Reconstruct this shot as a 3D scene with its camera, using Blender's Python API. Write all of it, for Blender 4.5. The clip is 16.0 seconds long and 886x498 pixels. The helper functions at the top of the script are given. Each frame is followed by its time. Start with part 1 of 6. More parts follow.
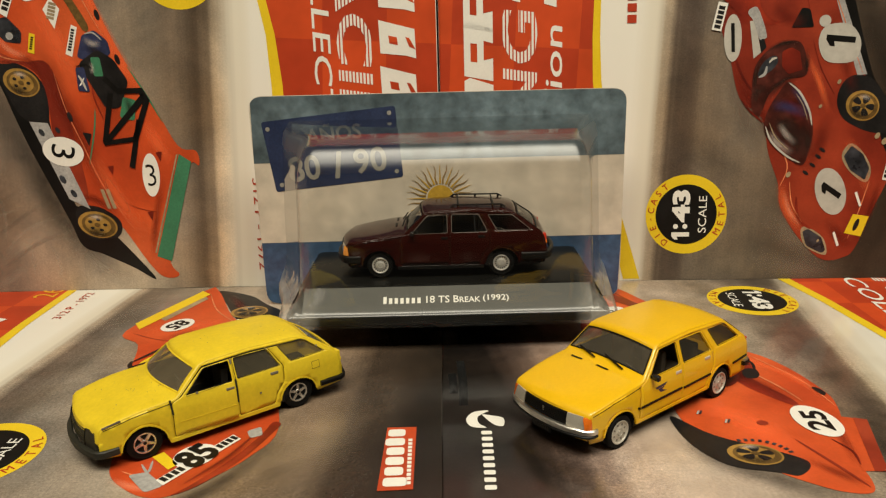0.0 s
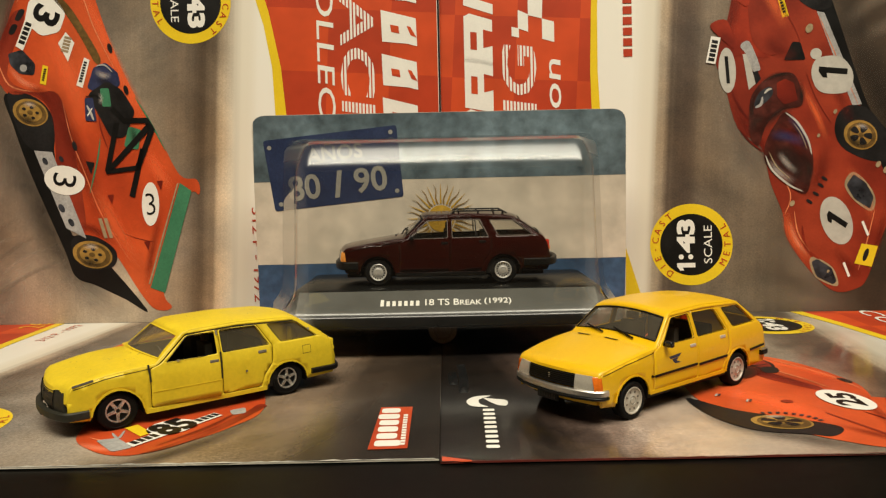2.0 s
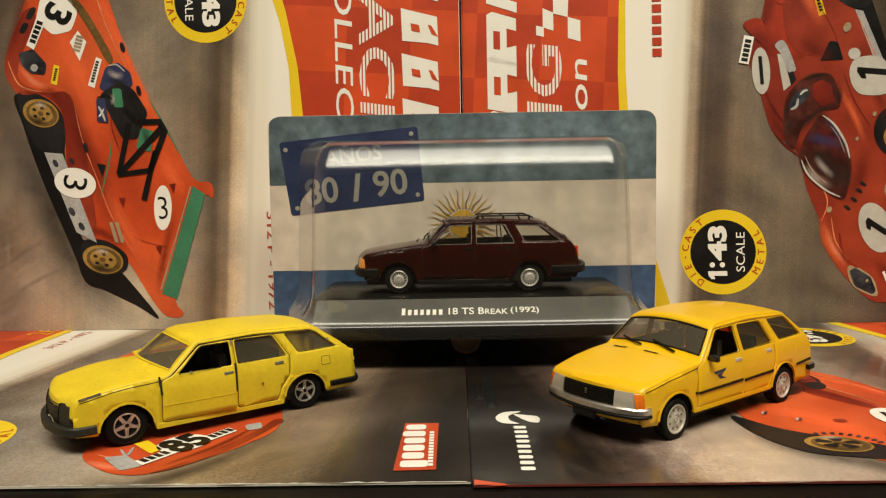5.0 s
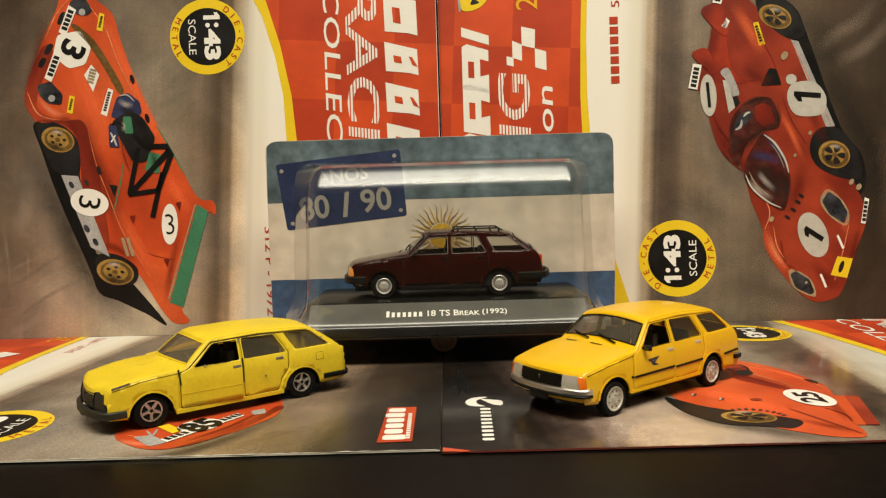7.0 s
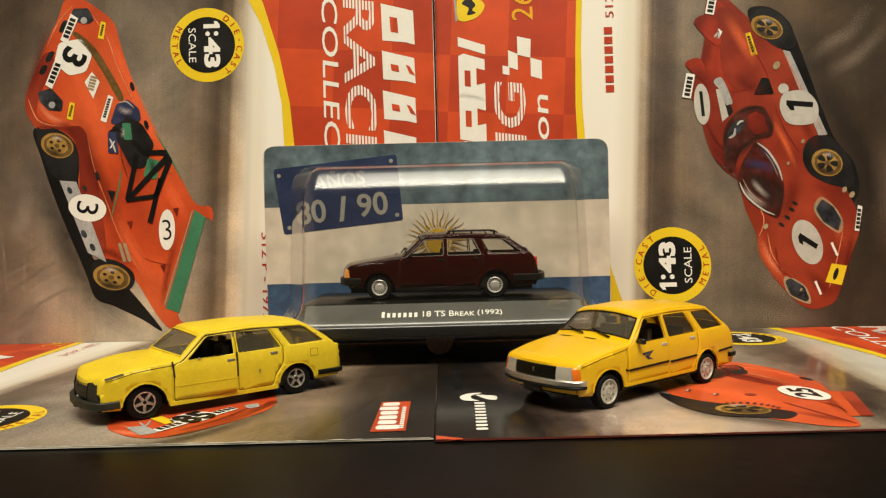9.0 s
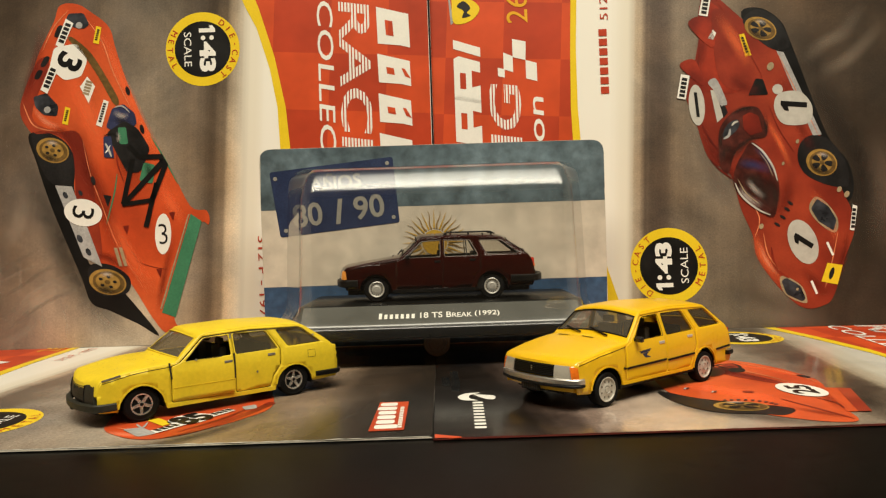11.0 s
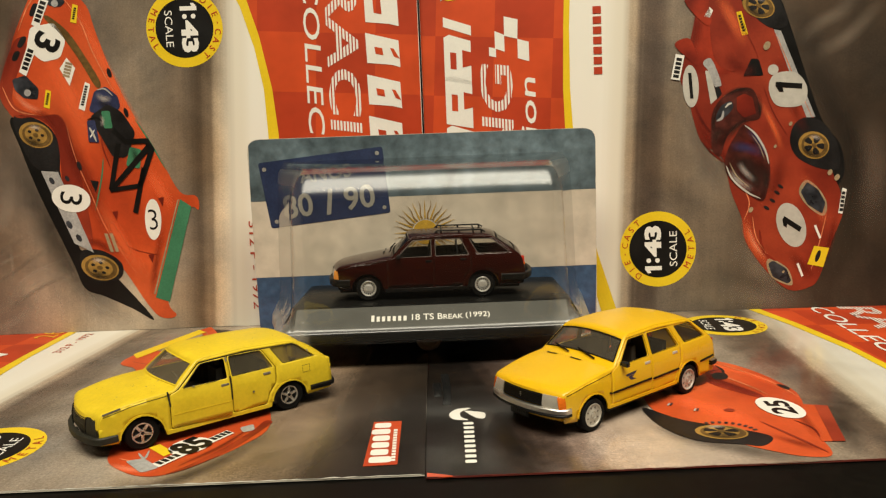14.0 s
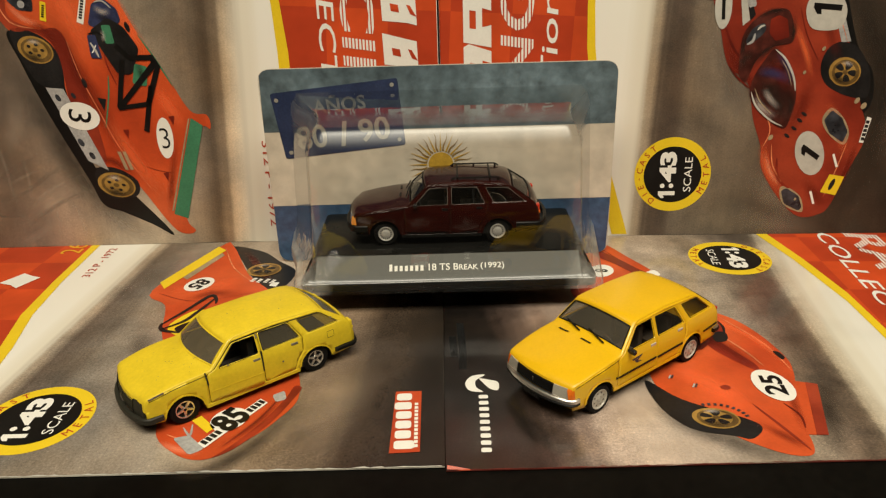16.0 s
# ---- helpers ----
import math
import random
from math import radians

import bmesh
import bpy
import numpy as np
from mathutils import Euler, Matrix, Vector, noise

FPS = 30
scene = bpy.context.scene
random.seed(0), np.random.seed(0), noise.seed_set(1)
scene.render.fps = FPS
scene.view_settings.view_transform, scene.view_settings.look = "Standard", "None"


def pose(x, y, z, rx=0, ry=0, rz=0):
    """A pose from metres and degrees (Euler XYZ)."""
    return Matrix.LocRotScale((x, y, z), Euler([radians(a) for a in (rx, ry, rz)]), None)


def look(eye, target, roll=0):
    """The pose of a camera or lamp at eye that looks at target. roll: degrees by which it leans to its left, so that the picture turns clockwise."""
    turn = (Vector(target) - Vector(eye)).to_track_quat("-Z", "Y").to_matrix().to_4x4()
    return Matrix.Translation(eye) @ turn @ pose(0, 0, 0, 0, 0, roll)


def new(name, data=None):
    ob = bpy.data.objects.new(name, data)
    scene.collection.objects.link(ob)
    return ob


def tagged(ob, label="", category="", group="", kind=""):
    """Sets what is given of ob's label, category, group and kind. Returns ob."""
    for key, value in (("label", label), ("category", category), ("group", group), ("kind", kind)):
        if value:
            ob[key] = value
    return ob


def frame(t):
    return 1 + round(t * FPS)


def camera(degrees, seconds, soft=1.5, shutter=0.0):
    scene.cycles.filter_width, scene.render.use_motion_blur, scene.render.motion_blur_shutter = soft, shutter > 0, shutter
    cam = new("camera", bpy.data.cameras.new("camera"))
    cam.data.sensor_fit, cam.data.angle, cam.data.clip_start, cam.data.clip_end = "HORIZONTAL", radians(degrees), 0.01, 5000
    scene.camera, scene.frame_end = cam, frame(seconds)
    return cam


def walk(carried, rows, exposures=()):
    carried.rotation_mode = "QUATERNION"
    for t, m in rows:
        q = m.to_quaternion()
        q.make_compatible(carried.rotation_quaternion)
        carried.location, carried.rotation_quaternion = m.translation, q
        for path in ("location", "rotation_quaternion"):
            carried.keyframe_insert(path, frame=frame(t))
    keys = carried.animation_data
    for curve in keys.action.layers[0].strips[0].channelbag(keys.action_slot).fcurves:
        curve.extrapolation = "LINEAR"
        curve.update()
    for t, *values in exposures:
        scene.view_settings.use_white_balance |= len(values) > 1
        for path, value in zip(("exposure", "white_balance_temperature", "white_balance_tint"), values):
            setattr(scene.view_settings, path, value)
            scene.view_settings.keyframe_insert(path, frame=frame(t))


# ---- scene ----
from mathutils.bvhtree import BVHTree

cam = camera(62.1, 16.0, soft=1.25)
METRES, EYE, TILT, LEAN, TURN = 0.304, 0.136, -16.0, 1.5, 0.0
ROWS = [
    (0.0, 0.0, 0.0, 0.0, 0.0, 0.0, -0.0),
    (0.5, 0.0065, 0.0057, -0.0753, 0.0, 5.23, -0.3),
    (1.0, 0.0144, 0.0136, -0.1441, -0.09, 8.98, 0.12),
    (1.5, 0.0074, 0.0114, -0.1686, -0.07, 10.27, 0.17),
    (2.0, 0.0047, 0.0468, -0.1892, 0.21, 10.64, -0.28),
    (2.5, 0.0067, 0.1298, -0.1812, 0.58, 10.49, -0.22),
    (3.0, -0.0223, 0.1352, -0.1721, 1.36, 10.71, -0.14),
    (3.5, -0.0274, 0.1372, -0.1677, 1.66, 11.0, -0.29),
    (4.0, -0.0189, 0.1375, -0.1745, 1.39, 11.16, -0.46),
    (6.5, -0.0103, -0.0162, -0.1996, 0.5, 11.07, -0.26),
    (7.0, 0.0086, -0.0376, -0.2074, 0.51, 11.92, 0.08),
    (7.5, 0.0095, -0.0502, -0.218, 0.4, 12.6, 0.02),
    (8.0, 0.0064, -0.0375, -0.2372, 0.49, 12.85, -0.29),
    (8.5, 0.0127, -0.0304, -0.2483, 0.42, 13.16, -0.26),
    (9.0, 0.0127, -0.0335, -0.2464, 0.33, 13.99, -0.09),
    (11.5, 0.0114, -0.0314, -0.2554, 0.17, 14.59, 0.41),
    (12.0, 0.0162, -0.0282, -0.2511, 0.32, 14.76, 0.46),
    (12.5, 0.0148, -0.0233, -0.2515, 0.12, 14.94, 0.37),
    (13.0, 0.0145, -0.0225, -0.253, 0.0, 15.04, 0.31),
    (13.5, 0.0121, -0.0419, -0.205, -0.25, 13.16, 0.17),
    (14.0, 0.0141, -0.0643, -0.1244, -0.43, 7.85, 0.84),
    (14.5, 0.0032, -0.0723, -0.0568, -0.04, 4.56, 0.99),
    (15.0, 0.0018, -0.0844, 0.0127, -0.03, 2.06, 0.79),
    (15.5, -0.005, -0.0986, 0.0517, -0.01, -2.28, 0.24),
    (16.0, -0.0048, -0.0847, 0.1095, -0.19, -7.61, 0.16),
]
walk(cam, [(t, pose(0, 0, EYE, TILT, LEAN, TURN) @ pose(METRES * x, METRES * y, METRES * z, 90 + pitch, roll, yaw)) for t, x, y, z, yaw, pitch, roll in ROWS],
     exposures=[(0.0, -0.11), (0.7, -0.02), (1.5, 0.07), (4.0, 0.04), (6.5, 0.13), (9.0, 0.19), (13.0, 0.18), (14.2, 0.05), (15.0, -0.05), (16.0, -0.11)])

# ---- world and light ----
world = bpy.data.worlds.new("world")
scene.world = world
world.use_nodes = True
world.node_tree.nodes["Background"].inputs[0].default_value = (0.10, 0.075, 0.05, 1)
world.node_tree.nodes["Background"].inputs[1].default_value = 0.02
scene.view_settings.exposure = 0.0

MM = 0.001
LAMP = (0.08, -0.42, 1.35)


def area_lamp(name, at, target, size, watts, colour):
    data = bpy.data.lights.new(name, "AREA")
    data.shape, data.size, data.size_y, data.energy, data.color = "RECTANGLE", size[0], size[1], watts, colour
    ob = new(name, data)
    ob.matrix_world = look(at, target)
    return ob


area_lamp("lamp_light", LAMP, (LAMP[0], LAMP[1] + 0.001, 0), (1.50, 0.50), 38.8, (1.0, 0.93, 0.745))


# ---- materials ----
def node_mat(name):
    m = bpy.data.materials.new(name)
    m.use_nodes = True
    return m, m.node_tree, m.node_tree.nodes["Principled BSDF"]


def rgb(c):
    return (*c, 1) if len(c) == 3 else c


def noise_node(nt, vec, scale, detail=4.0, rough=0.6):
    n = nt.nodes.new("ShaderNodeTexNoise")
    n.inputs["Scale"].default_value, n.inputs["Detail"].default_value = scale, detail
    n.inputs["Roughness"].default_value = rough
    nt.links.new(vec, n.inputs["Vector"])
    return n.outputs["Fac"]


def remap(nt, fac, lo, hi, a=0.3, b=0.7):
    n = nt.nodes.new("ShaderNodeMapRange")
    for k, v in zip(("From Min", "From Max", "To Min", "To Max"), (a, b, lo, hi)):
        n.inputs[k].default_value = v
    nt.links.new(fac, n.inputs["Value"])
    return n.outputs["Result"]


def times(nt, a, b):
    n = nt.nodes.new("ShaderNodeMath")
    n.operation = "MULTIPLY"
    nt.links.new(a, n.inputs[0])
    nt.links.new(b, n.inputs[1])
    return n.outputs[0]


def shade(nt, colour, value):
    """A colour times a grey value."""
    n = nt.nodes.new("ShaderNodeVectorMath")
    n.operation = "SCALE"
    nt.links.new(colour, n.inputs[0])
    nt.links.new(value, n.inputs["Scale"])
    return n.outputs[0]


def blend(nt, fac, a, b):
    n = nt.nodes.new("ShaderNodeMix")
    n.data_type = "RGBA"
    for sock, v in ((n.inputs[0], fac), (n.inputs[6], a), (n.inputs[7], b)):
        if isinstance(v, (tuple, float)):
            sock.default_value = rgb(v) if isinstance(v, tuple) else v
        else:
            nt.links.new(v, sock)
    return n.outputs[2]


def bump_node(nt, fac, strength, dist):
    n = nt.nodes.new("ShaderNodeBump")
    n.inputs["Strength"].default_value, n.inputs["Distance"].default_value = strength, dist
    nt.links.new(fac, n.inputs["Height"])
    return n.outputs[0]


def surface(name, colour, rough=0.4, metal=0.0, vary=0.08, grain=900.0, stain=60.0, bump=0.0, coat=0.0, spec=0.5):
    """Paint, plastic, ink or metal: grain and stains at two scales, in tone, gloss and relief."""
    m, nt, p = node_mat(name)
    vec = nt.nodes.new("ShaderNodeTexCoord").outputs["Object"]
    fine, broad = noise_node(nt, vec, grain), noise_node(nt, vec, stain, 3)
    tone = times(nt, remap(nt, fine, 1 - vary, 1 + vary), remap(nt, broad, 1 - vary, 1 + vary))
    base = nt.nodes.new("ShaderNodeRGB")
    base.outputs[0].default_value = rgb(colour)
    nt.links.new(shade(nt, base.outputs[0], tone), p.inputs["Base Color"])
    nt.links.new(remap(nt, broad, rough * 0.85, min(1, rough * 1.2)), p.inputs["Roughness"])
    p.inputs["Metallic"].default_value, p.inputs["Specular IOR Level"].default_value = metal, spec
    p.inputs["Coat Weight"].default_value, p.inputs["Coat Roughness"].default_value = coat, 0.06
    if bump:
        nt.links.new(bump_node(nt, fine, 0.5, bump * MM), p.inputs["Normal"])
    return m


def photo_print(name, stops, slant=0.0, rise=(0, 1, 1, 1), grain=1.0, mottle=0.2, cloud=34.0, gloss=(0.42, 0.17), coat=0.02, fan=0.0, wave=0.1):
    """A glossy photograph of asphalt with streaks of blurred light: stops are (mm along the sheet, colour)."""
    m, nt, p = node_mat(name)
    vec = nt.nodes.new("ShaderNodeTexCoord").outputs["Object"]
    sep = nt.nodes.new("ShaderNodeSeparateXYZ")
    nt.links.new(vec, sep.inputs[0])
    turn = nt.nodes.new("ShaderNodeMath")
    turn.operation = "MULTIPLY_ADD"
    nt.links.new(sep.outputs["X"], turn.inputs[0])
    turn.inputs[1].default_value, turn.inputs[2].default_value = -fan, -slant
    lean = nt.nodes.new("ShaderNodeMath")
    lean.operation = "MULTIPLY_ADD"
    nt.links.new(sep.outputs["Y"], lean.inputs[0])
    nt.links.new(turn.outputs[0], lean.inputs[1])
    nt.links.new(sep.outputs["X"], lean.inputs[2])
    drawn = nt.nodes.new("ShaderNodeCombineXYZ")
    nt.links.new(lean.outputs[0], drawn.inputs[0])
    nt.links.new(sep.outputs["Y"], drawn.inputs[1])
    streaks = []
    for across, down in ((75, 0.2), (330, 0.4)):
        flat = nt.nodes.new("ShaderNodeMapping")
        flat.inputs["Scale"].default_value = (across, down, 1)
        nt.links.new(drawn.outputs[0], flat.inputs["Vector"])
        streaks.append(noise_node(nt, flat.outputs[0], 1.0, 3))
    wob = nt.nodes.new("ShaderNodeMath")
    wob.operation = "ADD"
    nt.links.new(lean.outputs[0], wob.inputs[0])
    nt.links.new(remap(nt, streaks[0], -0.003, 0.003), wob.inputs[1])
    lo, hi = stops[0][0], stops[-1][0]
    ramp = nt.nodes.new("ShaderNodeValToRGB")
    nt.links.new(remap(nt, wob.outputs[0], 0, 1, lo * MM, hi * MM), ramp.inputs[0])
    ramp.color_ramp.interpolation = "EASE"
    e = ramp.color_ramp.elements
    for k, (x, c) in enumerate(stops):
        el = e[k] if k < 2 else e.new((x - lo) / (hi - lo))
        el.position, el.color = (x - lo) / (hi - lo), rgb(c)
    if len(stops) > 1:
        e[len(e) - 1].color = rgb(stops[-1][1])
    fine, mid = noise_node(nt, vec, 1000, 3, 0.7), noise_node(nt, vec, cloud, 6, 0.72)
    tone = times(nt, remap(nt, fine, 1 - 0.55 * grain, 1 + 0.65 * grain, 0.34, 0.66), remap(nt, mid, 1 - mottle, 1 + mottle * 1.15))
    speck = remap(nt, noise_node(nt, vec, 1300, 2, 0.5), 1.0, 1 + 0.9 * grain, 0.60, 0.72)
    tone = times(nt, times(nt, tone, speck), times(nt, remap(nt, streaks[0], 0.92, 1.09), remap(nt, streaks[1], 0.94, 1.06)))
    swirl = nt.nodes.new("ShaderNodeTexNoise")
    swirl.inputs["Scale"].default_value, swirl.inputs["Distortion"].default_value, swirl.inputs["Detail"].default_value = 11.0, 2.8, 4.0
    nt.links.new(vec, swirl.inputs["Vector"])
    tone = times(nt, tone, remap(nt, swirl.outputs["Fac"], 0.78, 1.25))
    # tone scaled along the sheet by rise: start, end, factor at each
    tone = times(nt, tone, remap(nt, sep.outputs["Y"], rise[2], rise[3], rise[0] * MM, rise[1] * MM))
    light = nt.nodes.new("ShaderNodeSeparateColor")
    nt.links.new(ramp.outputs[0], light.inputs[0])
    keep = remap(nt, light.outputs["Green"], 1, 0.0, 0.2, 0.6)
    toned = blend(nt, keep, ramp.outputs[0], shade(nt, ramp.outputs[0], tone))
    warm = nt.nodes.new("ShaderNodeMix")
    warm.data_type, warm.blend_type = "RGBA", "MULTIPLY"
    nt.links.new(times(nt, keep, remap(nt, noise_node(nt, vec, 17, 4), 0, 1, 0.35, 0.65)), warm.inputs[0])
    nt.links.new(toned, warm.inputs[6])
    warm.inputs[7].default_value = (1.08, 0.97, 0.84, 1)
    nt.links.new(warm.outputs[2], p.inputs["Base Color"])
    p.inputs["Roughness"].default_value, p.inputs["Specular IOR Level"].default_value = gloss
    p.inputs["Coat Weight"].default_value, p.inputs["Coat Roughness"].default_value = coat, 0.12
    nt.links.new(bump_node(nt, noise_node(nt, vec, 25, 2), 1.0, wave * MM), p.inputs["Normal"])
    return m


def checked_print(name, a, b, size, slant=0.0):
    """Cover ink in two tones of red squares."""
    m, nt, p = node_mat(name)
    vec = nt.nodes.new("ShaderNodeTexCoord").outputs["Object"]
    turn = nt.nodes.new("ShaderNodeMapping")
    turn.inputs["Rotation"].default_value = (0, 0, slant)
    turn.inputs["Location"].default_value = (0.004, 0.006, 0.013)
    nt.links.new(vec, turn.inputs["Vector"])
    ch = nt.nodes.new("ShaderNodeTexChecker")
    ch.inputs["Scale"].default_value = 1 / (size * MM)
    ch.inputs["Color1"].default_value, ch.inputs["Color2"].default_value = rgb(a), rgb(b)
    nt.links.new(turn.outputs[0], ch.inputs["Vector"])
    broad = noise_node(nt, vec, 30, 3)
    nt.links.new(shade(nt, ch.outputs[0], remap(nt, broad, 0.85, 1.2)), p.inputs["Base Color"])
    p.inputs["Roughness"].default_value, p.inputs["Coat Weight"].default_value = 0.42, 0.02
    p.inputs["Specular IOR Level"].default_value = 0.3
    p.inputs["Coat Roughness"].default_value = 0.2
    return m


def clear_plastic(name, tint, rough, base_gloss, most=0.6, haze=0.0, dust=(0.5, 0.46, 0.38), bend=None):
    """Thin clear sheet: it lets light through and mirrors more at a flat angle."""
    m = bpy.data.materials.new(name)
    m.use_nodes = True
    nt = m.node_tree
    nt.nodes.remove(nt.nodes["Principled BSDF"])
    out = nt.nodes["Material Output"]
    tr, gl, mix = (nt.nodes.new(k) for k in ("ShaderNodeBsdfTransparent", "ShaderNodeBsdfGlossy", "ShaderNodeMixShader"))
    tr.inputs[0].default_value = rgb(tint)
    gl.inputs["Roughness"].default_value = rough
    if bend:  # drawn thin and cloudy at the upper bend and at the foot
        sep = nt.nodes.new("ShaderNodeSeparateXYZ")
        nt.links.new(nt.nodes.new("ShaderNodeTexCoord").outputs["Object"], sep.inputs[0])
        rise = remap(nt, sep.outputs["Z"], 0.0, bend[2], bend[0] * MM, bend[1] * MM)
        fall = remap(nt, sep.outputs["Z"], 1.0, 0.0, bend[3] * MM, bend[4] * MM)
        top = nt.nodes.new("ShaderNodeMath")
        top.operation = "MAXIMUM"
        top.inputs[1].default_value = rough
        foot = nt.nodes.new("ShaderNodeMath")
        foot.operation = "ADD"
        nt.links.new(times(nt, rise, fall), foot.inputs[0])
        nt.links.new(remap(nt, sep.outputs["Z"], 0.30, 0.0, 18.5 * MM, 24 * MM), foot.inputs[1])
        nt.links.new(foot.outputs[0], top.inputs[0])
        nt.links.new(top.outputs[0], gl.inputs["Roughness"])
    # how much one face mirrors: 0.04 head on, rising with the fifth power towards a flat angle
    lean = nt.nodes.new("ShaderNodeLayerWeight")
    fifth, fr = nt.nodes.new("ShaderNodeMath"), nt.nodes.new("ShaderNodeMath")
    fifth.operation, fr.operation = "POWER", "MULTIPLY_ADD"
    fifth.inputs[1].default_value, fr.inputs[1].default_value, fr.inputs[2].default_value = 5.0, 0.96, 0.04
    nt.links.new(lean.outputs["Facing"], fifth.inputs[0])
    nt.links.new(fifth.outputs[0], fr.inputs[0])
    vec = nt.nodes.new("ShaderNodeTexCoord").outputs["Object"]
    wave = bump_node(nt, noise_node(nt, vec, 45, 2), 0.12, 0.4 * MM)
    if bend:  # wrinkled where the sheet is gathered at the lower corners; the mask also whitens them
        off, far = nt.nodes.new("ShaderNodeMath"), nt.nodes.new("ShaderNodeMath")
        off.operation, far.operation = "ADD", "ABSOLUTE"
        off.inputs[1].default_value = -2 * MM
        nt.links.new(sep.outputs["X"], off.inputs[0])
        nt.links.new(off.outputs[0], far.inputs[0])
        gathered = times(nt, remap(nt, far.outputs[0], 0.0, 1.0, 55 * MM, 63 * MM), remap(nt, sep.outputs["Z"], 1.0, 0.0, 17 * MM, 34 * MM))
        folds = nt.nodes.new("ShaderNodeBump")
        folds.inputs["Distance"].default_value = 1.0 * MM
        nt.links.new(gathered, folds.inputs["Strength"])
        nt.links.new(noise_node(nt, vec, 120, 2), folds.inputs["Height"])
        nt.links.new(wave, folds.inputs["Normal"])
        wave = folds.outputs[0]
    nt.links.new(wave, gl.inputs["Normal"])
    if bend:  # both faces of the thin sheet mirror: 2r / (1 + r)
        twice, both, part_of, share = (nt.nodes.new("ShaderNodeMath") for _ in range(4))
        twice.operation, both.operation, part_of.operation, share.operation = "MULTIPLY", "ADD", "DIVIDE", "MULTIPLY"
        twice.inputs[1].default_value, both.inputs[1].default_value, share.inputs[1].default_value = 2.0, 1.0, most
        nt.links.new(fr.outputs[0], twice.inputs[0])
        nt.links.new(fr.outputs[0], both.inputs[0])
        nt.links.new(twice.outputs[0], part_of.inputs[0])
        nt.links.new(both.outputs[0], part_of.inputs[1])
        nt.links.new(part_of.outputs[0], share.inputs[0])
        nt.links.new(share.outputs[0], mix.inputs[0])
    else:
        nt.links.new(remap(nt, fr.outputs[0], base_gloss, most, 0.0, 0.6), mix.inputs[0])
    body = tr.outputs[0]
    if haze:
        film, veil = nt.nodes.new("ShaderNodeBsdfDiffuse"), nt.nodes.new("ShaderNodeMixShader")
        film.inputs[0].default_value = rgb(dust)
        cloud = remap(nt, noise_node(nt, vec, 140, 4), haze * 0.85, haze * 1.15)
        if bend:  # pale film at upright and lower corners, painted in for lamp light caught there
            more, corner_light = nt.nodes.new("ShaderNodeMath"), nt.nodes.new("ShaderNodeMath")
            more.operation, corner_light.operation = "ADD", "ADD"
            nt.links.new(remap(nt, far.outputs[0], 0.0, 0.05, 56 * MM, 63 * MM), corner_light.inputs[0])
            nt.links.new(times(nt, gathered, remap(nt, noise_node(nt, vec, 120, 3), 0.04, 0.34)), corner_light.inputs[1])
            nt.links.new(corner_light.outputs[0], more.inputs[0])
            nt.links.new(cloud, more.inputs[1])
            cloud = more.outputs[0]
        nt.links.new(cloud, veil.inputs[0])
        nt.links.new(body, veil.inputs[1])
        nt.links.new(film.outputs[0], veil.inputs[2])
        body = veil.outputs[0]
    nt.links.new(body, mix.inputs[1])
    nt.links.new(gl.outputs[0], mix.inputs[2])
    nt.links.new(mix.outputs[0], out.inputs[0])
    return m


def soft_ink(name, colour, most):
    """Printed tone that fades out to all sides of its patch, as an airbrush lays it."""
    m, nt, p = node_mat(name)
    p.inputs["Base Color"].default_value = rgb(colour)
    p.inputs["Roughness"].default_value, p.inputs["Specular IOR Level"].default_value = 0.4, 0.25
    sep = nt.nodes.new("ShaderNodeSeparateXYZ")
    nt.links.new(nt.nodes.new("ShaderNodeTexCoord").outputs["UV"], sep.inputs[0])
    sides = []
    for axis in ("X", "Y"):
        wave = nt.nodes.new("ShaderNodeMath")
        wave.operation = "PINGPONG"
        wave.inputs[1].default_value = 0.5
        nt.links.new(sep.outputs[axis], wave.inputs[0])
        fade = nt.nodes.new("ShaderNodeMapRange")
        fade.interpolation_type = "SMOOTHSTEP"
        fade.inputs["From Max"].default_value = 0.5
        nt.links.new(wave.outputs[0], fade.inputs["Value"])
        sides.append(fade.outputs["Result"])
    patch = remap(nt, noise_node(nt, nt.nodes.new("ShaderNodeTexCoord").outputs["Object"], 120, 4), 0.8 * most, most)
    tr, mix = nt.nodes.new("ShaderNodeBsdfTransparent"), nt.nodes.new("ShaderNodeMixShader")
    nt.links.new(times(nt, times(nt, *sides), patch), mix.inputs[0])
    nt.links.new(tr.outputs[0], mix.inputs[1])
    nt.links.new(p.outputs[0], mix.inputs[2])
    nt.links.new(mix.outputs[0], nt.nodes["Material Output"].inputs[0])
    return m


def printed_paint(name, dark, mid, bright, scale):
    """Ink of a photographed body: soft patches from dark to bright, with a fine screen."""
    m, nt, p = node_mat(name)
    vec = nt.nodes.new("ShaderNodeTexCoord").outputs["Object"]
    broad, small = noise_node(nt, vec, scale, 2, 0.4), noise_node(nt, vec, scale * 4, 3)
    low = blend(nt, remap(nt, broad, 0, 1, 0.34, 0.52), dark, mid)
    full = blend(nt, remap(nt, broad, 0, 1, 0.5, 0.68), low, bright)
    tone = times(nt, remap(nt, small, 0.86, 1.14), remap(nt, noise_node(nt, vec, 900), 0.93, 1.07))
    nt.links.new(shade(nt, full, tone), p.inputs["Base Color"])
    p.inputs["Roughness"].default_value, p.inputs["Specular IOR Level"].default_value = 0.38, 0.35
    p.inputs["Coat Weight"].default_value = 0.04
    return m


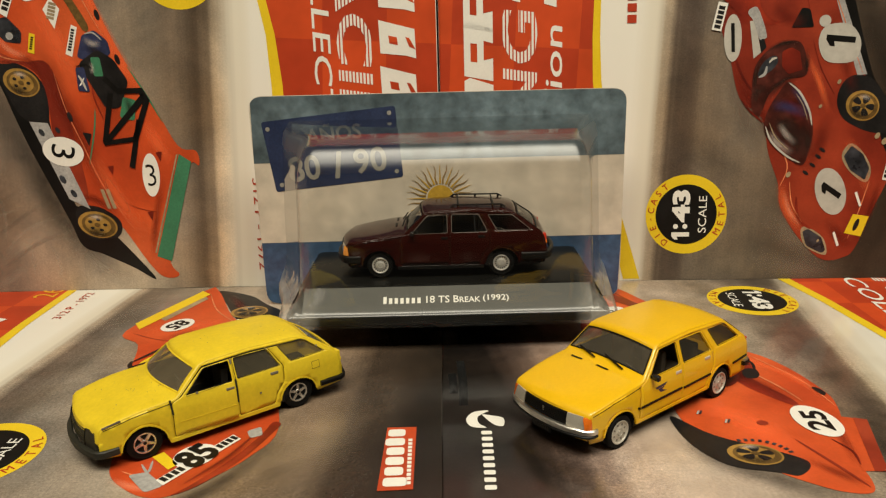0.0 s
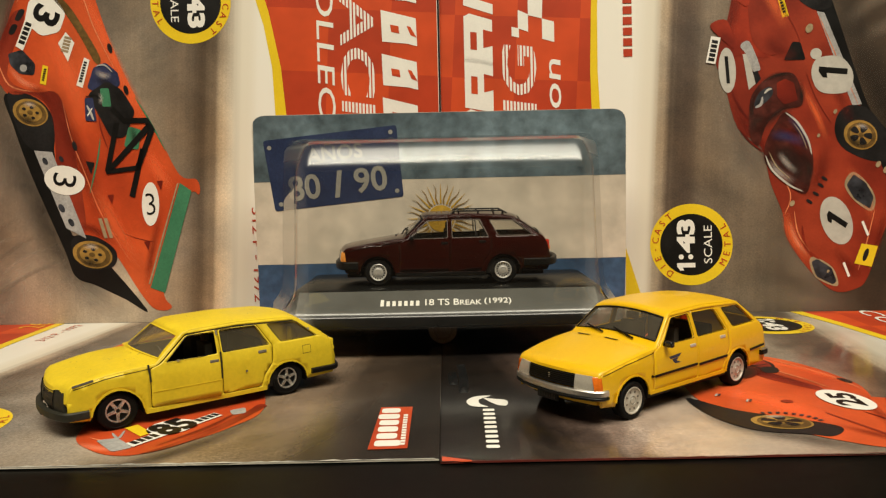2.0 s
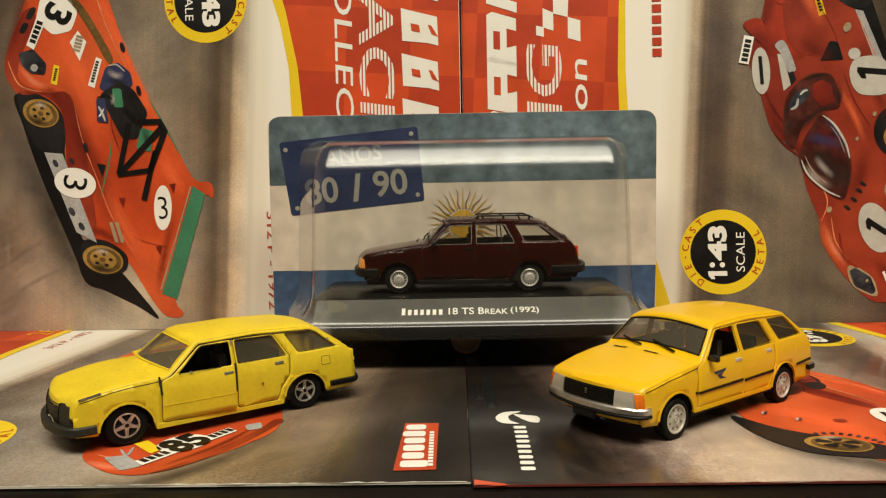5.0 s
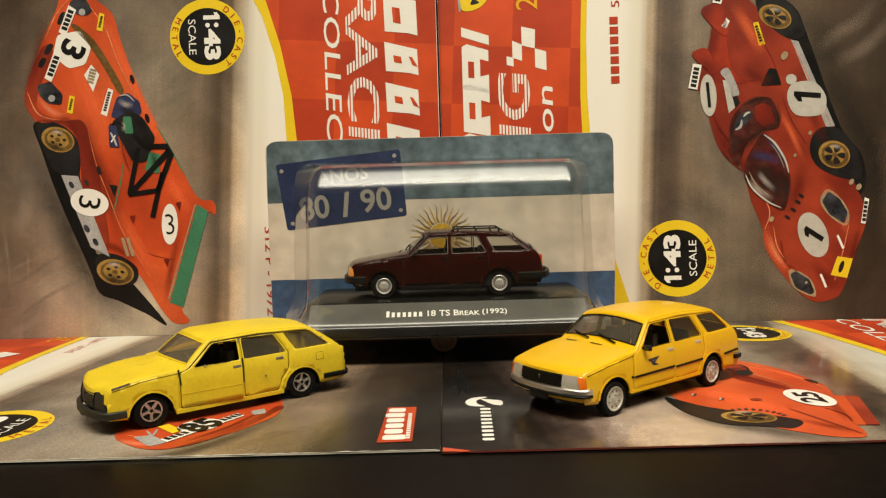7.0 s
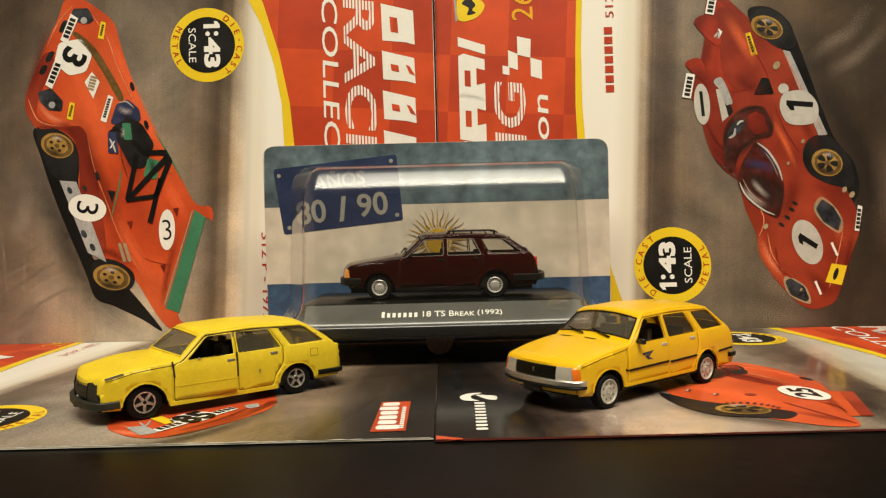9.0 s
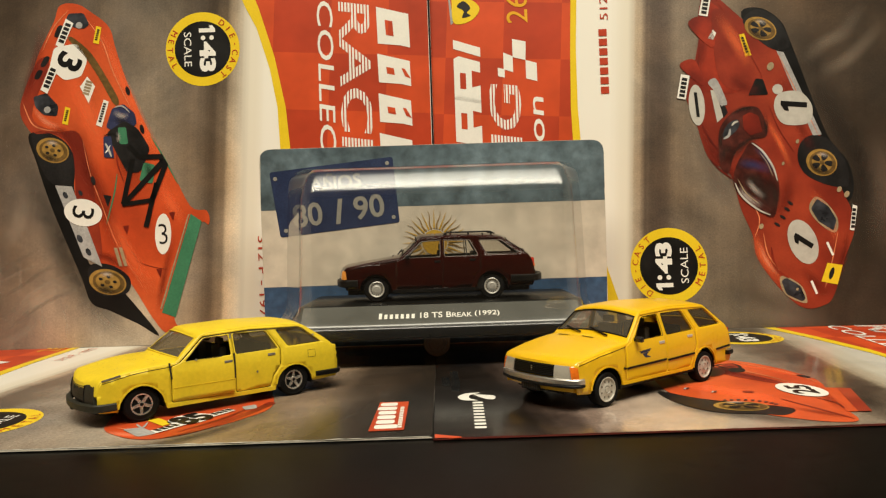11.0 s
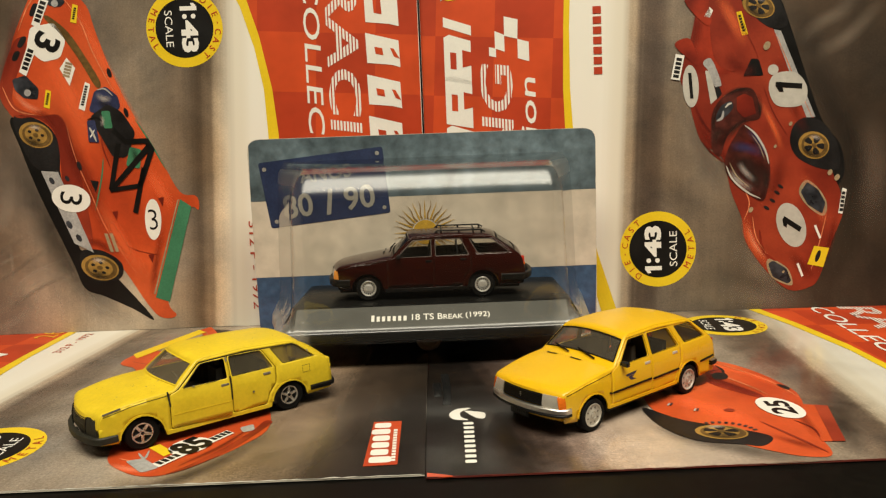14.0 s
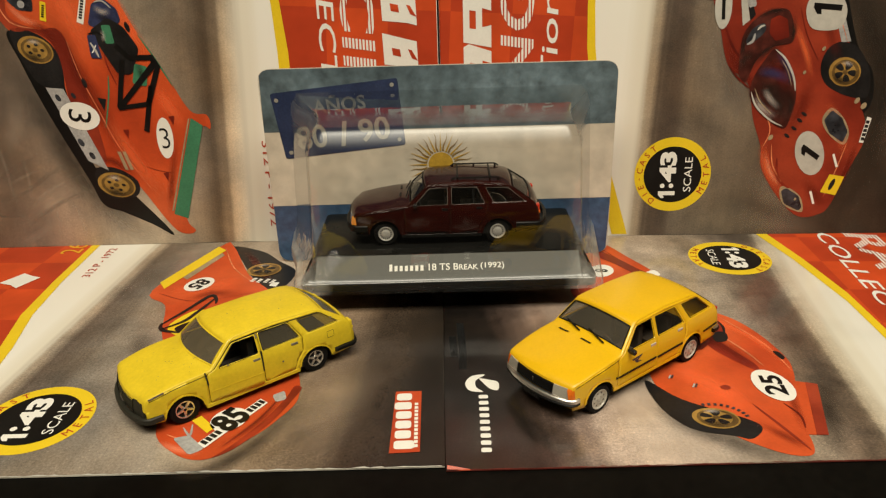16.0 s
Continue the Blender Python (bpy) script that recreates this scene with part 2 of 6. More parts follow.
INK = {
    "white": surface("ink_white", (0.80, 0.78, 0.72), 0.35, vary=0.03, coat=0.03, spec=0.3),
    "pale": surface("ink_pale", (0.48, 0.46, 0.41), 0.38, vary=0.08, grain=300, stain=50, coat=0.03, spec=0.3),
    "black": surface("ink_black", (0.006, 0.0055, 0.005), 0.4, vary=0.2, coat=0.03, spec=0.3),
    "dark": surface("ink_dark", (0.013, 0.012, 0.012), 0.4, vary=0.3, coat=0.03, spec=0.3),
    "yellow": surface("ink_yellow", (0.78, 0.55, 0.02), 0.35, vary=0.04, coat=0.03, spec=0.3),
    "amber": surface("ink_amber", (0.75, 0.38, 0.02), 0.35, vary=0.06, coat=0.03, spec=0.3),
    "red": printed_paint("ink_red", (0.16, 0.017, 0.008), (0.245, 0.028, 0.012), (0.36, 0.052, 0.020), 17),
    "deep_red": printed_paint("ink_deep_red", (0.10, 0.009, 0.005), (0.20, 0.018, 0.008), (0.33, 0.033, 0.012), 34),
    "orange": printed_paint("ink_orange", (0.44, 0.052, 0.014), (0.535, 0.070, 0.017), (0.63, 0.104, 0.028), 13),
    "line_red": surface("ink_line_red", (0.45, 0.05, 0.02), 0.35, coat=0.03, spec=0.3),
    "green": surface("ink_green", (0.05, 0.19, 0.10), 0.35, vary=0.12, coat=0.03, spec=0.3),
    "gold": surface("ink_gold", (0.33, 0.19, 0.045), 0.35, vary=0.2, grain=400, coat=0.03, spec=0.3),
    "dull_gold": surface("ink_dull_gold", (0.13, 0.075, 0.022), 0.35, vary=0.3, grain=400, coat=0.03, spec=0.3),
    "grey": surface("ink_grey", (0.36, 0.35, 0.34), 0.35, vary=0.2, coat=0.03, spec=0.3),
    "blue": surface("ink_blue", (0.030, 0.036, 0.085), 0.35, vary=0.3, coat=0.03, spec=0.3),
    "visor": surface("ink_visor", (0.032, 0.034, 0.041), 0.3, vary=0.6, grain=150, stain=90, coat=0.06),
    "glint": surface("ink_glint", (0.66, 0.20, 0.085), 0.38, vary=0.3, grain=300, stain=80),
    "wine": surface("ink_wine", (0.062, 0.014, 0.010), 0.35, vary=0.5, grain=160, stain=90, coat=0.03, spec=0.3),
    "tan": surface("ink_tan", (0.33, 0.25, 0.15), 0.35, vary=0.2, coat=0.03, spec=0.3),
}
TONE = {
    "ground": soft_ink("tone_ground", (0.018, 0.013, 0.010), 0.85),
    "smoke": soft_ink("tone_smoke", (0.42, 0.33, 0.25), 0.24),
    "dust": soft_ink("tone_dust", (0.16, 0.11, 0.08), 0.55),
    "dim_red": soft_ink("tone_dim_red", (0.115, 0.010, 0.005), 0.75),
    "flame": soft_ink("tone_flame", (0.72, 0.135, 0.042), 0.75),
    "navy": soft_ink("tone_navy", (0.030, 0.034, 0.10), 0.85),
    "mist": soft_ink("tone_mist", (0.50, 0.44, 0.40), 0.6),
    "blush": soft_ink("tone_blush", (0.74, 0.30, 0.17), 0.55),
}
MAT = {
    "paper_edge": surface("paper_edge", (0.62, 0.57, 0.48), 0.7, vary=0.15),
    "red_edge": surface("red_card_edge", (0.13, 0.018, 0.011), 0.6, vary=0.2),
    "lemon": surface("lemon_enamel", (0.70, 0.510, 0.02), 0.45, vary=0.06, grain=700, stain=110, bump=0.015, coat=0.04, spec=0.35),
    "golden": surface("golden_enamel", (0.775, 0.452, 0.005), 0.34, vary=0.03, coat=0.18),
    "maroon": surface("maroon_enamel", (0.021, 0.0018, 0.0009), 0.12, vary=0.08, coat=0.15, spec=0.25),
    "bare": surface("bare_metal", (0.24, 0.22, 0.18), 0.5, 0.6, vary=0.3),
    "chrome": surface("chrome", (0.70, 0.67, 0.62), 0.36, 1.0, vary=0.05),
    "dull_trim": surface("dull_window_trim", (0.16, 0.14, 0.12), 0.4, 0.5, vary=0.2),
    "silver": surface("silver_paint", (0.60, 0.58, 0.54), 0.32, 0.35, vary=0.08),
    "wheel_grey": surface("pale_wheel_plastic", (0.47, 0.44, 0.38), 0.4, 0.15, vary=0.12),
    "slot_grey": surface("wheel_slot_plastic", (0.15, 0.135, 0.11), 0.5, vary=0.15),
    "star_rim": surface("worn_silver_paint", (0.66, 0.65, 0.62), 0.27, 0.85, vary=0.3),
    "rubber": surface("tyre_rubber", (0.0045, 0.0042, 0.004), 0.65, vary=0.25, bump=0.01, spec=0.15),
    "black": surface("black_plastic", (0.005, 0.0047, 0.0045), 0.42, vary=0.2, spec=0.22),
    "gloss_black": surface("gloss_black_plastic", (0.012, 0.012, 0.012), 0.16, vary=0.2),
    "dark_grey": surface("dark_grey_plastic", (0.022, 0.021, 0.015), 0.5, vary=0.25, bump=0.01, spec=0.25),
    "cabin": surface("cabin_plastic", (0.011, 0.010, 0.009), 0.6, vary=0.2, spec=0.25),
    "plinth": surface("plinth_plastic", (0.006, 0.006, 0.0055), 0.3, vary=0.2, spec=0.18),
    "strip": surface("name_strip_plastic", (0.066, 0.066, 0.057), 0.45, vary=0.08),
    "dark_seat": surface("dark_seat_plastic", (0.030, 0.027, 0.023), 0.6, vary=0.15),
    "brown_seat": surface("brown_seat_plastic", (0.085, 0.066, 0.048), 0.6, vary=0.15),
    "seat": surface("seat_plastic", (0.25, 0.21, 0.155), 0.6, vary=0.15),
    "lamp_glass": surface("headlamp_lens", (0.50, 0.46, 0.39), 0.16, 0.3, vary=0.1, grain=2500, coat=0.7),
    "amber": surface("amber_lens", (0.75, 0.16, 0.012), 0.2, vary=0.12, coat=0.6),
    "orange_lens": surface("orange_lens", (0.78, 0.30, 0.05), 0.2, vary=0.12, coat=0.6),
    "red": surface("red_lens", (0.50, 0.03, 0.012), 0.2, vary=0.12, coat=0.6),
    "decal_blue": surface("blue_decal", (0.018, 0.030, 0.065), 0.4),
    "table": surface("black_lacquer", (0.0034, 0.003, 0.0024), 0.34, vary=0.4, grain=250, stain=14, spec=0.14),
    "brass": surface("dull_metal_cap", (0.24, 0.17, 0.12), 0.45, 0.2, vary=0.12),
    "wall": surface("warm_wall_paint", (0.12, 0.095, 0.07), 0.8, vary=0.05, grain=80, stain=2),
    "pale_wall": surface("pale_wall_paint", (0.74, 0.66, 0.53), 0.8, vary=0.05, grain=80, stain=2),
    "ceiling": surface("ceiling_paint", (0.78, 0.74, 0.66), 0.85, vary=0.03, grain=80, stain=2),
    "boards": surface("floor_boards", (0.16, 0.10, 0.06), 0.5, vary=0.25, grain=40, stain=3),
    "fabric": surface("lamp_opal", (0.8, 0.78, 0.72), 0.5, vary=0.02),
}
SMOKED = clear_plastic("smoked_window_plastic", (0.84, 0.74, 0.58), 0.10, 0.07, 0.6, 0.19, (0.47, 0.38, 0.24))
# clear side windows, darkened in colour to stand in for the dim cabin
SHADED_GLASS = clear_plastic("shaded_window_plastic", (0.50, 0.47, 0.42), 0.05, 0.06, 0.6, 0.02, (0.24, 0.22, 0.18))
SMOKED_SIDE = clear_plastic("smoked_side_plastic", (0.50, 0.46, 0.38), 0.10, 0.06, 0.6, 0.12, (0.38, 0.33, 0.22))
# the pale film stands in for reflections on a clear windscreen
SCREEN = clear_plastic("sheened_windscreen_plastic", (0.84, 0.80, 0.71), 0.05, 0.09, 0.65, 0.12, (0.46, 0.40, 0.30))
WINDOW = clear_plastic("clear_window_plastic", (0.90, 0.88, 0.84), 0.05, 0.04)
BLISTER = clear_plastic("clear_blister_plastic", (0.96, 0.955, 0.94), 0.02, 0.062, 0.95, 0.002, (0.75, 0.72, 0.65), (76, 84, 0.30, 90.5, 92.2))


# ---- mesh tools (all in millimetres, laid down in metres) ----
def part(name, bm, material, parent=None, label="", smooth=40.0, mods=(), out=None):
    """Links a bmesh as one mesh object, under a thing or a part."""
    bmesh.ops.recalc_face_normals(bm, faces=bm.faces[:])
    if out:
        bm.normal_update()
        wrong = [f for f in bm.faces if f.normal.dot(out(f.calc_center_median())) < 0]
        bmesh.ops.reverse_faces(bm, faces=wrong)
    for v in bm.verts:
        v.co *= MM
    me = bpy.data.meshes.new(name)
    bm.to_mesh(me)
    bm.free()
    if smooth:
        me.shade_smooth()
        me.set_sharp_from_angle(angle=radians(smooth))
    me.materials.append(material)
    ob = new(name, me)
    ob.parent = parent
    for thick in mods:
        s = ob.modifiers.new("thickness", "SOLIDIFY")
        s.thickness, s.offset = thick * MM, -1
    return tagged(ob, label=label)


def thing(name, m, label, category, group="", kind=""):
    ob = new(name)
    ob.empty_display_size = 0.01
    ob.matrix_world = m
    return tagged(ob, label, category, group, kind)


def box(bm, lo, hi, bevel=0.0, seg=2):
    made = bmesh.ops.create_cube(bm, size=1.0)["verts"]
    for v in made:
        v.co = Vector([a + (b - a) * (c + 0.5) for a, b, c in zip(lo, hi, v.co)])
    if bevel:
        edges = {e for v in made for e in v.link_edges}
        bmesh.ops.bevel(bm, geom=list(edges), offset=bevel, segments=seg, profile=0.6, affect="EDGES")
    return bm


def a_box(lo, hi, bevel=0.0, seg=2):
    return box(bmesh.new(), lo, hi, bevel, seg)


def grid(rows, closed=False, skip=None, bm=None):
    """Faces between rows of points of equal length."""
    bm = bm or bmesh.new()
    vs = [[bm.verts.new(p) for p in row] for row in rows]
    for i in range(len(vs) - 1):
        n = len(vs[i])
        for j in range(n if closed else n - 1):
            if skip and skip(i, j):
                continue
            k = (j + 1) % n
            quad = [vs[i][j], vs[i][k], vs[i + 1][k], vs[i + 1][j]]
            bm.faces.new(quad)
    return bm, vs


def lathe(profile, n=32, bm=None, cap=True):
    """Turns (radius, y) points about the y axis."""
    rows = [[(r * math.cos(2 * math.pi * k / n), y, r * math.sin(2 * math.pi * k / n)) for k in range(n)] for r, y in profile]
    bm, vs = grid(rows, closed=True, bm=bm)
    for row in (vs[0], vs[-1]) if cap else ():
        if (row[0].co - row[n // 2].co).length > 1e-4:
            bm.faces.new(row)
    return bm


def sweep(path, section, bm=None, cap=True):
    """A section (across, up) carried along a path of points that stays level."""
    rows = []
    for k, p in enumerate(path):
        a, b = Vector(path[max(k - 1, 0)]), Vector(path[min(k + 1, len(path) - 1)])
        d = (b - a).normalized()
        side = Vector((-d.y, d.x, 0)).normalized() if abs(d.z) < 0.99 else Vector((1, 0, 0))
        up = d.cross(side) * -1
        up = up if up.z >= 0 else -up
        rows.append([Vector(p) + side * s + up * u for s, u in section])
    bm, vs = grid(rows, closed=True, bm=bm)
    if cap:
        for row in (vs[0], vs[-1]):
            bm.faces.new(row)
    return bm


def ring(r, n=8):
    return [(r * math.cos(2 * math.pi * k / n), r * math.sin(2 * math.pi * k / n)) for k in range(n)]


def spline(pts, n=5, sharp=False):
    """A closed outline rounded through its corner points."""
    if sharp:
        return [tuple(p) for p in pts]
    out, c = [], len(pts)
    for i in range(c):
        p = [Vector(pts[(i + k) % c]) for k in (-1, 0, 1, 2)]
        for j in range(n):
            t = j / n
            out.append(tuple(0.5 * (2 * p[1] + (p[2] - p[0]) * t + (2 * p[0] - 5 * p[1] + 4 * p[2] - p[3]) * t * t + (3 * p[1] - p[0] - 3 * p[2] + p[3]) * t ** 3)))
    return out


def rounded(pts, r, n=4):
    """A polygon with each corner rounded off."""
    out, c = [], len(pts)
    for i in range(c):
        a, b, d = (Vector(pts[(i + k) % c]) for k in (-1, 0, 1))
        ra, rd = min(r, (a - b).length * 0.45), min(r, (d - b).length * 0.45)
        p, q = b + (a - b).normalized() * ra, b + (d - b).normalized() * rd
        for j in range(n + 1):
            t = j / n
            out.append(tuple((1 - t) ** 2 * p + 2 * t * (1 - t) * b + t * t * q))
    return out


def disc2(cx, cy, r, n=40, squash=1.0, turn=0.0):
    c, s = math.cos(radians(turn)), math.sin(radians(turn))
    out = []
    for k in range(n):
        a = 2 * math.pi * k / n
        x, y = r * math.cos(a), r * squash * math.sin(a)
        out.append((cx + c * x - s * y, cy + s * x + c * y))
    return out


LETTERS = {}


def letters(body, bold=0.0):
    """The flat mesh of a text, as wide and high as 1 x 1 about its middle."""
    if (body, bold) not in LETTERS:
        data = bpy.data.curves.new("text", "FONT")
        data.body, data.size, data.resolution_u, data.offset = body, 1.0, 3, bold
        ob = new("text", data)
        bpy.context.view_layer.update()
        me = bpy.data.meshes.new_from_object(ob.evaluated_get(bpy.context.evaluated_depsgraph_get()))
        bpy.data.objects.remove(ob)
        co = np.array([v.co[:2] for v in me.vertices])
        lo, hi = co.min(0), co.max(0)
        LETTERS[body, bold] = ((co - (lo + hi) / 2) / (hi - lo), [tuple(p.vertices) for p in me.polygons], hi - lo)
        bpy.data.meshes.remove(me)
    return LETTERS[body, bold]


def text_bm(body, place, width, height, bold=0.0, stripes=0, slope=0.0):
    """Letters of a given width and height; place maps (x, y) to a point. stripes: cut into lines along the writing."""
    co, faces, _ = letters(body, bold)
    bm = bmesh.new()
    vs = [bm.verts.new((x * width + slope * y * height, y * height, 0)) for x, y in co]
    for f in faces:
        if len(set(f)) > 2:
            bm.faces.new([vs[k] for k in f])
    if stripes:
        step = height / stripes
        for k in range(stripes + 1):
            for off in (0, 0.62):
                geom = bm.verts[:] + bm.edges[:] + bm.faces[:]
                bmesh.ops.bisect_plane(bm, geom=geom, plane_co=(0, -height / 2 + (k + off) * step, 0), plane_no=(0, 1, 0))
        gone = [f for f in bm.faces if ((f.calc_center_median().y + height / 2) / step) % 1 > 0.62]
        bmesh.ops.delete(bm, geom=gone, context="FACES")
    for v in bm.verts:
        v.co = Vector(place(v.co.x, v.co.y))
    return bm


def fill2(outline, holes=(), cuts_x=(), cuts_y=()):
    """A flat face with holes in the xy plane, cut along given lines so that it can be bent."""
    bm = bmesh.new()
    edges = []
    for loop in (outline, *holes):
        vs = [bm.verts.new((x, y, 0)) for x, y in loop]
        edges += [bm.edges.new((vs[k], vs[(k + 1) % len(vs)])) for k in range(len(vs))]
    bmesh.ops.triangle_fill(bm, use_beauty=True, use_dissolve=False, edges=edges)
    for axis, cuts in ((0, cuts_x), (1, cuts_y)):
        for c in cuts:
            no = (1, 0, 0) if axis == 0 else (0, 1, 0)
            co = (c, 0, 0) if axis == 0 else (0, c, 0)
            bmesh.ops.bisect_plane(bm, geom=bm.verts[:] + bm.edges[:] + bm.faces[:], plane_co=co, plane_no=no)
    return bm


# ---- room and table ----
def slab(name, lo, hi, material, label, category, kind="structure"):
    return tagged(part(name, a_box(lo, hi), material, None, smooth=0), label, category, kind=kind)


# unseen room, added; wall and ceiling tones are set for what the dome mirrors
slab("floor", (-2200, -2600, -790), (2200, 1600, -750), MAT["boards"], "dark brown boarded floor of the room", "floor")
slab("ceiling", (-2200, -2600, 1700), (2200, 1600, 1740), MAT["ceiling"], "unseen off-white ceiling, added for reflections", "ceiling")
slab("wall_north", (-2200, 1600, -750), (2200, 1640, 1700), MAT["pale_wall"], "unseen pale beige room wall, added to brighten reflections", "wall")
slab("wall_south", (-2200, -2640, -750), (2200, -2600, 1700), MAT["wall"], "unseen dark brown room wall, added to keep reflections dark", "wall")
slab("wall_west", (-2240, -2640, -750), (-2200, 1640, 1700), MAT["pale_wall"], "unseen pale beige room wall, added to brighten reflections", "wall")
slab("wall_east", (2200, -2640, -750), (2240, 1640, 1700), MAT["pale_wall"], "unseen pale beige room wall, added to brighten reflections", "wall")

lamp = thing("pendant_lamp", pose(LAMP[0], LAMP[1], 1.70), "long white pendant lamp hung over the table", "lamp")
part("canopy", a_box((-60, -40, -22), (60, 40, 0), 4), MAT["fabric"], lamp)
for x in (-450, 450):
    part("cord", a_box((x - 1.5, -1.5, -310), (x + 1.5, 1.5, 0)), MAT["black"], lamp)
part("housing", a_box((-765, -265, -345), (765, 265, -310), 6), MAT["fabric"], lamp)

table = thing("table", pose(0, 0.25, 0.0008), "black lacquered table with a faintly scuffed top", "table")
part("tabletop", a_box((-700, -330, -32), (700, 420, 0), 2.0), MAT["table"], table)
for sx in (-640, 640):
    for sy in (-290, 380):
        part("leg", a_box((sx - 25, sy - 25, -750.8), (sx + 25, sy + 25, -32), 2), MAT["table"], table)


# ---- leaflets ----
LAYER = 0.10


class Sheet:
    """A leaflet: print is laid out on it in millimetres across (u) and along (v)."""

    def __init__(self, ob, at):
        self.ob, self.at, self.back = ob, at, ob.matrix_world.inverted()

    def place(self, u, v, w=0.0):
        return self.back @ (Vector(self.at(u, v, w)) * MM) * 1000

    def under(self, parent):
        p = parent or self.ob
        return p.parent if p.parent and p.parent.parent else p

    def ink(self, name, outline, colour, layer, parent=None, label="", corner=0.0, smooth=True, holes=()):
        if corner:
            outline = rounded(outline, corner)
        elif smooth:
            outline = spline(outline)
        bm = fill2(outline, holes)
        for v in bm.verts:
            v.co = self.place(v.co.x, v.co.y, layer * LAYER)
        ob = part(name, bm, INK[colour] if isinstance(colour, str) else colour, None, label, smooth=0)
        ob.parent = self.under(parent)
        return ob

    def stroke(self, name, pts, width, colour, layer, parent=None):
        """A drawn line that tapers at both ends."""
        line = []
        for i in range(len(pts) - 1):
            p = [Vector(pts[max(0, min(len(pts) - 1, i + k))]) for k in (-1, 0, 1, 2)]
            for j in range(6):
                t = j / 6
                line.append(0.5 * (2 * p[1] + (p[2] - p[0]) * t + (2 * p[0] - 5 * p[1] + 4 * p[2] - p[3]) * t * t + (3 * p[1] - p[0] - 3 * p[2] + p[3]) * t ** 3))
        line.append(Vector(pts[-1]))
        rows = []
        for k, p in enumerate(line):
            d = (line[min(k + 1, len(line) - 1)] - line[max(k - 1, 0)]).normalized()
            w = width / 2 * (0.15 + 0.85 * math.sin(math.pi * k / (len(line) - 1)) ** 0.6)
            rows.append([self.place(p.x - d.y * w, p.y + d.x * w, layer * LAYER), self.place(p.x + d.y * w, p.y - d.x * w, layer * LAYER)])
        ob = part(name, grid(rows)[0], INK[colour], None, smooth=0)
        ob.parent = self.under(parent)
        return ob

    def airbrush(self, pts, width, tone, layer, parent=None):
        """A broad soft stroke of tone along a line."""
        line = []
        for i in range(len(pts) - 1):
            p = [Vector(pts[max(0, min(len(pts) - 1, i + k))]) for k in (-1, 0, 1, 2)]
            for j in range(6):
                t = j / 6
                line.append(0.5 * (2 * p[1] + (p[2] - p[0]) * t + (2 * p[0] - 5 * p[1] + 4 * p[2] - p[3]) * t * t + (3 * p[1] - p[0] - 3 * p[2] + p[3]) * t ** 3))
        line.append(Vector(pts[-1]))
        bm = bmesh.new()
        uv = bm.loops.layers.uv.new("UVMap")
        rows = []
        for k, p in enumerate(line):
            d = (line[min(k + 1, len(line) - 1)] - line[max(k - 1, 0)]).normalized()
            rows.append([bm.verts.new(self.place(p.x - d.y * width * a, p.y + d.x * width * a, layer * LAYER)) for a in (-0.5, -0.25, 0, 0.25, 0.5)])
        n = len(rows) - 1
        for k in range(n):
            for a in range(4):
                f = bm.faces.new((rows[k][a], rows[k][a + 1], rows[k + 1][a + 1], rows[k + 1][a]))
                for loop, (x, y) in zip(f.loops, ((a, k), (a + 1, k), (a + 1, k + 1), (a, k + 1))):
                    loop[uv].uv = (x / 4, y / n)
        ob = part("printed_tone", bm, TONE[tone], None, smooth=0)
        ob.parent = self.under(parent)
        ob.visible_shadow = False
        return ob

    def lettering(self, name, body, u, v, width, height, turn, colour, layer, parent=None, bold=0.0, stripes=0, slope=0.0):
        c, s = math.cos(radians(turn)), math.sin(radians(turn))
        bm = text_bm(body, lambda x, y: self.place(u + c * x - s * y, v + s * x + c * y, layer * LAYER), width, height, bold, stripes, slope)
        ob = part(name, bm, INK[colour], None, smooth=0)
        ob.parent = self.under(parent)
        return ob

    def figure_one(self, name, u, v, height, turn, colour, layer, parent=None, weight=0.19, lean=0.0):
        """A numeral one with a slanted flag."""
        c, d = math.cos(radians(turn)), math.sin(radians(turn))
        w = weight
        shape = [(0.0, -0.5), (w, -0.5), (w, 0.5), (0.04, 0.5), (-0.17, 0.33), (-0.17, 0.33 - w * 0.8), (0.0, 0.5 - 0.19 - w * 0.45)]
        pts = []
        for x, y in shape:
            x, y = (x - w / 2 + 0.06 + lean * y) * height, y * height
            pts.append((u + c * x - d * y, v + d * x + c * y))
        return self.ink(name, pts, colour, layer, parent, smooth=False)

    def bars(self, name, u, v, width, height, turn, count, colour, layer, parent=None, slope=0.0, fill=0.72):
        """Plain bars in the size and colour of lettering."""
        c, s = math.cos(radians(turn)), math.sin(radians(turn))
        made = None
        for k in range(count):
            bm = bmesh.new()
            x0 = -width / 2 + width * k / count
            x1 = x0 + width / count * fill
            quad = [(x0, -height / 2), (x1, -height / 2), (x1, height / 2), (x0, height / 2)]
            pts = [(x + slope * y, y) for x, y in quad]
            bm.faces.new([bm.verts.new(self.place(u + c * x - s * y, v + s * x + c * y, layer * LAYER)) for x, y in pts])
            made = part(name, bm, INK[colour], None, smooth=0)
            made.parent = self.under(parent)
        return made


    def blocks(self, name, u, v, width, heights, turn, colour, layer, parent=None, fill=0.8):
        """A row of plain rounded blocks in the size and colour of lettering."""
        c, s = math.cos(radians(turn)), math.sin(radians(turn))
        step = width / len(heights)
        for k, (low, high) in enumerate(heights):
            x, w = -width / 2 + step * (k + 0.5), step * fill / 2
            outer = rounded([(x - w, low), (x + w, low), (x + w, high), (x - w, high)], w * 0.6, 3)
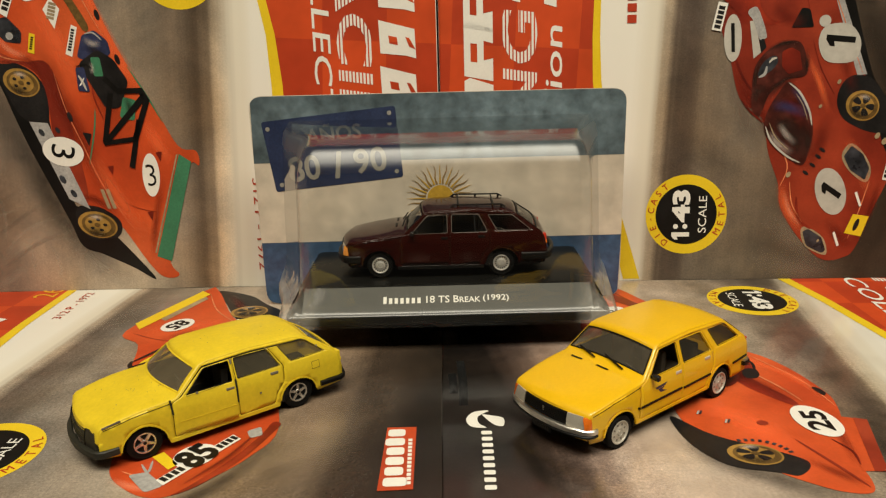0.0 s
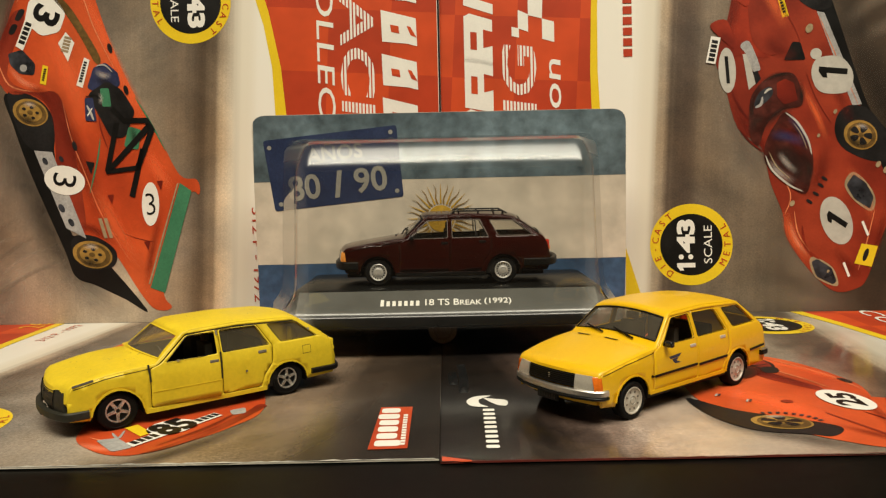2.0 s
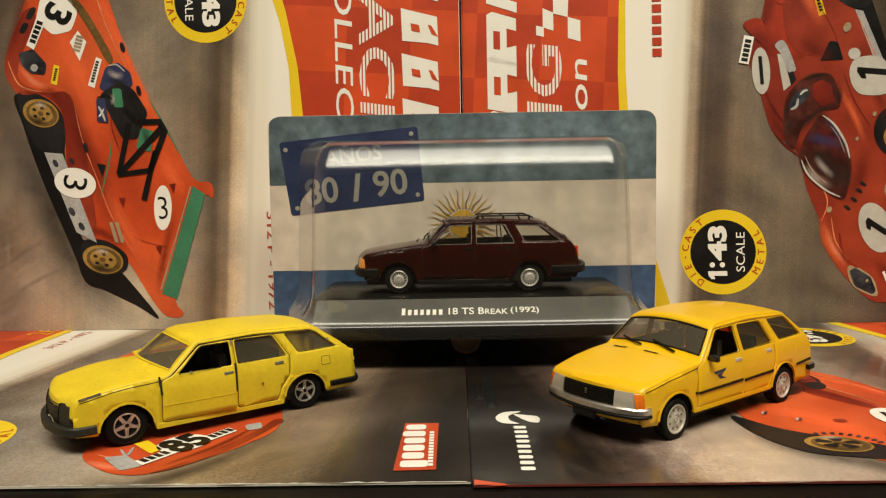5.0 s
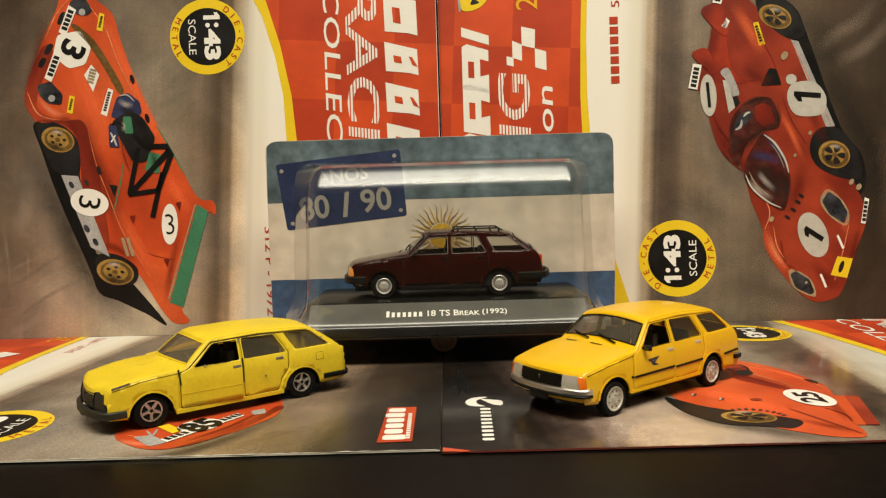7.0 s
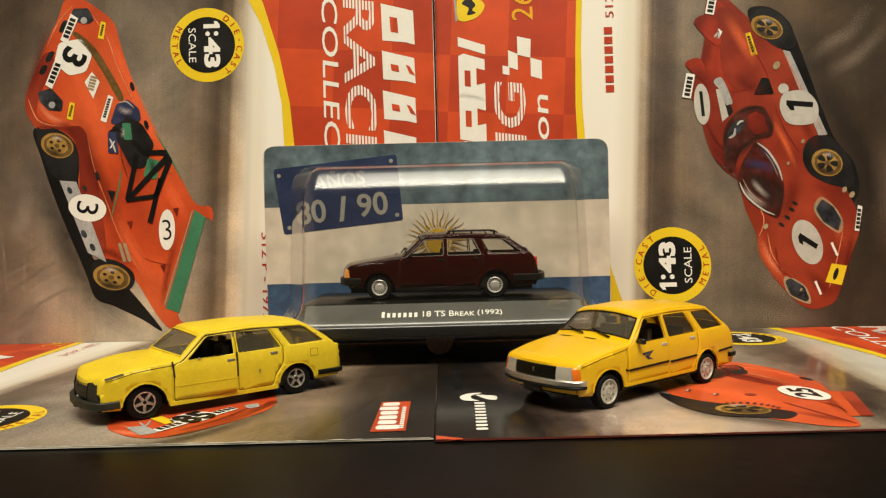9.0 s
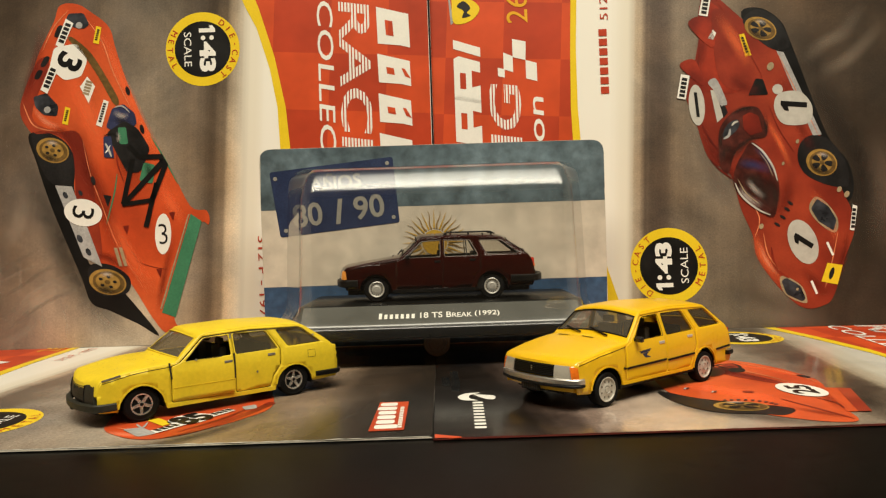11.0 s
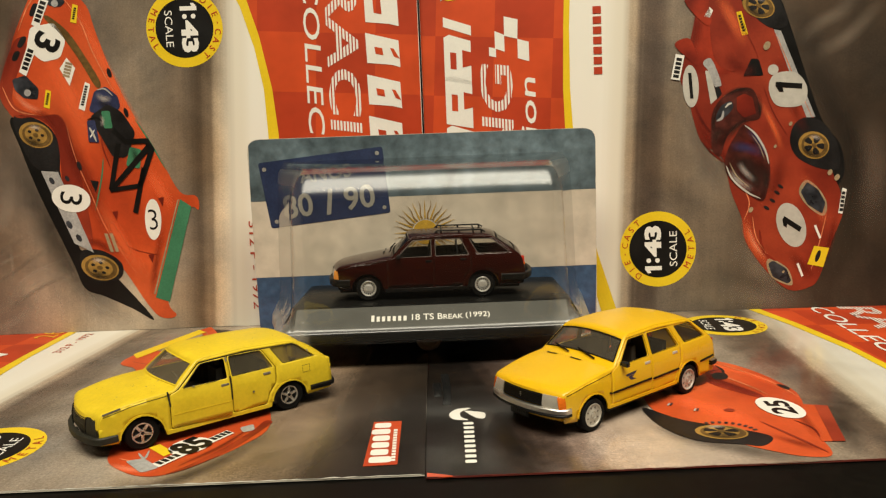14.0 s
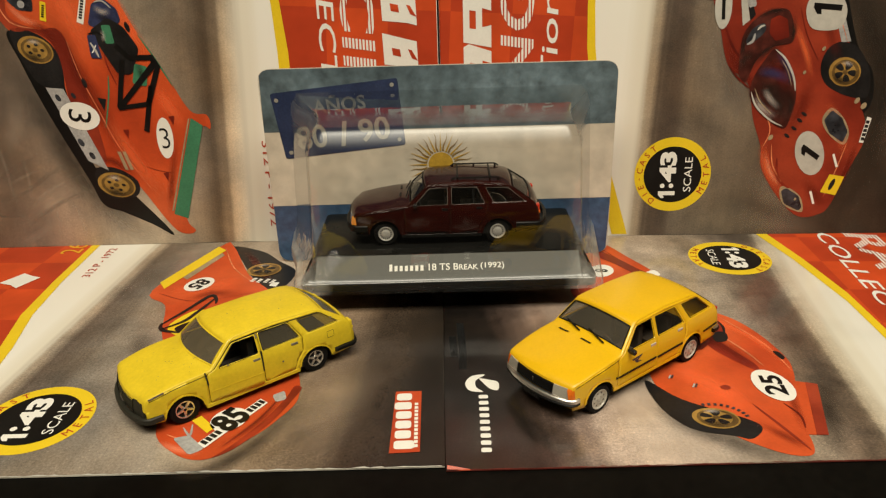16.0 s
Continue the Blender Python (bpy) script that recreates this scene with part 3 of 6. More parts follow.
            self.ink(name, [(u + c * a - s * b, v + s * a + c * b) for a, b in outer], colour, layer, parent, smooth=False)


def frame_at(origin, across, along):
    x = Vector(across).normalized()
    y = (Vector(along) - x * Vector(along).dot(x)).normalized()
    m = Matrix((x, y, x.cross(y))).transposed().to_4x4()
    m.translation = Vector(origin)
    return m


def leaflet(name, m, at, lo, hi, material, label, thick=0.5, core="paper_edge"):
    """One sheet of folded glossy card."""
    ob = thing(name, m, label, "leaflet", "leaflets of the display")
    s = Sheet(ob, at)
    nu, nv = 30, 4
    rows = []
    for j in range(nv + 1):
        v = lo[1] + (hi[1] - lo[1]) * j / nv
        rows.append([s.place(lo[0] + (hi[0] - lo[0]) * i / nu + (random.uniform(-0.15, 0.15) if i in (0, nu) else 0),
                             v + (random.uniform(-0.2, 0.2) if j in (0, nv) else 0)) for i in range(nu + 1)])
    bm, _ = grid(rows)
    face = part("printed_face", bm, material, ob, smooth=0)
    bm = bmesh.new()
    cs = [(lo[0], lo[1]), (hi[0], lo[1]), (hi[0], hi[1]), (lo[0], hi[1])]
    front = [bm.verts.new(s.place(u, v, -0.06)) for u, v in cs]
    behind = [bm.verts.new(s.place(u, v, -thick)) for u, v in cs]
    bm.faces.new(front), bm.faces.new(behind[::-1])
    for k in range(4):
        bm.faces.new((front[k], behind[k], behind[(k + 1) % 4], front[(k + 1) % 4]))
    part("card_core", bm, MAT[core], ob, "cut paper edge", smooth=0)
    return s


def badge(s, u, v, r, turn):
    """Round yellow and black scale mark with lettering round its rim."""
    b = s.ink("round_badge", disc2(u, v, r, 56), "yellow", 1, smooth=False, label="yellow and black round scale badge")
    s.ink("badge_centre", disc2(u, v, r * 0.755, 56), "black", 2, b, smooth=False)
    c, d = math.cos(radians(turn)), math.sin(radians(turn))

    def at(x, y):
        return u + r * (c * x - d * y), v + r * (d * x + c * y)
    s.figure_one("badge_text", *at(-0.53, 0.13), r * 0.44, turn, "white", 3, b, 0.25)
    for y in (0.02, 0.25):
        s.ink("badge_text", disc2(*at(-0.30, y), r * 0.062, 16), "white", 3, b, smooth=False)
    s.lettering("badge_text", "43", *at(0.21, 0.13), r * 0.82, r * 0.44, turn, "white", 3, b, bold=0.05)
    s.lettering("badge_text", "SCALE", u + d * r * 0.40, v - c * r * 0.40, r * 0.93, r * 0.20, turn, "white", 3, b)
    for word, mid, way in (("DIE-CAST", 90, -1), ("METAL", -90, 1)):
        step = 15.0
        for k, ch in enumerate(word):
            a = mid + way * (k - (len(word) - 1) / 2) * step
            ang = radians(a + turn)
            size = letters(ch)[2]
            s.lettering("rim_letter", ch, u + r * 0.875 * math.cos(ang), v + r * 0.875 * math.sin(ang), size[0] * r * 0.225, size[1] * r * 0.225,
                    a + turn + (-90 if way < 0 else 90), "line_red", 3, b)
    return b


def print_wheel(s, parent, u, v, r, squash=1.0, turn=0.0, spokes=5, dull=False, holes=False):
    s.ink("printed_wheel", disc2(u, v, r, 32, squash, turn), "gold", 4, parent, smooth=False)
    s.ink("wheel_shade", disc2(u + r * 0.05, v - r * 0.03, r * 0.86, 32, squash, turn), "dull_gold", 5, parent, smooth=False)
    s.ink("wheel_dish", disc2(u + r * 0.02, v, r * 0.66, 32, squash, turn), "tan" if dull else "gold", 6, parent, smooth=False)
    ct, st = math.cos(radians(turn)), math.sin(radians(turn))
    if holes:
        for k in range(5):
            a = radians(20 + k * 72)
            x, y = r * 0.40 * math.cos(a), r * 0.40 * squash * math.sin(a)
            s.ink("wheel_gap", disc2(u + ct * x - st * y, v + st * x + ct * y, r * 0.11, 12, squash, turn), "dark", 7, parent, smooth=False)
        spokes = 0
    for k in range(spokes):
        a = radians(90 + k * 360 / spokes)
        c, d = math.cos(a), math.sin(a)
        pts = []
        for along, side in ((0.22, -0.10), (0.62, -0.20), (0.62, 0.20), (0.22, 0.10)):
            x, y = r * (along * c - side * d), r * squash * (along * d + side * c)
            pts.append((u + ct * x - st * y, v + st * x + ct * y))
        s.ink("wheel_gap", pts, "dull_gold" if dull else "dark", 7, parent)
    s.ink("wheel_hub", disc2(u, v, r * 0.16, 16, squash, turn), "dull_gold", 8, parent, smooth=False)
    for w, tone, lo, hi in ((0.7, "ground", 200, 340), (0.4, "mist", 60, 150)):
        ring_line = [(r * 0.6 * math.cos(radians(a)), r * 0.6 * squash * math.sin(radians(a))) for a in np.linspace(lo, hi, 5)]
        s.airbrush([(u + ct * x - st * y, v + st * x + ct * y) for x, y in ring_line], r * w, tone, 8.4, parent)


def roundel(s, parent, u, v, r, squash, turn, number, nturn, nw, nh, layer=4, bold=0.03, ink="white"):
    d = s.ink("number_roundel", disc2(u, v, r, 36, squash, turn), ink, layer, parent, smooth=False)
    if number == "1":
        s.figure_one("race_number", u, v, nh, nturn, "black", layer + 1, d, 0.24, 0.12)
    else:
        s.lettering("race_number", number, u, v, nw, nh, nturn, "black", layer + 1, d, bold)


WHITE, CREAM = (0.82, 0.79, 0.71), (0.74, 0.69, 0.58)
# print scaled by height: west sheet brighter at its foot, east sheet at its top
photo_wl = photo_print("photo_print_wall_west", [
    (-300, (0.044, 0.034, 0.025)), (-258, (0.086, 0.066, 0.051)), (-230, (0.145, 0.113, 0.088)), (-200, (0.175, 0.143, 0.113)), (-168, (0.190, 0.160, 0.126)),
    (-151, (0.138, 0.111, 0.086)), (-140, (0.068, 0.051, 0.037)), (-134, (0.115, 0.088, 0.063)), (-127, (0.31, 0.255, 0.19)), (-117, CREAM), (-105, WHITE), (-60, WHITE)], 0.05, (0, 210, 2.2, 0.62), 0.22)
photo_wr = photo_print("photo_print_wall_east", [
    (60, WHITE), (94, WHITE), (104, CREAM), (112, (0.36, 0.295, 0.22)), (119, (0.095, 0.073, 0.058)), (125, (0.088, 0.067, 0.054)), (135, (0.175, 0.142, 0.110)),
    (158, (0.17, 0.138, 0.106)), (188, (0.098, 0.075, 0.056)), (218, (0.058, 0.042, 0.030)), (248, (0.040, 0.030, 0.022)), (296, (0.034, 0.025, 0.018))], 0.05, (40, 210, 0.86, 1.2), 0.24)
# soft shade left and in front of the lemon car is put into this print's tone
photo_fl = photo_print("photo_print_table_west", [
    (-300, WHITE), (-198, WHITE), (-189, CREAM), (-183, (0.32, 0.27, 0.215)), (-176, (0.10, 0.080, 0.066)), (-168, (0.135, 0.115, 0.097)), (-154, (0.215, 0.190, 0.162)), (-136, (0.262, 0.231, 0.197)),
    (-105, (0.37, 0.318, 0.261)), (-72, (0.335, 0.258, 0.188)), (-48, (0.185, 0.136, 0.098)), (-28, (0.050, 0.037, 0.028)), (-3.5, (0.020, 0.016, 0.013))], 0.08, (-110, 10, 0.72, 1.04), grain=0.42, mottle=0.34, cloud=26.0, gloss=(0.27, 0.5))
photo_fr = photo_print("photo_print_table_east", [
    (-4, (0.010, 0.0082, 0.0072)), (14, (0.014, 0.011, 0.0098)), (22, (0.032, 0.023, 0.020)), (30, (0.085, 0.060, 0.051)), (40, (0.21, 0.155, 0.130)), (52, (0.41, 0.325, 0.275)), (66, (0.52, 0.425, 0.355)),
    (84, (0.50, 0.415, 0.345)), (104, (0.40, 0.334, 0.275)), (132, (0.27, 0.227, 0.184)), (148, (0.135, 0.106, 0.084)), (158, (0.080, 0.062, 0.050)), (163, (0.11, 0.086, 0.068)), (172, (0.55, 0.49, 0.39)), (180, CREAM), (190, WHITE), (294, WHITE)],
    -0.186, grain=0.55, mottle=0.5, cloud=40.0, gloss=(0.3, 0.5), coat=0.8, fan=1.88, wave=1.6)
cover = checked_print("cover_print", (0.55, 0.066, 0.015), (0.43, 0.045, 0.013), 34, 0.06)


def at_wl(u, v, w=0.0):
    return (u, 399 + 0.05 * v - 0.008 * u - w, v)


def at_wr(u, v, w=0.0):
    return (u, 398.4 - 0.0451 * u + 0.0735 * v - w, v)


def at_floor(u, v, w=0.0):
    return (u, v, 1.8 + w)


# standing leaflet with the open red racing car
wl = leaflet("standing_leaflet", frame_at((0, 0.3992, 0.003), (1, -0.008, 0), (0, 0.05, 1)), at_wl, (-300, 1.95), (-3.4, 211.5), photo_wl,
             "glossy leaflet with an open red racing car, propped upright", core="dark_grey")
wl.ink("cover_field", [(-108, 211), (-103.5, 199), (-95, 170), (-89.2, 140), (-87, 114), (-86.5, 60), (-88, 3), (-3.6, 3), (-3.6, 211)], cover, 1, smooth=False)
wl.ink("yellow_border", [(-116, 211), (-111.5, 200), (-105, 187), (-98, 163), (-94, 140), (-93, 114), (-93, 60), (-95, 3), (-88, 3), (-86.5, 60), (-87, 114), (-89.2, 140),
                         (-95, 170), (-103.5, 199), (-108, 211)], "yellow", 2, smooth=False)
for k, (v, w) in enumerate(((184.5, 26), (159, 21), (135.5, 21), (112, 21), (88, 21))):
    t = wl.ink("title_block", [(-34, v + w / 2), (-15, v + w / 2 - 5), (-14.5, v - w / 2 + 1), (-20, v - w / 2 + 2.5), (-33.5, v - w / 2 + 4)], "white", 3, smooth=False)
    wl.ink("block_slot", [(-29, v + w / 2 - 8), (-24.5, v + w / 2 - 9), (-24, v - w / 2 + 8), (-28.5, v - w / 2 + 9)], cover, 4, t, smooth=False)
    if k:
        wl.ink("block_slot", [(-20, v + w / 2 - 9), (-18, v + w / 2 - 9.5), (-14.6, v - w / 2 + 5.5), (-18, v - w / 2 + 7)], cover, 4, t, smooth=False)
wl.lettering("title_text", "RACING", -47, 126, 148, 19, -90, "white", 3, bold=0.02, stripes=10, slope=0.15)
wl.lettering("title_text", "COLLECTION", -64.5, 128, 148, 9.4, -90, "white", 3, bold=0.005, slope=0.2)
wl.lettering("model_text", "312 P - 1972", -105.5, 38, 52, 4.6, -90, "line_red", 3)
badge(wl, -137.5, 176, 22, -90)
car = wl.ink("printed_racing_car", [(-222, 205), (-212, 205.5), (-203, 200), (-193, 191), (-189, 177), (-182, 155), (-171, 129), (-158, 105), (-147, 83), (-137.5, 80), (-136.5, 72), (-143, 70),
             (-158, 22), (-154, 10), (-163, 9), (-171, 18), (-186, 42), (-202, 52), (-213, 77), (-216, 101), (-216, 116), (-225, 127), (-240, 129), (-247, 145), (-241, 158), (-236, 175), (-226, 195)],
             "orange", 2, label="printed picture of an open red racing car")
wl.ink("tyre_shadow", [(-242, 129), (-225, 127), (-215, 114), (-216, 97), (-209, 54), (-200, 48), (-168, 9), (-180, 15), (-196, 23), (-207, 28), (-213, 44), (-229, 84), (-238, 112)], "black", 1, car)
wl.ink("tyre_shadow", [(-240, 130), (-225, 127), (-216, 116), (-217, 96), (-230, 100), (-237, 114)], "dark", 3, car)
wl.ink("tyre_shadow", [(-207, 50), (-195, 50), (-184, 42), (-186, 33), (-200, 32), (-208, 40)], "dark", 3, car)
print_wheel(wl, car, -228, 118.8, 10, 0.72, -20, holes=True)
print_wheel(wl, car, -197, 40, 11.2, 0.66, -15, holes=True)
wl.ink("rear_wing", [(-147, 78.5), (-140.6, 74), (-157.4, 18), (-165.4, 21)], "green", 4, car, smooth=False)
wl.ink("wing_edge", [(-148.6, 78), (-147.6, 78.6), (-165.4, 23), (-166.4, 23)], "tan", 5, car, smooth=False)
wl.ink("side_panel", [(-227, 98), (-217, 97), (-200, 49), (-211, 55)], "grey", 4, car, smooth=False)
wl.ink("flank_shade", [(-236, 172), (-229, 170), (-240, 140), (-226, 130), (-212, 128), (-205, 100), (-200, 60), (-203, 54), (-214, 78), (-216, 116), (-226, 128), (-240, 130), (-247, 145)], "red", 3, car)
for a, b in (((-221.5, 192.1), (-223.9, 186.4)), ((-229.8, 174.0), (-232.4, 169)), ((-234.2, 166), (-236.2, 161.6))):
    wl.ink("nose_slot", [(a[0] - 1.6, a[1] + 0.6), (a[0] + 1.2, a[1]), (b[0] + 0.8, b[1]), (b[0] - 1.8, b[1] + 0.6)], "dark", 4, car)
roundel(wl, car, -210.6, 81.3, 11.4, 0.70, -12, "3", -100, 7, 13, 6, 0.0)
roundel(wl, car, -163.6, 67.2, 12.0, 0.40, 88, "3", 4, 5, 12, 4, -0.01)
top = wl.ink("number_roundel", [(-226, 180), (-212, 182), (-206, 172), (-210, 162), (-220, 160), (-229, 168)], "white", 4, car, corner=2.5)
wl.lettering("race_number", "3", -217, 171, 9, 15, -118, "black", 5, top, 0.03)
for bu, bv in ((-219.5, 188), (-229, 161.5)):
    band = wl.ink("sponsor_plate", [(bu + 1, bv + 9), (bu + 5.5, bv + 6), (bu - 1.5, bv - 9), (bu - 5.5, bv - 6.5)], "white", 5, car, smooth=False)
    wl.bars("plate_bar", bu, bv, 13, 3.4, -113, 5, "dark", 6, band)
for pts in ([(-217, 200), (-208, 200), (-204.5, 193), (-208, 190.5), (-214, 191.5), (-218.5, 196)], [(-239, 151), (-231, 153), (-224, 145), (-225, 139), (-233, 140), (-238, 145)]):
    h = wl.ink("lamp_recess", pts, "visor", 4, car, corner=1.5)
    mu, mv = sum(p[0] for p in pts) / 6, sum(p[1] for p in pts) / 6
    wl.ink("lamp_bulb", disc2(mu + 1, mv - 2.5, 2.0, 18), "grey", 5, h, smooth=False)
for u, v in ((-200, 186.5), (-219.5, 139)):
    y = wl.ink("sponsor_plate", [(u - 0.5, v + 5.5), (u + 2.5, v + 4.5), (u + 0.8, v - 5.5), (u - 2.6, v - 4.5)], "yellow", 4, car, smooth=False)
    wl.bars("plate_bar", u, v, 7, 1.4, -105, 6, "dark", 5, y)
f = wl.ink("sponsor_plate", [(-197, 148), (-194, 146.5), (-198.5, 131.5), (-202, 133)], "white", 4, car, smooth=False)
wl.bars("plate_bar", -198, 140, 12, 1.8, -107, 8, "dark", 5, f)
dia = wl.ink("sponsor_plate", [(-206.5, 162), (-202, 156), (-206, 146), (-211, 156)], "white", 4, car, smooth=False)
wl.bars("plate_bar", -206.5, 155, 9, 4, -107, 5, "tan", 5, dia)
wl.ink("hood_stripe", [(-217.1, 184.3), (-214.8, 185.6), (-204.6, 176.6), (-195.8, 162.5), (-188.1, 147.4), (-191.1, 145.2), (-199.2, 160.4), (-208.1, 174.4)], "dull_gold", 4, car)
wl.ink("screen", [(-192.2, 142.4), (-185.4, 145), (-178.8, 139.3), (-177.6, 132.9), (-185.8, 126.2), (-196.1, 131.4)], "blue", 4, car, corner=1.5)
wl.ink("cockpit", [(-196, 128), (-185, 135), (-177, 130), (-170, 118), (-176, 104), (-184, 104), (-190, 116)], "dark", 5, car, corner=2.5)
wl.ink("helmet_rest", [(-189, 131), (-184, 131), (-183, 121), (-188, 121)], "green", 6, car, corner=1.2)
wl.ink("helmet_rest", [(-174, 110), (-167, 108), (-169, 97), (-177, 99)], "green", 6, car, corner=1.5)
wl.ink("mirror_glint", [(-197.6, 126), (-193, 126), (-191.4, 113), (-197.6, 113.6)], "blue", 6, car, corner=1.0)
for pts, w, c in (([(-196.6, 122), (-194.6, 118), (-193, 113.6)], 1.3, "pale"), ([(-193.6, 120.6), (-195.4, 117.6), (-196.6, 116.2)], 0.8, "white"), ([(-190.6, 143), (-186, 143.6), (-181.6, 139.6)], 0.9, "grey"), ([(-197.4, 126.4), (-192, 127.4), (-188.6, 125)], 0.9, "black")):
    wl.stroke("mirror_glint", pts, w, c, 6.5, car)
for pts, w, c, lay in (([(-192, 138), (-186, 134), (-180, 128)], 9, "ground", 4.6), ([(-192, 141), (-187, 138), (-182, 138)], 5, "mist", 4.7), ([(-173, 112), (-171, 104), (-171, 98)], 6, "ground", 6.3), ([(-189, 129), (-188.6, 125), (-189, 122)], 3.5, "mist", 6.3)):
    wl.airbrush(pts, w, c, lay, car)
wl.ink("roll_hoop", [(-182, 121), (-176, 114.5), (-163, 114.5), (-159.5, 108), (-168.5, 86), (-187, 84), (-188, 86.5), (-171, 88.5), (-163, 107.5), (-165, 111.5), (-176.5, 111.5), (-184, 119)], "black", 7, car, smooth=False)
wl.ink("roll_stay", [(-182, 112), (-179, 112), (-185, 86), (-188, 86)], "black", 7, car, smooth=False)
wl.ink("roll_stay", [(-168, 98), (-165.5, 97), (-172, 71), (-175, 72)], "black", 7, car, smooth=False)
wl.ink("roll_stay", [(-163, 112), (-161, 109), (-184, 86), (-186, 88)], "black", 7, car, smooth=False)
for u, v in ((-204.3, 100), (-182.6, 152.6), (-174.6, 129.6)):
    wl.ink("vent_slot", disc2(u, v, 2.8, 16, 0.45, -75), "dark", 5, car, smooth=False)
wl.ink("vent_slot", [(-198.6, 91.6), (-193.6, 90.6), (-195.8, 84)], "dark", 5, car, corner=0.6)
for u, v in ((-185.3, 70.6), (-166.1, 44.6), (-157.8, 77.7)):
    wl.ink("vent_slot", [(u - 2, v + 2), (u + 1.6, v + 2.4), (u + 0.4, v - 3)], "deep_red", 5, car, corner=0.6)
for k in range(2):
    wl.ink("tally_bar", [(-193 + 3 * k, 60), (-191 + 3 * k, 60), (-188 + 3 * k, 49), (-190 + 3 * k, 49)], "tan", 5, car, smooth=False)
for u, v, r in ((-221, 92, 2.2), (-212, 93, 1.8), (-213, 66, 2.6), (-208, 58, 2.4)):
    wl.ink("small_sticker", disc2(u, v, r, 14, 0.6, -60), "visor", 5, car, smooth=False)

for pts, w, c in (([(-206, 196), (-197, 182), (-191, 164), (-181, 142)], 0.7, "glint"), ([(-245, 147), (-239, 134), (-226, 130)], 0.8, "glint"), ([(-192, 60), (-176, 50), (-161, 46)], 0.4, "red"),
                  ([(-210, 124), (-206, 104), (-199, 84), (-191, 62), (-176, 36)], 0.5, "glint"), ([(-233, 178), (-226, 192), (-217, 202)], 0.7, "glint"), ([(-189, 128), (-190, 112), (-186, 98)], 0.8, "deep_red"),
                  ([(-190, 104), (-192, 92), (-197, 74)], 0.9, "green"), ([(-170, 126), (-162, 112), (-154, 96)], 0.9, "green")):
    wl.stroke("panel_line", pts, w, c, 3.5, car)

for pts, w, c, lay in (([(-252, 150), (-242, 112), (-229, 78), (-214, 42), (-192, 16), (-166, 2)], 30, "ground", 0.5), ([(-262, 14), (-246, 26), (-232, 34), (-214, 42)], 9, "smoke", 0.6),
                       ([(-268, 2), (-250, 10), (-236, 22)], 8, "smoke", 0.6), ([(-262, 60), (-250, 74), (-246, 96)], 14, "smoke", 0.6), ([(-290, 40), (-276, 90), (-262, 130)], 30, "dust", 0.6), ([(-278, 40), (-258, 50), (-236, 62)], 5, "dust", 0.7), ([(-272, 30), (-254, 36), (-238, 46), (-226, 52)], 4, "dust", 0.7), ([(-284, 54), (-262, 66)], 5, "dust", 0.7), ([(-258, 12), (-246, 22), (-230, 31), (-214, 37)], 4, "dust", 0.65), ([(-254, 22), (-245, 32.5), (-232, 40.5), (-216, 45)], 3.5, "smoke", 0.75), ([(-250, 18), (-240, 27), (-226, 34)], 2.5, "smoke", 0.75), ([(-264, 40), (-250, 47), (-236, 52)], 3, "smoke", 0.75), ([(-278, 70), (-274, 40), (-271, 12)], 5, "smoke", 0.7), ([(-264, 76), (-261, 52), (-260, 24)], 3, "smoke", 0.7), ([(-250, 60), (-249, 44), (-251, 26)], 3, "smoke", 0.7), ([(-238, 34), (-236, 20), (-238, 6)], 4, "smoke", 0.7), ([(-226, 30), (-222, 18), (-222, 5)], 3.5, "smoke", 0.7), ([(-286, 30), (-270, 22), (-256, 22)], 3, "dust", 0.72), ([(-206, 24), (-196, 14), (-180, 8)], 5, "smoke", 0.7),
                       ([(-206, 198), (-194, 178), (-182, 150), (-170, 124), (-156, 96)], 8, "flame", 3.3), ([(-238, 152), (-216, 132), (-207, 108), (-199, 84), (-190, 60), (-172, 30)], 16, "dim_red", 3.3),
                       ([(-230, 198), (-239, 166), (-246, 146)], 9, "dim_red", 3.4), ([(-222, 176), (-206, 140), (-196, 112)], 14, "flame", 3.2), ([(-196, 82), (-184, 56), (-168, 30)], 12, "flame", 3.6),
                       ([(-166, 100), (-158, 84), (-150, 72)], 10, "flame", 3.6), ([(-232, 130), (-222, 130), (-214, 118)], 7, "dim_red", 3.7), ([(-208, 56), (-196, 54), (-184, 44)], 7, "dim_red", 3.7),
                       ([(-192, 132), (-184, 112), (-178, 92)], 22, "dim_red", 3.45), ([(-156, 70), (-164, 40), (-168, 18)], 7, "dim_red", 3.7), ([(-240, 146), (-232, 136), (-222, 132)], 5, "blush", 3.8)):
    wl.airbrush(pts, w, c, lay, None if lay < 1 else car)

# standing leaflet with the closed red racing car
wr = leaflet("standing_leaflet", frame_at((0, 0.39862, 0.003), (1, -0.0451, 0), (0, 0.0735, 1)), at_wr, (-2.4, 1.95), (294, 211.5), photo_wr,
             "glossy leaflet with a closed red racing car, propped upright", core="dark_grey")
wr.ink("cover_field", [(-2.2, 3), (94, 3), (87, 40), (84, 70), (79.5, 112), (79, 134), (80, 168), (82, 211), (-2.2, 211)], cover, 1, smooth=False)
wr.ink("yellow_border", [(82, 211), (80, 168), (79, 134), (79.5, 112), (84, 70), (88, 40), (98, 3), (107, 3), (96.5, 38), (89, 72), (84, 112), (83, 134), (83.3, 168), (85.5, 211)], "yellow", 2, smooth=False)
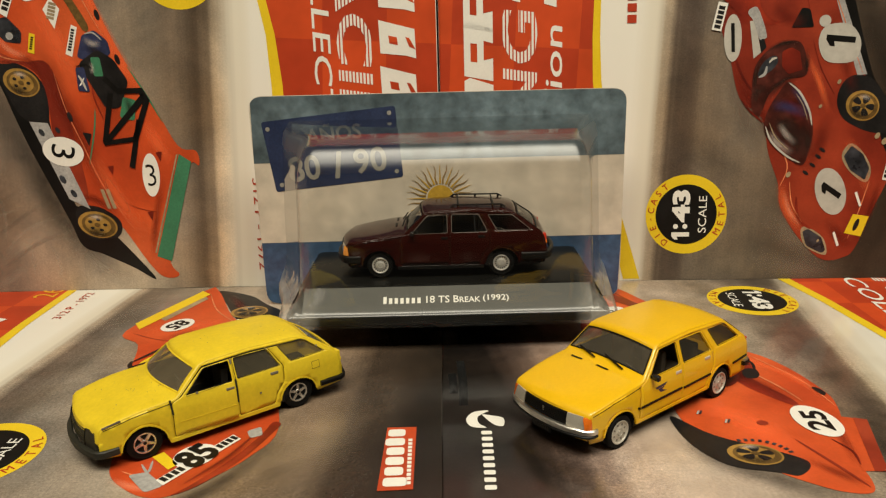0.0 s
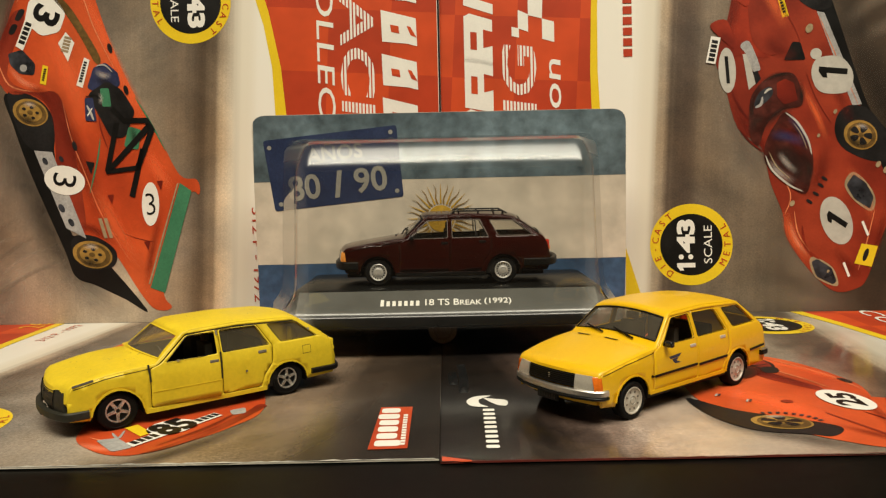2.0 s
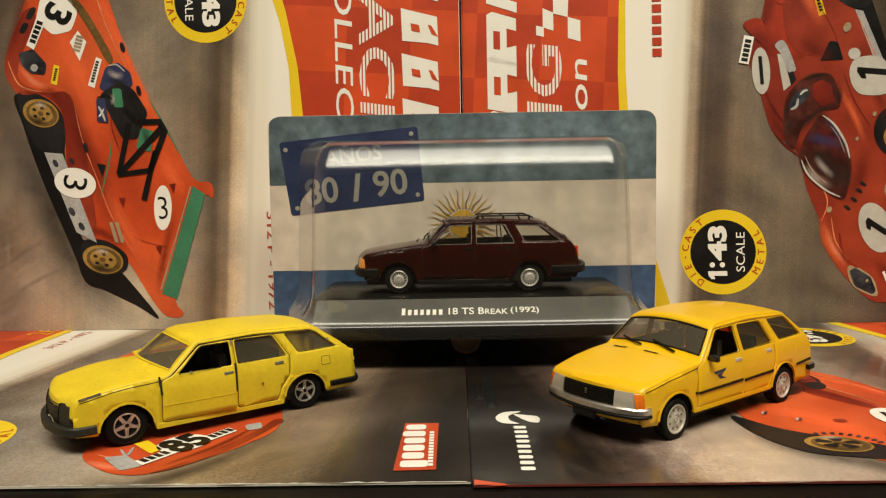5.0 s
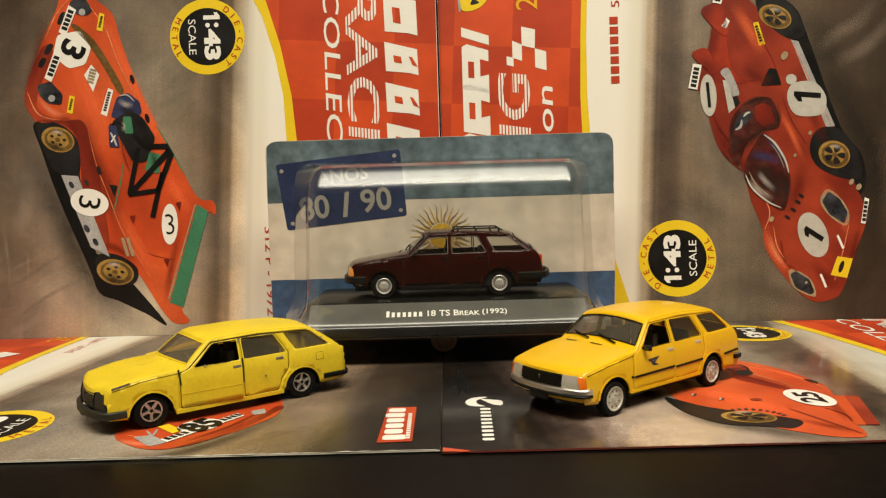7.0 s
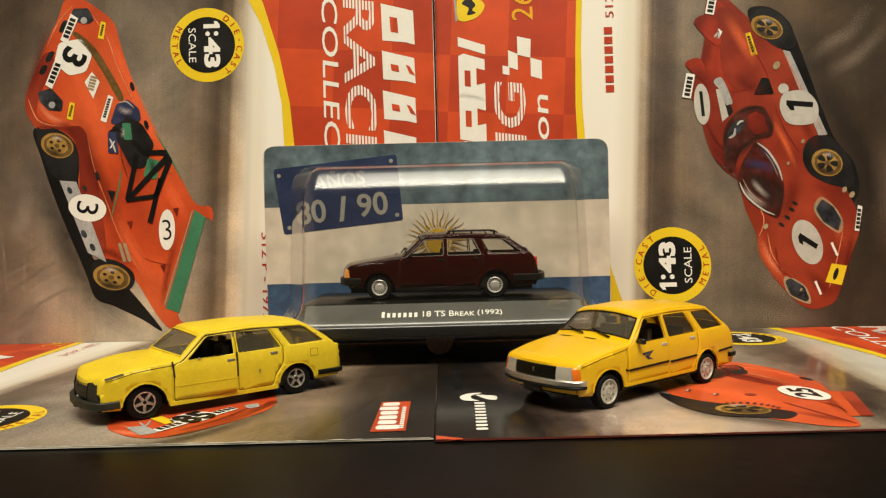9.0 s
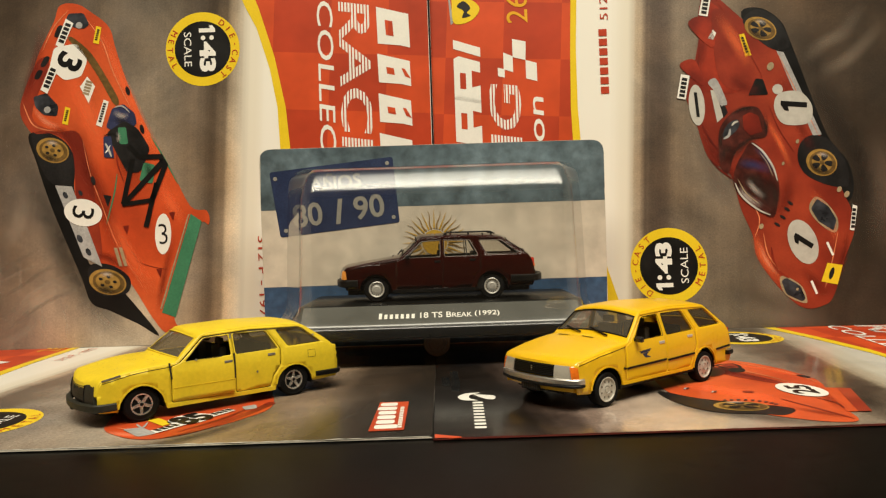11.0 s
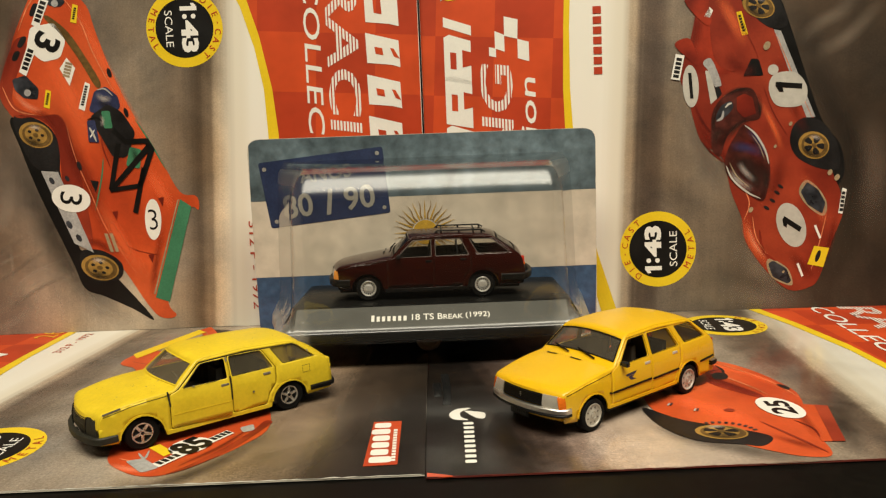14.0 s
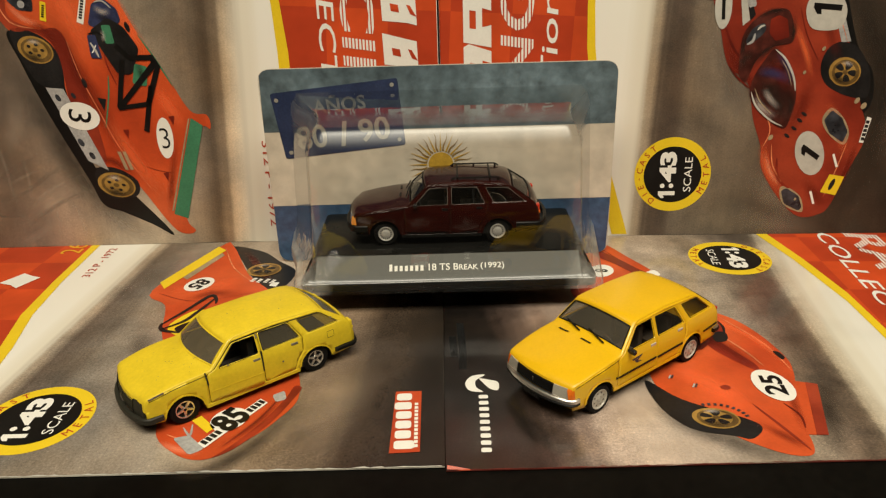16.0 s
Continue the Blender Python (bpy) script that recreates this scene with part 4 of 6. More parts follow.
for k, (v, w) in enumerate(((171.5, 11), (152, 27), (128, 29), (100, 27), (74, 25))):
    if k == 0:
        wr.ink("title_block", [(11, 177), (27, 171.5), (27, 166), (11, 171.5)], "white", 3, smooth=False)
        continue
    t = wr.ink("title_block", [(11, v + w / 2), (14, v + w / 2 + 1.5), (26.5, v + w / 2 - 2.5), (26.5, v - w / 2 - 0.5), (11, v - w / 2 + 2.5)], "white", 3, smooth=False)
    wr.ink("block_slot", [(14.5, v + 5), (18, v + 4.5), (18, v - 5), (14.5, v - 4.5)], cover, 4, t, smooth=False)
    wr.ink("block_slot", [(21.5, v + 6), (26.6, v + 4.5), (26.6, v - 3), (21.5, v - 4)], cover, 4, t, smooth=False)
wr.lettering("title_text", "RACING", 40.5, 74, 150, 19, 90, "white", 3, bold=0.02, stripes=10, slope=0.15)
wr.lettering("title_text", "COLLECTion", 58.5, 66, 150, 9.4, 90, "white", 3, bold=0.005, slope=0.2)
for pts in ([(46, 176), (54, 174), (53.5, 163), (46, 165)], [(40.5, 168), (46, 165.5), (46, 156), (40.5, 158)], [(37, 159), (41, 158), (41, 153), (37, 154)], [(53.5, 163), (60, 161), (60, 150), (53.5, 152)]):
    wr.ink("chequer", pts, "white", 3, smooth=False)
wr.lettering("issue_number", "26", 49.5, 194, 17, 12.5, 90, "amber", 3)
wr.lettering("issue_year", "2021", 47, 206.5, 8, 2.6, 90, "amber", 3)
sh = wr.ink("shield_mark", [(11, 200), (12, 203), (22, 201), (27.5, 195), (22, 188), (12, 187)], "yellow", 3)
wr.ink("shield_device", [(14, 197), (18, 200), (22, 196), (20, 193), (22, 191), (17, 190), (18, 194)], "dark", 4, sh)
wr.ink("shield_rim", [(9, 202), (10, 203), (11.5, 187), (10, 186)], "grey", 3, smooth=False)
wr.lettering("model_text", "512 S", 100.5, 195.5, 21, 4.8, 90, "line_red", 3)
wr.bars("name_bar", 99.3, 161, 40, 4.8, 90, 7, "line_red", 3)
badge(wr, 131.5, 39, 22, 90)
car = wr.ink("printed_racing_car", [(158, 203), (166, 196), (180, 182), (199, 162), (203, 152), (221, 112), (232, 79), (236, 69), (237.5, 57), (231, 40), (224, 20), (218, 14), (206, 13), (193, 25), (182, 42), (180, 55),
             (174, 71), (169, 91), (157, 101), (150, 126), (146, 138), (152, 158), (156, 178)], "red", 2, label="printed picture of a closed red racing car")
wr.ink("tyre_shadow", [(180, 183), (190, 188), (202, 180), (208, 165), (225, 112), (236, 96), (238, 78), (228, 70), (212, 90), (200, 150)], "black", 1, car)
wr.ink("tyre_shadow", [(181, 182), (190, 187), (201, 180), (207, 165), (197, 163), (184, 174)], "dark", 3, car)
wr.ink("tyre_shadow", [(207.6, 98.5), (209.8, 107.6), (216, 111.8), (225, 109.6), (232, 101), (235.6, 91), (235, 82), (228, 81.6), (219, 84.6), (211, 90)], "dark", 3, car)
print_wheel(wr, car, 190.5, 175.5, 9.5, 0.68, -25)
print_wheel(wr, car, 221, 95.8, 8.9, 0.86, -25)
wr.ink("sill_panel", [(199, 162), (203, 161), (222, 112), (217, 111.5)], "grey", 3, car, smooth=False)
wr.ink("tail_shade", [(156, 190), (166, 190), (178, 168), (176, 140), (160, 140), (150, 140), (155, 160)], "deep_red", 3, car)
wr.ink("tail_deck", [(164, 188), (174, 182), (184, 160), (178, 140), (166, 146), (163, 168)], "red", 4, car)
for pts in ([(149, 180), (158, 184), (164, 171), (161, 166)], [(143, 156), (152, 158.5), (156, 144), (151, 147)]):
    wr.ink("tail_fin", pts, "deep_red", 5, car)
for u, v in ((160, 191), (145, 142.5)):
    p = wr.ink("sponsor_plate", [(u - 1.5, v + 8), (u + 3.5, v + 7), (u + 0.5, v - 7), (u - 4.5, v - 6)], "white", 6, car, smooth=False)
    wr.bars("plate_bar", u - 0.5, v + 0.5, 12, 3.2, 78, 5, "dark", 7, p)
roundel(wr, car, 208, 50.5, 13.2, 0.60, -72, "1", 62, 5, 12, ink="pale")
flank = wr.ink("number_roundel", [(195.8, 129.8), (199.4, 137), (211, 137.4), (217.4, 128.9), (215.2, 119.4), (204.6, 118.1), (198.5, 121)], "pale", 4, car)
wr.figure_one("race_number", 207, 129.4, 15, 84, "black", 5, flank, 0.2, 0.0)
tail = wr.ink("number_roundel", disc2(151.8, 132, 12, 36, 0.38, 92), "pale", 4, car, smooth=False)
wr.ink("race_number", [(150.4, 139.5), (152.2, 139.5), (153.2, 125), (151.4, 125)], "black", 5, tail, smooth=False)
wr.ink("number_tag", disc2(198.4, 139.4, 3.0, 20), "pale", 4, car, smooth=False)
wr.ink("cabin_glass", [(163.1, 106.7), (164.3, 117.7), (171.5, 126.4), (182.5, 130), (188.4, 126.6), (191, 112.8), (180.4, 110), (172.2, 102.6), (167.8, 91.6), (163.6, 95.5)], "wine", 4, car)
for pts, w in (([(164, 100), (165, 112), (170, 123)], 5), ([(168, 124), (178, 129), (188, 128)], 4), ([(190, 127), (191, 118), (190, 112)], 4), ([(188, 112), (178, 108), (168, 96)], 6), ([(164, 96), (166, 104), (172, 106)], 7)):
    wr.airbrush(pts, w, "ground", 4.5, car)
wr.ink("roof_panel", [(177.6, 124.6), (182, 126.6), (186.6, 124.4), (188.6, 115), (181.4, 113), (177.8, 117)], "deep_red", 5, car, corner=1.0)
wr.ink("cabin_lining", [(165.6, 108), (166.4, 117.4), (171.6, 123.6), (175.8, 124.6), (176.6, 117.4), (170, 110)], "wine", 5, car)
wr.ink("seat_patch", [(165.6, 112.6), (168.4, 119.6), (174.2, 122.6), (175.4, 118.6), (170.6, 113.6)], "visor", 6, car)
wr.stroke("glass_glint", [(166, 111.6), (169.2, 113.4), (170, 117.4)], 1.5, "grey", 6.5, car)
wr.stroke("glass_glint", [(171, 119), (173, 121), (175, 121.4)], 1.2, "pale", 6.5, car)
wr.ink("cabin_glass", [(181.8, 109), (188.1, 104.2), (193.9, 94.5), (196.3, 83), (195, 73), (191.8, 65.1), (183.1, 69.4), (174.5, 77), (170.6, 85.6), (172.1, 94.5), (176.8, 103)], "wine", 5, car)
for pts, w, c, lay in (([(177, 103), (183, 99), (188, 91), (191, 84)], 9, "dim_red", 6.0), ([(174, 90), (182, 86), (192, 80)], 16, "ground", 6.05), ([(173, 97), (182, 96), (195, 91)], 8, "navy", 6.2), ([(183, 107), (189, 100), (194, 90)], 5, "navy", 6.3),
                       ([(179, 84), (187, 78), (193, 68)], 15, "ground", 6.1), ([(190, 86), (194, 78), (192, 68)], 7, "ground", 6.2), ([(173, 84), (178, 77), (187, 71)], 6, "mist", 6.4), ([(178, 88), (182, 82), (188, 76)], 5, "mist", 6.4)):
    wr.airbrush(pts, w, c, lay, car)
for pts, w, c in (([(182, 108.6), (188, 103.4), (193.4, 94), (195.4, 86)], 1.2, "pale"), ([(171.2, 86), (174.8, 78), (183.2, 70.2), (190.6, 66.4)], 1.1, "pale"), ([(173, 88), (177, 80), (184, 73.4)], 0.6, "tan"), ([(186, 103), (190, 97), (193, 89)], 0.5, "tan")):
    wr.stroke("glass_glint", pts, w, c, 6.6, car)
wr.ink("intake", [(186.2, 146.3), (190.4, 145.7), (193, 136.4), (181.4, 136.4)], "black", 4, car, corner=1.2)
y = wr.ink("sponsor_plate", [(178, 172.5), (181, 173), (184.5, 160), (181, 159)], "yellow", 4, car, smooth=False)
wr.bars("plate_bar", 181, 166, 10, 1.5, -75, 6, "dark", 5, y)
wr.ink("engine_cover", [(160, 140.4), (162.9, 140.3), (166.6, 124.4), (163, 121.3)], "pale", 4, car, smooth=False)
wr.ink("engine_shade", [(163, 141), (164.4, 141), (169.4, 127), (166.8, 124)], "dark", 4, car, smooth=False)
wr.ink("exhaust", [(158.9, 144.4), (161, 147), (164.3, 145.9), (169.1, 133), (167, 131.2), (165.2, 131.5), (162, 140)], "grey", 5, car)
for pts in ([(213.4, 69.4), (217.2, 75), (223.4, 70.4), (227.5, 62.6), (225.5, 56.4), (217.4, 62)], [(194.6, 28.6), (197.5, 30.2), (205.2, 25.2), (207.8, 18), (205.8, 16.4), (197.2, 20.8)]):
    r = wr.ink("lamp_rim", [(sum(q[0] for q in pts) / 6 + (p[0] - sum(q[0] for q in pts) / 6) * 1.13, sum(q[1] for q in pts) / 6 + (p[1] - sum(q[1] for q in pts) / 6) * 1.13) for p in pts], "tan", 3, car)
    wr.ink("lamp_recess", pts, "visor", 4, r, corner=1.2)
n = wr.ink("yellow_patch", [(221, 38), (229.5, 36.5), (226, 25.5), (217, 27.5)], "yellow", 4, car, smooth=False)
wr.ink("patch_mark", disc2(223, 32, 3.6, 16, 0.35, 70), "dark", 5, n, smooth=False)
p = wr.ink("sponsor_plate", [(237, 71), (239.5, 70), (237, 56), (234.5, 56.5)], "white", 5, car, smooth=False)
wr.bars("plate_bar", 237, 63.5, 12, 2, 82, 5, "dark", 6, p)
for pts in ([(220.8, 49.6), (222, 50.2), (225, 42.6), (223.8, 42)], [(210.8, 27.8), (212, 28.4), (214.8, 20.8), (213.6, 20.2)], [(160, 171), (163, 170), (165, 174), (163, 176)]):
    wr.ink("small_sticker", pts, "white", 5, car, smooth=False)
for u, v, r in ((185, 60.1, 1.7), (234, 77, 2.0), (195, 153, 2.6), (230, 80, 1.8), (203.3, 23.5, 0.9), (199.2, 96, 1.1), (208, 108.5, 1.3)):
    wr.ink("small_sticker", disc2(u, v, r, 16, 0.7, 60), "tan", 5, car, smooth=False)
for u, v in ((194, 60.9), (197.4, 65), (200, 69.5), (202, 73)):
    wr.ink("bonnet_slot", disc2(u, v, 1.9, 12, 0.45, -35), "dark", 4, car, smooth=False)

for pts, w, c in (([(166, 194), (178, 172), (188, 152), (190, 146)], 0.5, "deep_red"), ([(200, 160), (208, 140), (220, 112)], 0.5, "glint"), ([(181, 54), (184, 66), (174, 84)], 0.6, "glint"),
                  ([(228, 56), (224, 40), (219, 24)], 0.6, "glint"), ([(193, 130), (198, 116), (206, 102)], 0.5, "deep_red"), ([(158, 100), (163, 94), (170, 88)], 1.0, "deep_red"),
                  ([(152, 126), (158, 112), (164, 104)], 1.2, "deep_red"), ([(190, 48), (192, 36), (199, 30)], 1.6, "deep_red"), ([(186, 56), (188, 44), (194, 34)], 0.7, "glint")):
    wr.stroke("panel_line", pts, w, c, 3.5, car)

for pts, w, c, lay in (([(186, 194), (208, 176), (224, 132), (238, 104), (245, 78), (242, 46), (226, 12)], 30, "ground", 0.5), ([(212, 152), (224, 164), (238, 172), (252, 190)], 12, "smoke", 0.6),
                       ([(222, 148), (240, 156), (262, 178)], 12, "smoke", 0.6), ([(250, 120), (256, 80), (250, 40)], 26, "dust", 0.6), ([(166, 14), (192, 8), (224, 5)], 22, "smoke", 0.6), ([(174, 46), (190, 26), (214, 12)], 24, "smoke", 0.65), ([(170, 70), (158, 96), (148, 124)], 12, "dust", 0.6),
                       ([(181, 58), (185, 42), (196, 26)], 8, "flame", 3.3), ([(206, 36), (214, 26), (220, 18)], 10, "dim_red", 3.3), ([(176, 72), (170, 90), (160, 104), (152, 126)], 8, "dim_red", 3.4),
                       ([(198, 150), (208, 122), (218, 100)], 9, "dim_red", 3.4), ([(192, 60), (200, 76), (204, 96)], 12, "dim_red", 3.3), ([(214, 80), (222, 66), (228, 48)], 8, "flame", 3.3),
                       ([(166, 186), (176, 168), (184, 152)], 10, "flame", 4.3), ([(158, 184), (156, 164), (152, 146)], 9, "dim_red", 4.4), ([(190, 124), (198, 108), (204, 92)], 5, "flame", 3.6),
                       ([(234, 60), (230, 40), (222, 20)], 6, "dim_red", 3.5), ([(183, 52), (187, 40), (194, 31)], 3.5, "blush", 3.7), ([(172, 150), (178, 142), (190, 138)], 10, "dim_red", 4.3)):
    wr.airbrush(pts, w, c, lay, None if lay < 1 else car)

# black strip that closes the gap between the two standing sheets
bm = bmesh.new()
quad = [bm.verts.new(wl.place(u, v, -0.7)) for u, v in ((-4.4, 2.8), (-2.3, 2.8), (-2.3, 211), (-4.4, 211))]
bm.faces.new(quad)
part("fold_tape", bm, MAT["black"], wl.ob, "dark strip behind the gap at the fold", smooth=0)

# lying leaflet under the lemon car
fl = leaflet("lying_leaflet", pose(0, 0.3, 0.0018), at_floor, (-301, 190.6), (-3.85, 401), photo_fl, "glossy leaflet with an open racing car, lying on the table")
fl.ink("cover_field", [(-301, 191), (-196, 191), (-205, 250), (-210, 279), (-217, 312), (-219, 350), (-219.5, 401), (-301, 401)], cover, 1, smooth=False)
fl.ink("yellow_border", [(-190, 191), (-200, 250), (-204, 280), (-211, 312), (-214, 350), (-214.5, 401), (-219.5, 401), (-219, 350), (-217, 312), (-210, 279), (-205, 250), (-196, 191)], "yellow", 2, smooth=False)
for pts in ([(-249, 350), (-241, 362), (-234, 358), (-241, 347)], [(-241, 347), (-234, 358), (-229, 356), (-236, 343)], [(-256, 333), (-250, 341), (-246, 338), (-252, 330)]):
    fl.ink("chequer", pts, "white", 3, smooth=False)
fl.lettering("issue_number", "26", -228, 396, 15, 12.5, 90, "amber", 3)
fl.lettering("model_text", "312 P - 1972", -203.5, 375, 40, 4.6, 90, "line_red", 3)
badge(fl, -165, 224.5, 22, 90)
car = fl.ink("printed_racing_car", [(-159, 336), (-138, 394), (-130, 393), (-111, 352), (-92, 326), (-75, 280), (-63, 238), (-69, 219), (-79, 206), (-88, 198), (-96, 197.5), (-104, 202), (-112, 210), (-116, 222),
             (-126, 262), (-138, 290), (-146, 318)], "orange", 2, label="printed picture of an open red racing car")
fl.ink("tyre_shadow", [(-130, 393), (-110, 384), (-98, 370), (-86, 356), (-88, 338), (-96, 330), (-108, 348), (-120, 372)], "dark", 1, car)
print_wheel(fl, car, -104, 358, 9.5, 0.9, 0, dull=False)
fl.ink("rear_wing", [(-158, 345), (-139, 393), (-133, 387), (-153, 337)], "yellow", 4, car, smooth=False)
fl.ink("wing_glint", [(-149, 352), (-135, 384), (-132, 380), (-144, 348)], "tan", 3, car, smooth=False)
roundel(fl, car, -135.5, 341.5, 8.8, 0.8, 60, "85", -120, 11, 8.5, 5)
fl.ink("cockpit", [(-137, 295), (-128, 312), (-116, 306), (-114, 292), (-124, 284)], "yellow", 4, car)
fl.ink("cockpit_shade", [(-133, 293), (-127, 300), (-118, 300), (-117, 292), (-124, 287)], "dark", 5, car)
for pts in ([(-120, 318), (-121.5, 324), (-125.5, 327), (-133, 312), (-140.6, 298)], [(-141, 299), (-140, 294), (-136, 291), (-128, 289)], [(-122, 324), (-127, 309), (-131, 300), (-139, 293)]):
    fl.stroke("roll_hoop", pts, 2.2, "dark", 6, car)
fl.ink("nose_stripe", [(-102, 220.2), (-99.2, 223.2), (-91.6, 215.4), (-93.8, 212.2)], "yellow", 4, car, smooth=False)
band = fl.ink("sponsor_band", [(-95.6, 206.2), (-92.2, 203.2), (-74.6, 230.6), (-78.2, 233.6)], "white", 5, car, smooth=False)
fl.bars("band_bar", -91.2, 209.6, 9, 3.2, 57.5, 4, "dark", 6, band)
fl.bars("band_bar", -78.8, 228.8, 8.6, 3.2, 57.5, 4, "dark", 6, band)
plate = fl.ink("number_roundel", disc2(-87.5, 220.5, 7.6, 32, 0.9, 57), "white", 4, car, smooth=False)
fl.lettering("race_number", "85", -87.0, 220.2, 12.5, 12.5, 57, "black", 7, plate, 0.04)
fl.ink("lamp_recess", rounded([(-106, 209.5), (-100.2, 211.2), (-92, 203), (-96.8, 199.6)], 1.6), "grey", 4, car, smooth=False)
fl.ink("lamp_recess", rounded([(-74, 236), (-69.5, 239), (-67.5, 233), (-71.5, 231)], 1.4), "grey", 4, car, smooth=False)
for u, v in ((-107, 345), (-99.5, 343.5)):
    fl.bars("small_sticker", u, v, 5, 2.2, -110, 3, "white", 4, car)
    fl.bars("small_sticker", u + 3.4, v - 1.2, 5, 2.2, -110, 3, "white", 4, car)
fl.ink("small_sticker", [(-96, 342), (-92, 341), (-93, 336), (-97, 337.5)], "white", 4, car, smooth=False)
fl.ink("flank_shade", [(-62.8, 241), (-64.5, 234), (-71, 217.5), (-81, 203), (-88, 198), (-83, 204), (-74, 219), (-68, 234), (-66, 242)], "deep_red", 3, car)
for pts, w, c in (([(-154, 332), (-132, 322), (-104, 330)], 0.6, "red"), ([(-109, 212), (-98, 206), (-94, 203)], 0.9, "glint"), ([(-134, 390), (-122, 362), (-108, 344)], 0.8, "glint"),
                  ([(-104, 216), (-100, 211), (-101, 218)], 1.0, "grey"), ([(-86, 204), (-76, 220), (-70, 236)], 0.9, "red")):
    fl.stroke("panel_line", pts, w, c, 3.5, car)
for pts, w, c, lay in (([(-58, 250), (-70, 212), (-90, 190), (-108, 198)], 12, "ground", 0.5), ([(-152, 300), (-140, 270), (-124, 232), (-116, 206)], 16, "ground", 0.5), ([(-178, 330), (-150, 392), (-130, 400)], 26, "smoke", 0.6),
                       ([(-150, 336), (-130, 340), (-112, 346)], 16, "flame", 3.3), ([(-138, 320), (-126, 330), (-108, 328)], 12, "dim_red", 3.3), ([(-112, 208), (-102, 203), (-92, 200)], 5, "blush", 3.6),
                       ([(-68, 240), (-76, 218), (-88, 202)], 6, "dim_red", 3.6), ([(-122, 388), (-108, 362), (-96, 340)], 8, "dim_red", 3.6), ([(-60, 200), (-46, 230), (-40, 270)], 34, "smoke", 0.6)):
    fl.airbrush(pts, w, c, lay, None if lay < 1 else car)
plate = fl.ink("publisher_mark", [(-23.5, 236.5), (-13, 236.5), (-12.8, 198.5), (-24, 198)], "orange", 2, smooth=False)
fl.blocks("publisher_block", -19.4, 217.5, 36, ((-4.2, 3.4), (-2.9, 3.2), (-2.9, 3.2), (-2.9, 3.2), (-2.9, 3.9), (-2.9, 3.2)), 91, "white", 3, plate, fill=0.8)
fl.bars("publisher_bar", -14.6, 215, 28, 1.4, 91, 12, "white", 3, plate)

# lying leaflet under the golden car
fr = leaflet("lying_leaflet", pose(0, 0.3, 0.0018), at_floor, (-3.4, 188.4), (294, 398.6), photo_fr, "glossy leaflet with a red racing car, lying on the table", core="red_edge")
fr.ink("cover_field", [(199, 188.6), (197, 250), (198.5, 312), (195, 353), (188.5, 398.4), (294, 398.4), (294, 188.6)], cover, 1, smooth=False)
fr.ink("yellow_border", [(194, 188.6), (192.5, 250), (194, 303), (189.5, 353), (182, 398.4), (188.5, 398.4), (195, 353), (198.5, 312), (197, 250), (199, 188.6)], "yellow", 2, smooth=False)
fr.lettering("title_text", "COLLECTION", 214, 313, 152, 9.4, -96, "white", 3, bold=0.005, slope=0.2)
fr.lettering("title_text", "RACING", 235, 312, 148, 19, -96, "white", 3, bold=0.02, stripes=10, slope=0.15)
badge(fr, 156, 358, 22, -97)
car = fr.ink("printed_racing_car", [(118, 300), (126, 296), (134, 287), (140, 272), (143, 254), (141.5, 244), (138.5, 235), (134, 222), (130, 209), (128.2, 197), (125, 191.4), (117.6, 192), (110, 196.5), (101, 205), (92, 222), (84, 233), (82, 245), (84, 290),
             (66, 308), (62, 325), (70, 360), (80, 384), (90, 383), (100, 363), (110, 340), (112, 315)], "orange", 2, label="printed picture of a red racing car")
fr.ink("tyre_shadow", [(79, 240), (90, 226), (110, 213), (114, 207), (108, 201), (102, 203), (88, 208), (80, 222)], "dark", 3, car)
print_wheel(fr, car, 99, 213.5, 8.8, 0.72, -10)
roundel(fr, car, 129, 234, 11.2, 0.66, 98, "25", 84, 14, 8.5, 5)
fr.ink("tail_plate", [(138, 237), (146.8, 234), (136, 202), (128.2, 202.6)], "orange", 3.2, car, smooth=False)
fr.ink("plate_shade", [(142.6, 235.6), (146.8, 234), (136, 202), (131.8, 202.3)], "red", 4, car, smooth=False)
fr.ink("haunch_shade", [(111, 280), (116, 277), (122, 263), (128, 250), (127, 245), (121, 252), (114, 264)], "deep_red", 3, car)
fr.ink("cockpit_shade", [(113.5, 272), (117, 281), (124, 287), (125.5, 279), (121, 269), (116, 266)], "deep_red", 3.6, car)
for pts, w in (([(113, 282), (118.5, 285.4), (124.6, 287)], 0.8), ([(114, 277.6), (119, 279.4), (124.4, 281.4)], 0.9), ([(124.8, 287.4), (125.4, 281), (123.6, 274.6)], 1.3), ([(117, 285), (117.4, 279), (119, 274)], 0.8)):
    fr.stroke("wing_stay", pts, w, "dark", 4.2, car)
fr.ink("wing_block", [(118, 273.6), (121, 277.2), (124.6, 276.2), (124.2, 271.4), (121.8, 268.6), (118, 268.6)], "dark", 4.3, car)
fr.ink("intake", [(139.2, 259), (141.4, 258.6), (142.4, 254.4), (140.4, 252.8)], "dark", 5, car)
fr.ink("filler_cap", disc2(109.6, 233.3, 2.0, 20, 0.8), "red", 5, car, smooth=False)
fr.ink("cockpit", [(100, 292), (112, 286), (116, 272), (108, 262), (96, 270)], "deep_red", 4, car)
fr.ink("nose_line", [(86, 372), (100, 350), (104, 338), (100, 338), (92, 352), (82, 366)], "red", 4, car)
